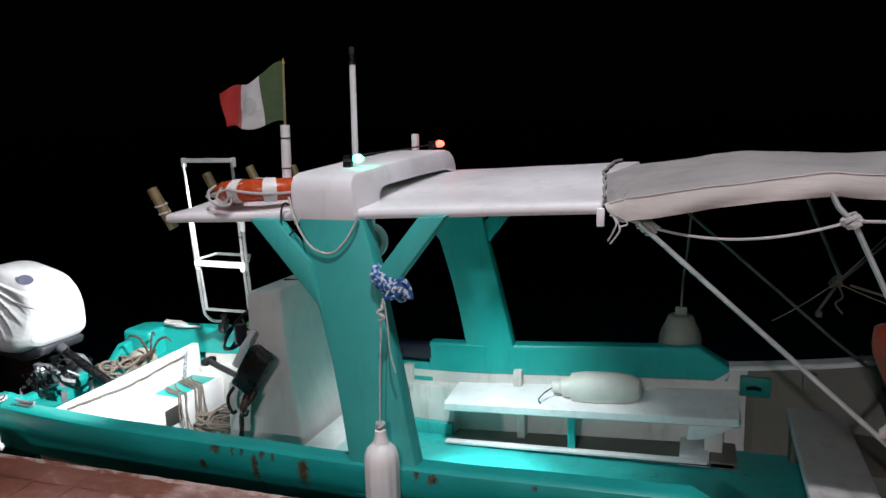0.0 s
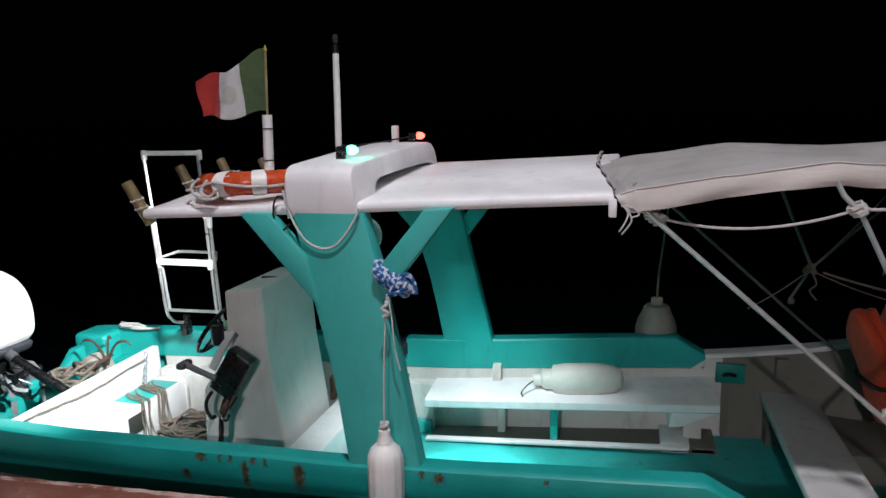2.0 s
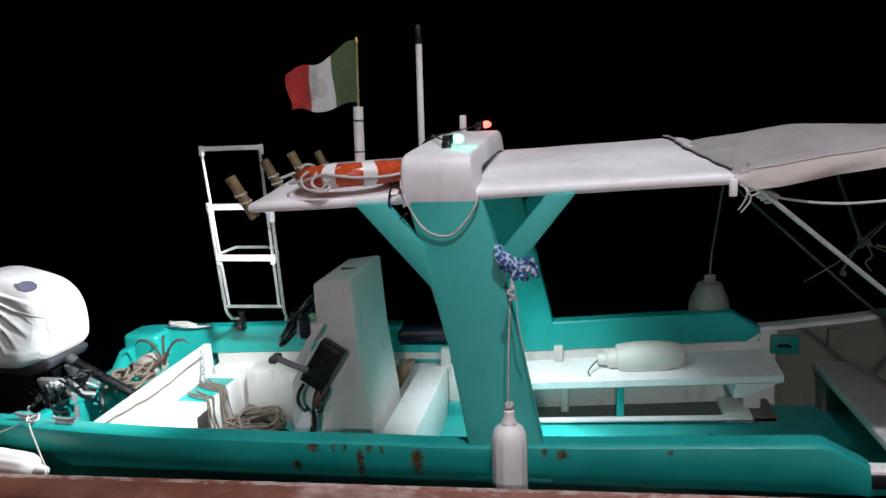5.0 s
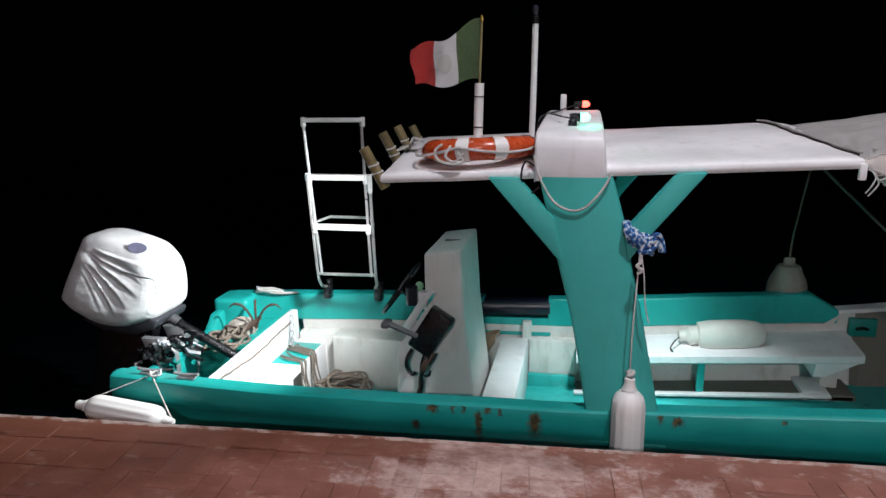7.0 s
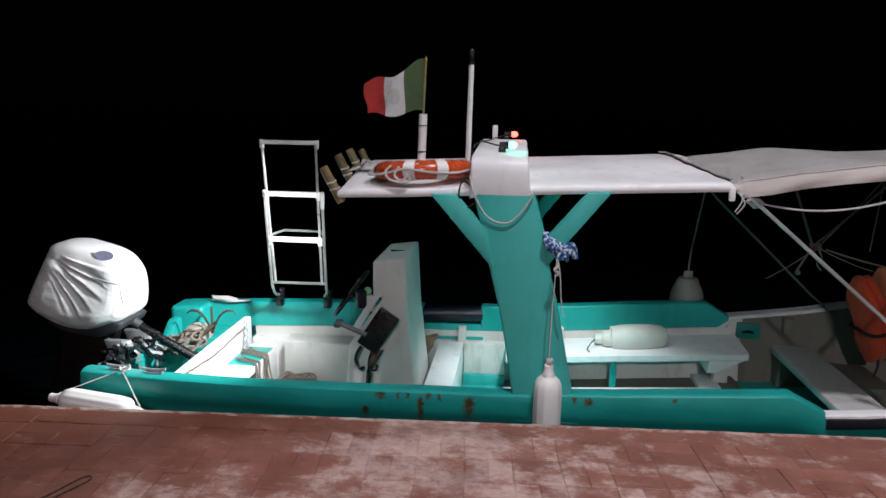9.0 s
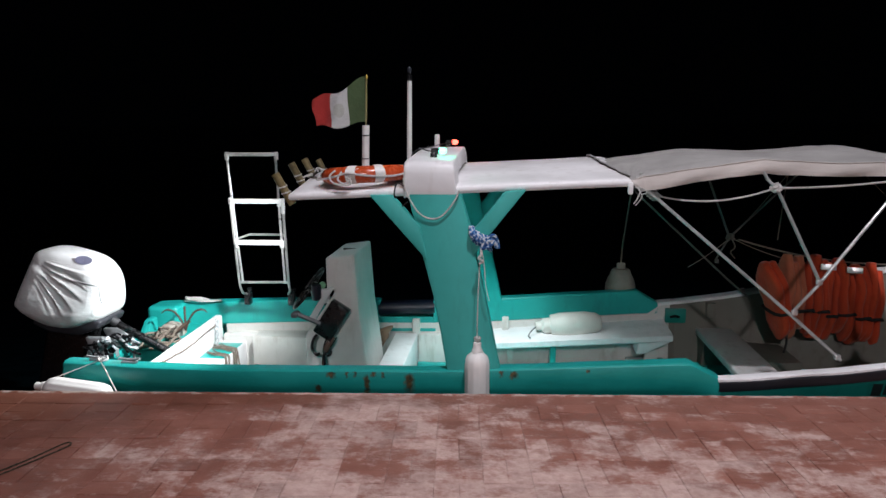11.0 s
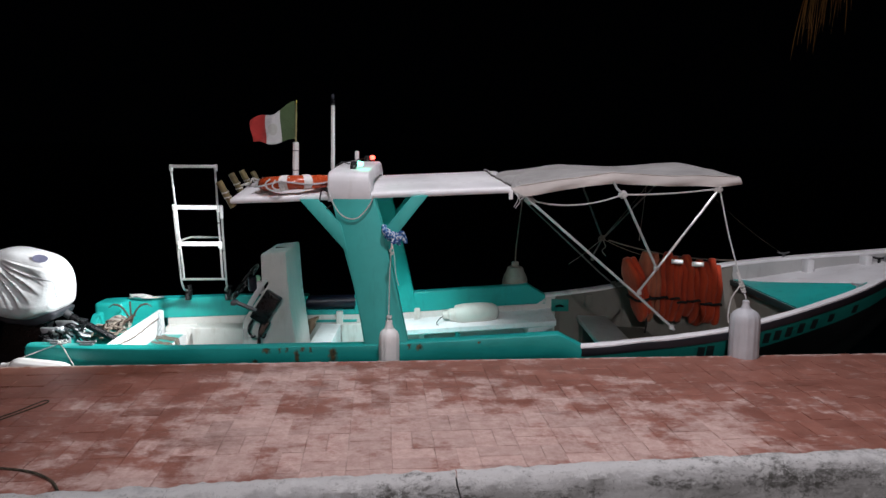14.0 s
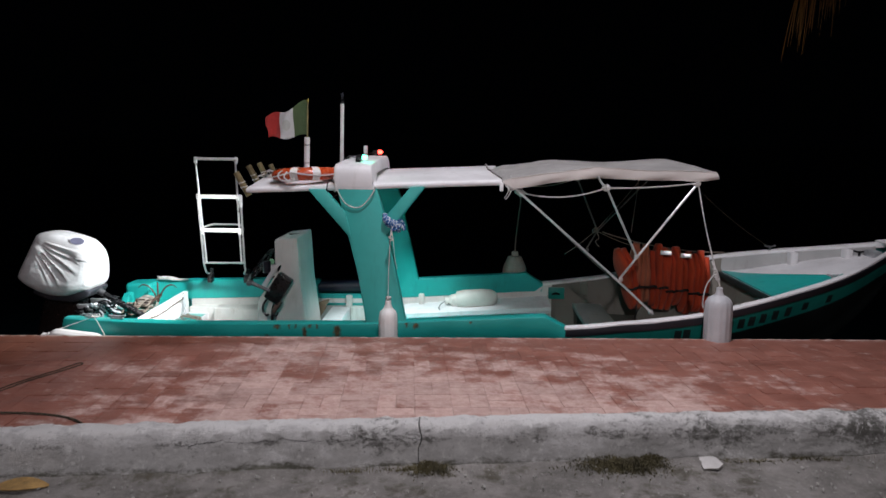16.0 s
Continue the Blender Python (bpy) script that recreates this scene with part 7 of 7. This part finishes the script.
def paver_mesh(w, d, seed):
    bm = bmesh.new()
    rr = random.Random(seed)
    h, e = 0.0019, 0.0030
    base = [(-w / 2, -d / 2), (w / 2, -d / 2), (w / 2, d / 2), (-w / 2, d / 2)]
    low = [bm.verts.new((x, y, -0.012)) for x, y in base]
    edge = [bm.verts.new((x + rr.uniform(-0.0024, 0.0024), y + rr.uniform(-0.0024, 0.0024), h - 0.0022)) for x, y in base]
    top = [bm.verts.new((x - math.copysign(e, x), y - math.copysign(e, y), h + rr.uniform(-0.0015, 0.0015))) for x, y in base]
    for p, q in ((low, edge), (edge, top)):
        for j in range(4):
            bm.faces.new((p[j], p[(j + 1) % 4], q[(j + 1) % 4], q[j]))
    bm.faces.new(top)
    bmesh.ops.recalc_face_normals(bm, faces=bm.faces)
    mesh = bpy.data.meshes.new("paver")
    bm.to_mesh(mesh)
    bm.free()
    mesh.materials.append(PAVER)
    return mesh


LONG, SHORT = CELL - GAP, CELL / 2 - GAP
ALONG = [paver_mesh(LONG, SHORT, k) for k in range(5)]
ACROSS = [paver_mesh(SHORT, LONG, k + 9) for k in range(5)]
lay = pose(0, 0.6, 0, 0, 0, math.degrees(math.atan(0.075)))
spots = []
for i in range(-34, 36):
    for j in range(-4, 14):
        for half in (-1, 1):
            c = Vector(((i + 0.5) * CELL, (j + 0.5) * CELL, 0))
            flat = (i + j) % 2 == 0
            c += Vector((0, half * CELL / 4, 0)) if flat else Vector((half * CELL / 4, 0, 0))
            w = lay @ c
            if kerb_y(w.x) - 0.03 < w.y < edge_y(w.x) - (0.10 if flat else 0.13):
                spots.append((w, flat))
spots.sort(key=lambda s: (s[0] - Vector((-0.9, 1.35, 0))).length)
rr = random.Random(5)
rest_v, rest_f = [], []
for k, (w, flat) in enumerate(spots):
    mesh = rr.choice(ALONG if flat else ACROSS)
    m = Matrix.Translation(w + Vector((rr.uniform(-0.0015, 0.0015), rr.uniform(-0.0015, 0.0015), rr.uniform(-0.0016, 0.0026)))) @ lay.to_3x3().to_4x4() @ pose(0, 0, 0, rr.uniform(-0.9, 0.9), rr.uniform(-0.7, 0.7), rr.uniform(-1.2, 1.2))
    if k < 300:
        ob = new("paver", mesh)
        ob.parent = quay
        ob.matrix_local = m
    else:
        n = len(rest_v)
        rest_v += [m @ v.co for v in mesh.vertices]
        rest_f += [[n + i for i in p.vertices] for p in mesh.polygons]
mesh = bpy.data.meshes.new("far_pavers")
mesh.from_pydata(rest_v, [], rest_f)
mesh.materials.append(PAVER)
far = new("far_pavers", mesh)
far.parent = quay
tagged(far, "worn red pavers further along the quay", kind="stuff")
